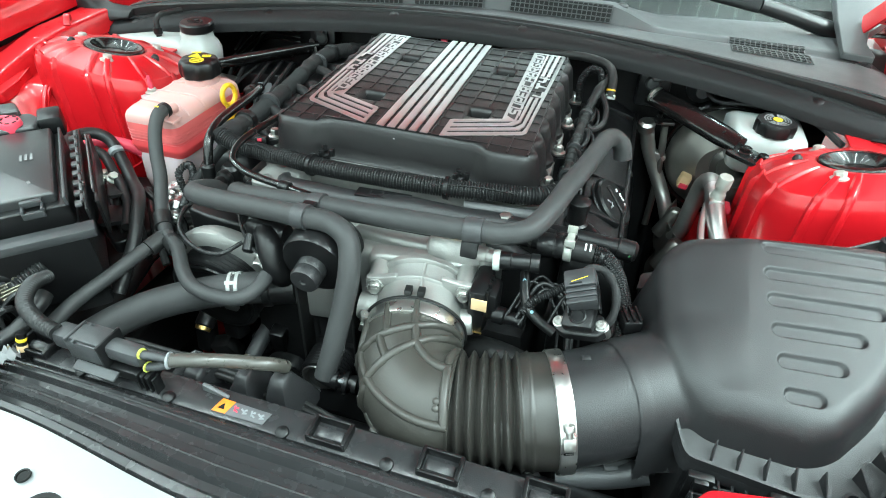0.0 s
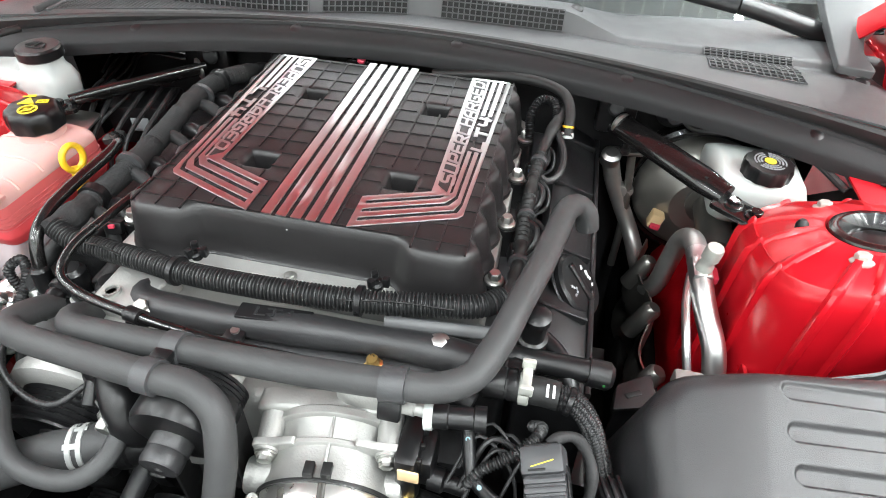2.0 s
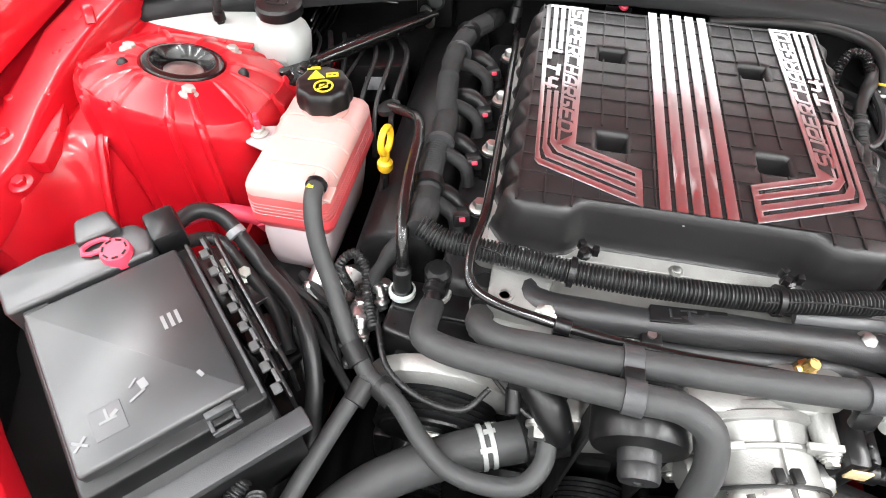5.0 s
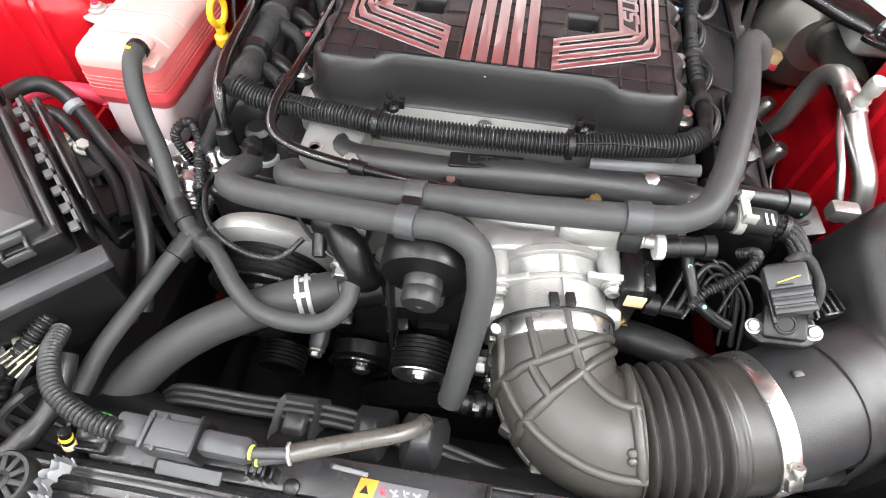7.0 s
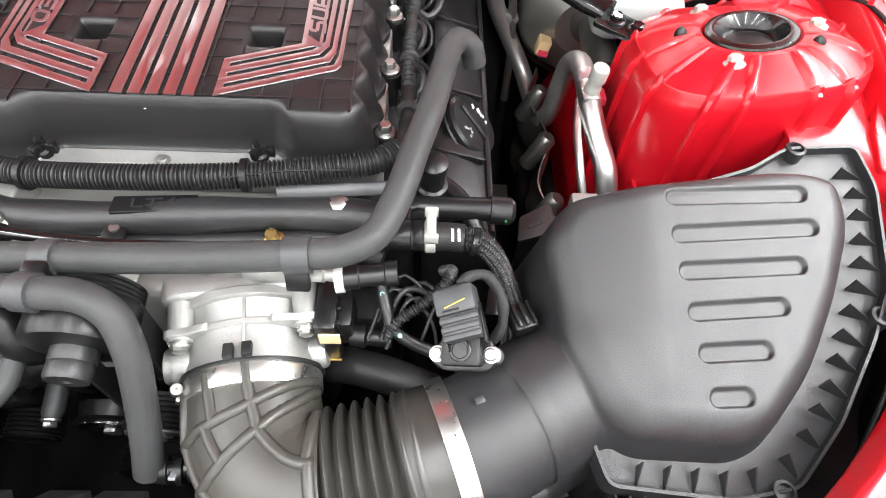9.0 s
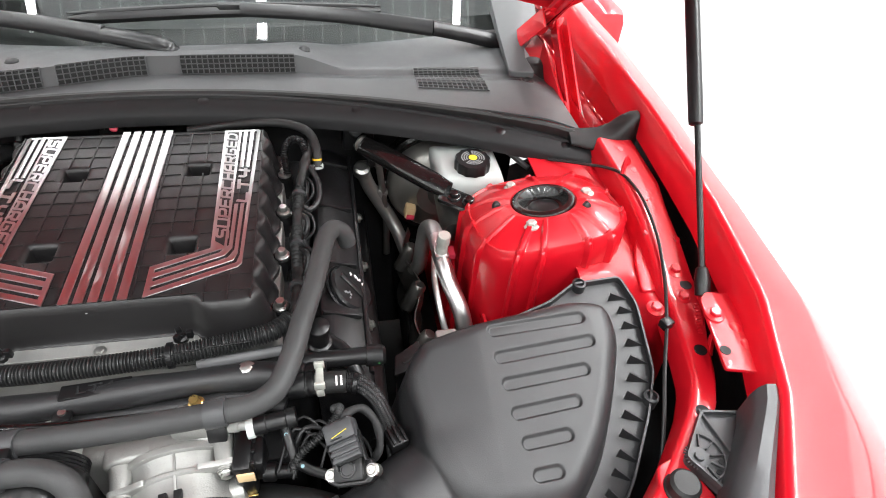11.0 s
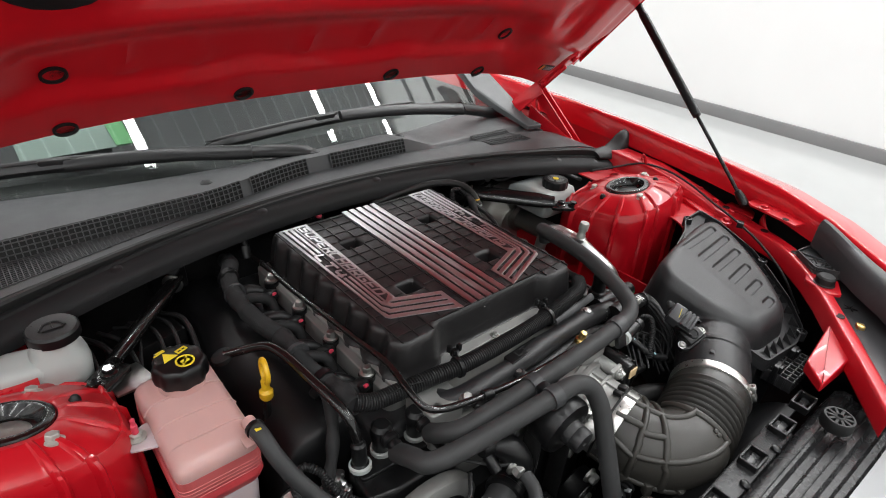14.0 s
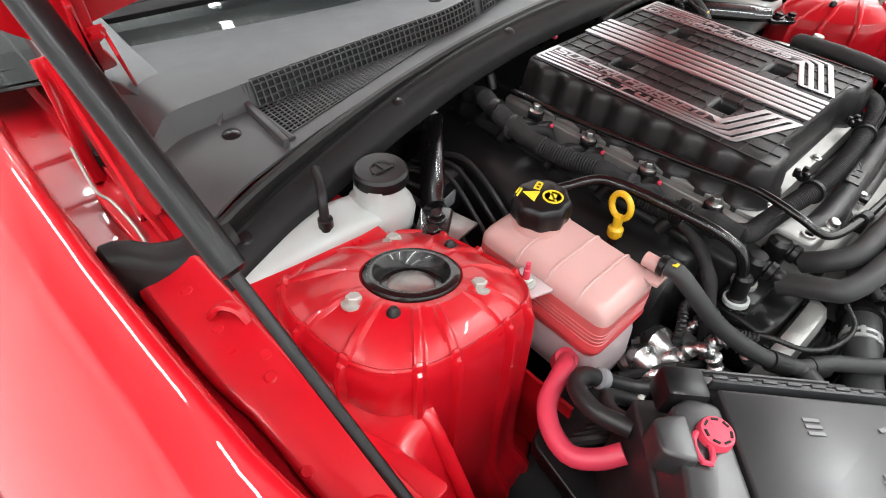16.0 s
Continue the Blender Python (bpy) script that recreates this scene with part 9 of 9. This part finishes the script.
for k in range(14):
    x, y = -0.33 - 0.1 * rng.random(), -0.43 - 0.06 * rng.random()
    add("wire", sweep([(x, y, 0.79), (x + 0.02, y - 0.02, 0.83 + 0.015 * rng.random()), (x + 0.04 * rng.random(), y - 0.04, 0.82), (x + 0.05, y - 0.05, 0.77)], 0.0018 + 0.003 * rng.random(), 7), CONDUIT if k % 3 else CONDUIT, cw)
for k in range(4):
    add("foil_tag", box((-0.345 - 0.012 * k, -0.435 - 0.006 * k, 0.835), (0.008, 0.03, 0.003), 0.001, (12, 20 - 14 * k, 40 + 9 * k)), GREYP if k % 2 else DULLFOIL, cw)
add("sensor_stub", lathe((-0.275, -0.505, 0.80), (0.1, 0.3, 1), [(0.0055, 0), (0.0055, 0.012), (0.0045, 0.014), (0.0045, 0.045), (0, 0.046)], 14), BLACKP, cw)
add("blue_ring", lathe((-0.2745, -0.5035, 0.806), (0.1, 0.3, 1), [(0.0045, 0), (0.0055, 0.001), (0.0055, 0.004), (0.0045, 0.005)], 14), mat("blue_plastic", (0.015, 0.09, 0.32), 0.4), cw)
add("white_ring", lathe((-0.2725, -0.498, 0.823), (0.1, 0.3, 1), [(0.0045, 0), (0.005, 0.001), (0.005, 0.006), (0.0045, 0.007)], 14), TAN, cw)
add("yellow_ring", lathe((-0.2715, -0.495, 0.834), (0.1, 0.3, 1), [(0.0045, 0), (0.005, 0.001), (0.005, 0.003), (0.0045, 0.004)], 14), YELLOWP, cw)
fc = thing("fan_connector", (-0.17, -0.482, 0.835), "grey electrical plug with yellow seals on the radiator support", "connector")
CM = pose(-0.183, -0.4845, 0.849, 0, -2, -2)
hs = add("housing", moved(box((-0.002, 0, 0.001), (0.042, 0.028, 0.025), 0.003), CM), GREYP, fc)
add("rear_sleeve", moved(box((-0.034, 0, 0), (0.026, 0.02, 0.02), 0.004), CM), GREYP, fc)
add("front_sleeve", moved(box((0.038, 0, 0.003), (0.042, 0.018, 0.019), 0.006), CM), GREYP, fc)
add("latch", moved(box((0.002, -0.002, 0.0142), (0.034, 0.02, 0.005), 0.0015), CM), GREYP, fc)
add("collar", moved(box((0.019, 0, 0.002), (0.004, 0.03, 0.029), 0.002), CM), BLACKP, fc)
add("lower_flap", moved(box((0.012, -0.019, -0.012), (0.05, 0.010, 0.003), 0.001, (20, 0, 0)), CM), GREYP, fc)
for x in (-0.018, -0.008):
    add("rib", moved(box((x, -0.002, 0.0145), (0.003, 0.026, 0.004), 0.0008), CM), GREYP, hs)
for dz in (0.009, -0.009):
    add("seal", moved(lathe((0.0585, -0.002, dz + 0.002), (1, 0, 0), [(0.0032, 0), (0.0054, 0.0006), (0.0054, 0.0018), (0.0032, 0.0024)], 18), CM), SEALY, fc, "greenish yellow rubber seal")
    add("lead", sweep([(-0.126, -0.489, 0.852 + dz), (-0.112, -0.487, 0.854 + 0.8 * dz), (-0.098, -0.4845, 0.856 + 0.35 * dz)], 0.0042, 10), GREYP, fc)
add("brown_tube", sweep([(-0.101, -0.485, 0.857), (-0.075, -0.475, 0.8565), (-0.048, -0.464, 0.853), (-0.028, -0.456, 0.849), (-0.015, -0.447, 0.842), (-0.010, -0.436, 0.828)], 0.0066, 16), BROWNT, fc, "brownish translucent cable tube")
add("tube_tie", lathe((-0.1, -0.4845, 0.857), (1, 0.3, 0), [(0.0065, 0), (0.0082, 0.0004), (0.0082, 0.0022), (0.0065, 0.0026)], 16), PRINTG, fc)
for k in range(3):
    add("color_wire", sweep([(-0.248, -0.484 + 0.003 * k, 0.853), (-0.238, -0.484 + 0.003 * k, 0.855), (-0.222, -0.484, 0.851)], 0.0014, 6), (YELLOWP, REDP, GREEN)[k], fc)
bb = box((-0.15, -0.487, 0.832), (0.06, 0.02, 0.012), 0.002)
for k in range(4):
    box((-0.13 + 0.006 * k, -0.494, 0.83), (0.002, 0.01, 0.02), 0.0005, bm=bb)
add("mount_clip", bb, BLACKP, fc)
sd = thing("fan_shroud", (-0.05, -0.45, 0.7), "dark plastic fan shroud with ribs", "fan shroud")
for x, w, top in ((-0.122, 0.05, 0.79), (-0.056, 0.04, 0.812), (-0.012, 0.044, 0.826)):
    rings = []
    for z, q, d in ((0.765, 1.0, 0.03), (0.79, 0.72, 0.022), (top - 0.01, 0.46, 0.012), (top - 0.002, 0.36, 0.008), (top, 0.28, 0.005)):
        rings.append([(x + w * q * 0.5 * px, -0.446 + 0.1 * (0.83 - z) + d * py, z) for px, py in ((-1, -0.7), (-0.8, -1), (0.8, -1), (1, -0.7), (1, 0.7), (0.8, 1), (-0.8, 1), (-1, 0.7))])
    add("shroud_fin", loft(rings), PLASTIC, sd)
web = box((-0.064, -0.478, 0.812), (0.028, 0.004, 0.034), 0.0012, (12, 20, 0))
add("pale_web", web, TOOTH, sd, "pale grey web with a hole")
add("web_hole", lathe((-0.064, -0.4795, 0.814), (0, -1, 0.2), [(0.0045, 0), (0.0045, 0.0012), (0, 0.0012)], 16), INKSHADE, sd)
add("shroud_plate", grid(lambda x, v: (x, -0.482 + 0.06 * v, 0.792 - 0.05 * v * v), steps(-0.3, 0.35, 16), steps(0, 1, 5), thick=-0.004), BLACKP, sd)
SP = [(-0.255, -0.425, 0.755), (-0.235, -0.424, 0.775), (-0.164, -0.425, 0.782), (-0.078, -0.424, 0.782), (-0.006, -0.436, 0.78), (0.086, -0.456, 0.778), (0.15, -0.47, 0.775)]
for k in range(3):
    add("seal_strip", sweep([(x, y - 0.006 * k, z - 0.001 * k) for x, y, z in SP], 0.0034, 8), DRUBBER, sd)

# ---- things along the driver's side fender ----
hl = thing("headlamp_housing", (0.62, -0.4, 0.88), "black plastic headlamp housing beside the fender", "headlamp housing")
PL = rounded([(0.612, -0.338), (0.654, -0.345), (0.652, -0.42), (0.622, -0.51), (0.585, -0.51), (0.599, -0.43), (0.573, -0.383)], 0.005)
add("plate", slab(PL, 0.900, 0.910, 0.002), GREYP, hl)
add("plate_rim", loft([[(p.x, p.y, 0.910 + dz) for p in inset(PL, d)] for d, dz in ((0, -0.004), (0, 0.005), (0.0025, 0.005), (0.0025, -0.004))], caps=False), GREYP, hl)
add("plate_rib", box((0.622, -0.395, 0.911), (0.0028, 0.12, 0.005), 0.0008, (0, 0, 10)), GREYP, hl)
dial = add("adjuster_dial", lathe((0.587, -0.384, 0.909), (0, 0, 1), [(0.011, 0), (0.011, 0.0016), (0.0085, 0.002), (0.005, 0.002), (0.0045, 0.005), (0, 0.005)], 26), GREYP, hl)
for k in range(12):
    a = math.radians(-250 + 14 * k)
    add("dial_tooth", box((0.587 + 0.0125 * math.cos(a), -0.384 + 0.0125 * math.sin(a), 0.910), (0.004, 0.0012, 0.0024), 0.0003, (0, 0, math.degrees(a))), GREYP, dial)
for a in (-75, -40, -5, 30, 65):
    q = math.radians(a)
    add("dial_rib", box((0.587 + 0.018 * math.cos(q), -0.384 + 0.018 * math.sin(q), 0.911), (0.013, 0.0016, 0.004), 0.0004, (0, 0, a)), GREYP, dial)
add("dial_arc", sweep([(0.587 + 0.025 * math.cos(math.radians(a)), -0.384 + 0.025 * math.sin(math.radians(a)), 0.9115) for a in range(-80, 71, 15)], 0.0012, 6, 0.003), GREYP, dial)
for a in (-55, -22):
    q = math.radians(a)
    add("dial_hole", lathe((0.587 + 0.021 * math.cos(q), -0.384 + 0.021 * math.sin(q), 0.910), (0, 0, 1), [(0.0026, 0), (0.0026, 0.0008), (0, 0.0008)], 10), INKSHADE, dial)


def wing(y, k):
    x, z = edge_x(y)
    w = [(-0.050, -0.05), (-0.049, -0.018), (-0.044, -0.008), (-0.036, -0.003), (-0.024, -0.003), (-0.017, -0.008), (-0.0155, -0.03)][k]
    g = 0.55 + 0.55 * sstep(-0.338, -0.46, y) if w[0] < -0.01 else 1
    return (x + w[0] * g, y, z + w[1] - 0.012 * max(0, g - 1) * (w[0] < -0.03))


add("wing_cover", grid(wing, steps(-0.348, -0.74, 26), list(range(7)), thick=-0.003), GREYP, hl, "smooth grey plastic cover along the fender edge")
add("wing_end", loft([[wing(-0.348, k) for k in range(7)], [Vector(wing(-0.3478, k)) + V(0, 0.002, -0.002) for k in range(7)]]), GREYP, hl)
b = grid(lambda u, y: (along(RAILS, y)[1] + 0.004 + u * (edge_x(y)[0] - 0.03 - along(RAILS, y)[1]), y, along(RAILS, y)[2] - 0.03 + 0.02 * u), steps(0, 1, 8), steps(-0.35, -0.575, 10), thick=-0.003)
add("housing_top", b, GREYP, hl, "dark grey headlamp housing top")
for k in range(5):
    a = 2 * math.pi * k / 5
    add("star_mark", box((0.552 + 0.006 * math.cos(a), -0.458 + 0.006 * math.sin(a), 0.8805), (0.009, 0.002, 0.002), 0.0004, (0, 0, math.degrees(a))), BLACKP, hl)
add("rust_clip", box((0.50, -0.487, 0.884), (0.012, 0.012, 0.008), 0.002, (0, 0, 30)), BRASS, hl, "small brown clip")
kn = thing("rubber_stop", (0.563, -0.405, 0.9), "black rubber stop on the red rail", "bump stop", "hood bump stops")
add("stop", lathe((0.561, -0.407, 0.897), (0, 0, 1), [(0.0175, 0), (0.017, 0.003), (0.0155, 0.004), (0.015, 0.014), (0.012, 0.017), (0, 0.0175)], 26), DRUBBER, kn)
add("seat", slab(rounded([(0.548, -0.382), (0.577, -0.372), (0.592, -0.42), (0.548, -0.44), (0.532, -0.425)], 0.004), 0.893, 0.8985, 0.002), REDIN, kn)
hc = hose("hood_release_cable", [(0.59, 0.11, 0.915), (0.635, 0.075, 0.928), (0.665, 0.03, 0.945), (0.674, -0.02, 0.947), (0.672, -0.085, 0.937), (0.661, -0.145, 0.922), (0.633, -0.219, 0.912), (0.605, -0.28, 0.9), (0.585, -0.34, 0.87), (0.57, -0.39, 0.82)], 0.0023, "thin black hood release cable over the rail", DRUBBER, "cable", 8)
add("cable_clip", box((0.63, -0.224, 0.912), (0.014, 0.012, 0.012), 0.002, (0, 0, 20)), BLACKP, hc)
duct = thing("intake_duct_grid", (0.42, -0.47, 0.8), "black plastic grid below the air filter box", "grid")
for k in range(9):
    add("grid_bar", box((0.372 + 0.011 * k, -0.438, 0.806), (0.0022, 0.046, 0.022), 0.0005), PLASTIC, duct)
for k in range(5):
    add("grid_bar", box((0.416, -0.459 + 0.0105 * k, 0.8055), (0.092, 0.0022, 0.021), 0.0005), PLASTIC, duct)
pod = thing("front_bracket", (0.5, -0.49, 0.83), "red front corner bracket", "bracket")
add("arm", slab(rounded([(0.372, -0.462), (0.478, -0.452), (0.452, -0.505), (0.34, -0.497)], 0.006), lambda x, y: 0.845, lambda x, y: 0.862 + 0.14 * (x - 0.37), 0.003), REDIN, pod)
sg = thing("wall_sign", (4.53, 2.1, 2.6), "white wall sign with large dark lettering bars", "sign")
add("board", box((4.535, 2.1, 3.7), (0.02, 2.2, 2.4), 0.002), WALLM, sg)
for z, w, k in ((4.45, 0.62, 0), (3.75, 0.55, 1), (3.1, 0.62, 2)):
    for y in (2.1 - w / 2, 2.1 + w / 2):
        add("letter_bar", box((4.52, y, z), (0.006, 0.12, 0.34), 0.001), INKSHADE, sg)
    add("letter_bar", box((4.52, 2.1, z + (0.0, 0.115, -0.115)[k]), (0.006, w - 0.16, 0.10), 0.001), INKSHADE, sg)

sb = thing("slotted_bracket", (0.335, -0.17, 0.75), "small black slotted bracket behind the air filter box", "bracket")
bb = slab(rounded([(0.314, -0.191), (0.318, -0.162), (0.351, -0.141), (0.355, -0.178)], 0.003), 0.815, 0.819, 0.0008)
add("plate", bb, BLACKP, sb)
add("slot", box((0.333, -0.170, 0.8195), (0.016, 0.005, 0.0012), 0.0004, (0, 0, 30)), INKSHADE, sb)
add("leg", box((0.335, -0.178, 0.775), (0.035, 0.005, 0.085), 0.001, (0, 0, 15)), BLACKP, sb)
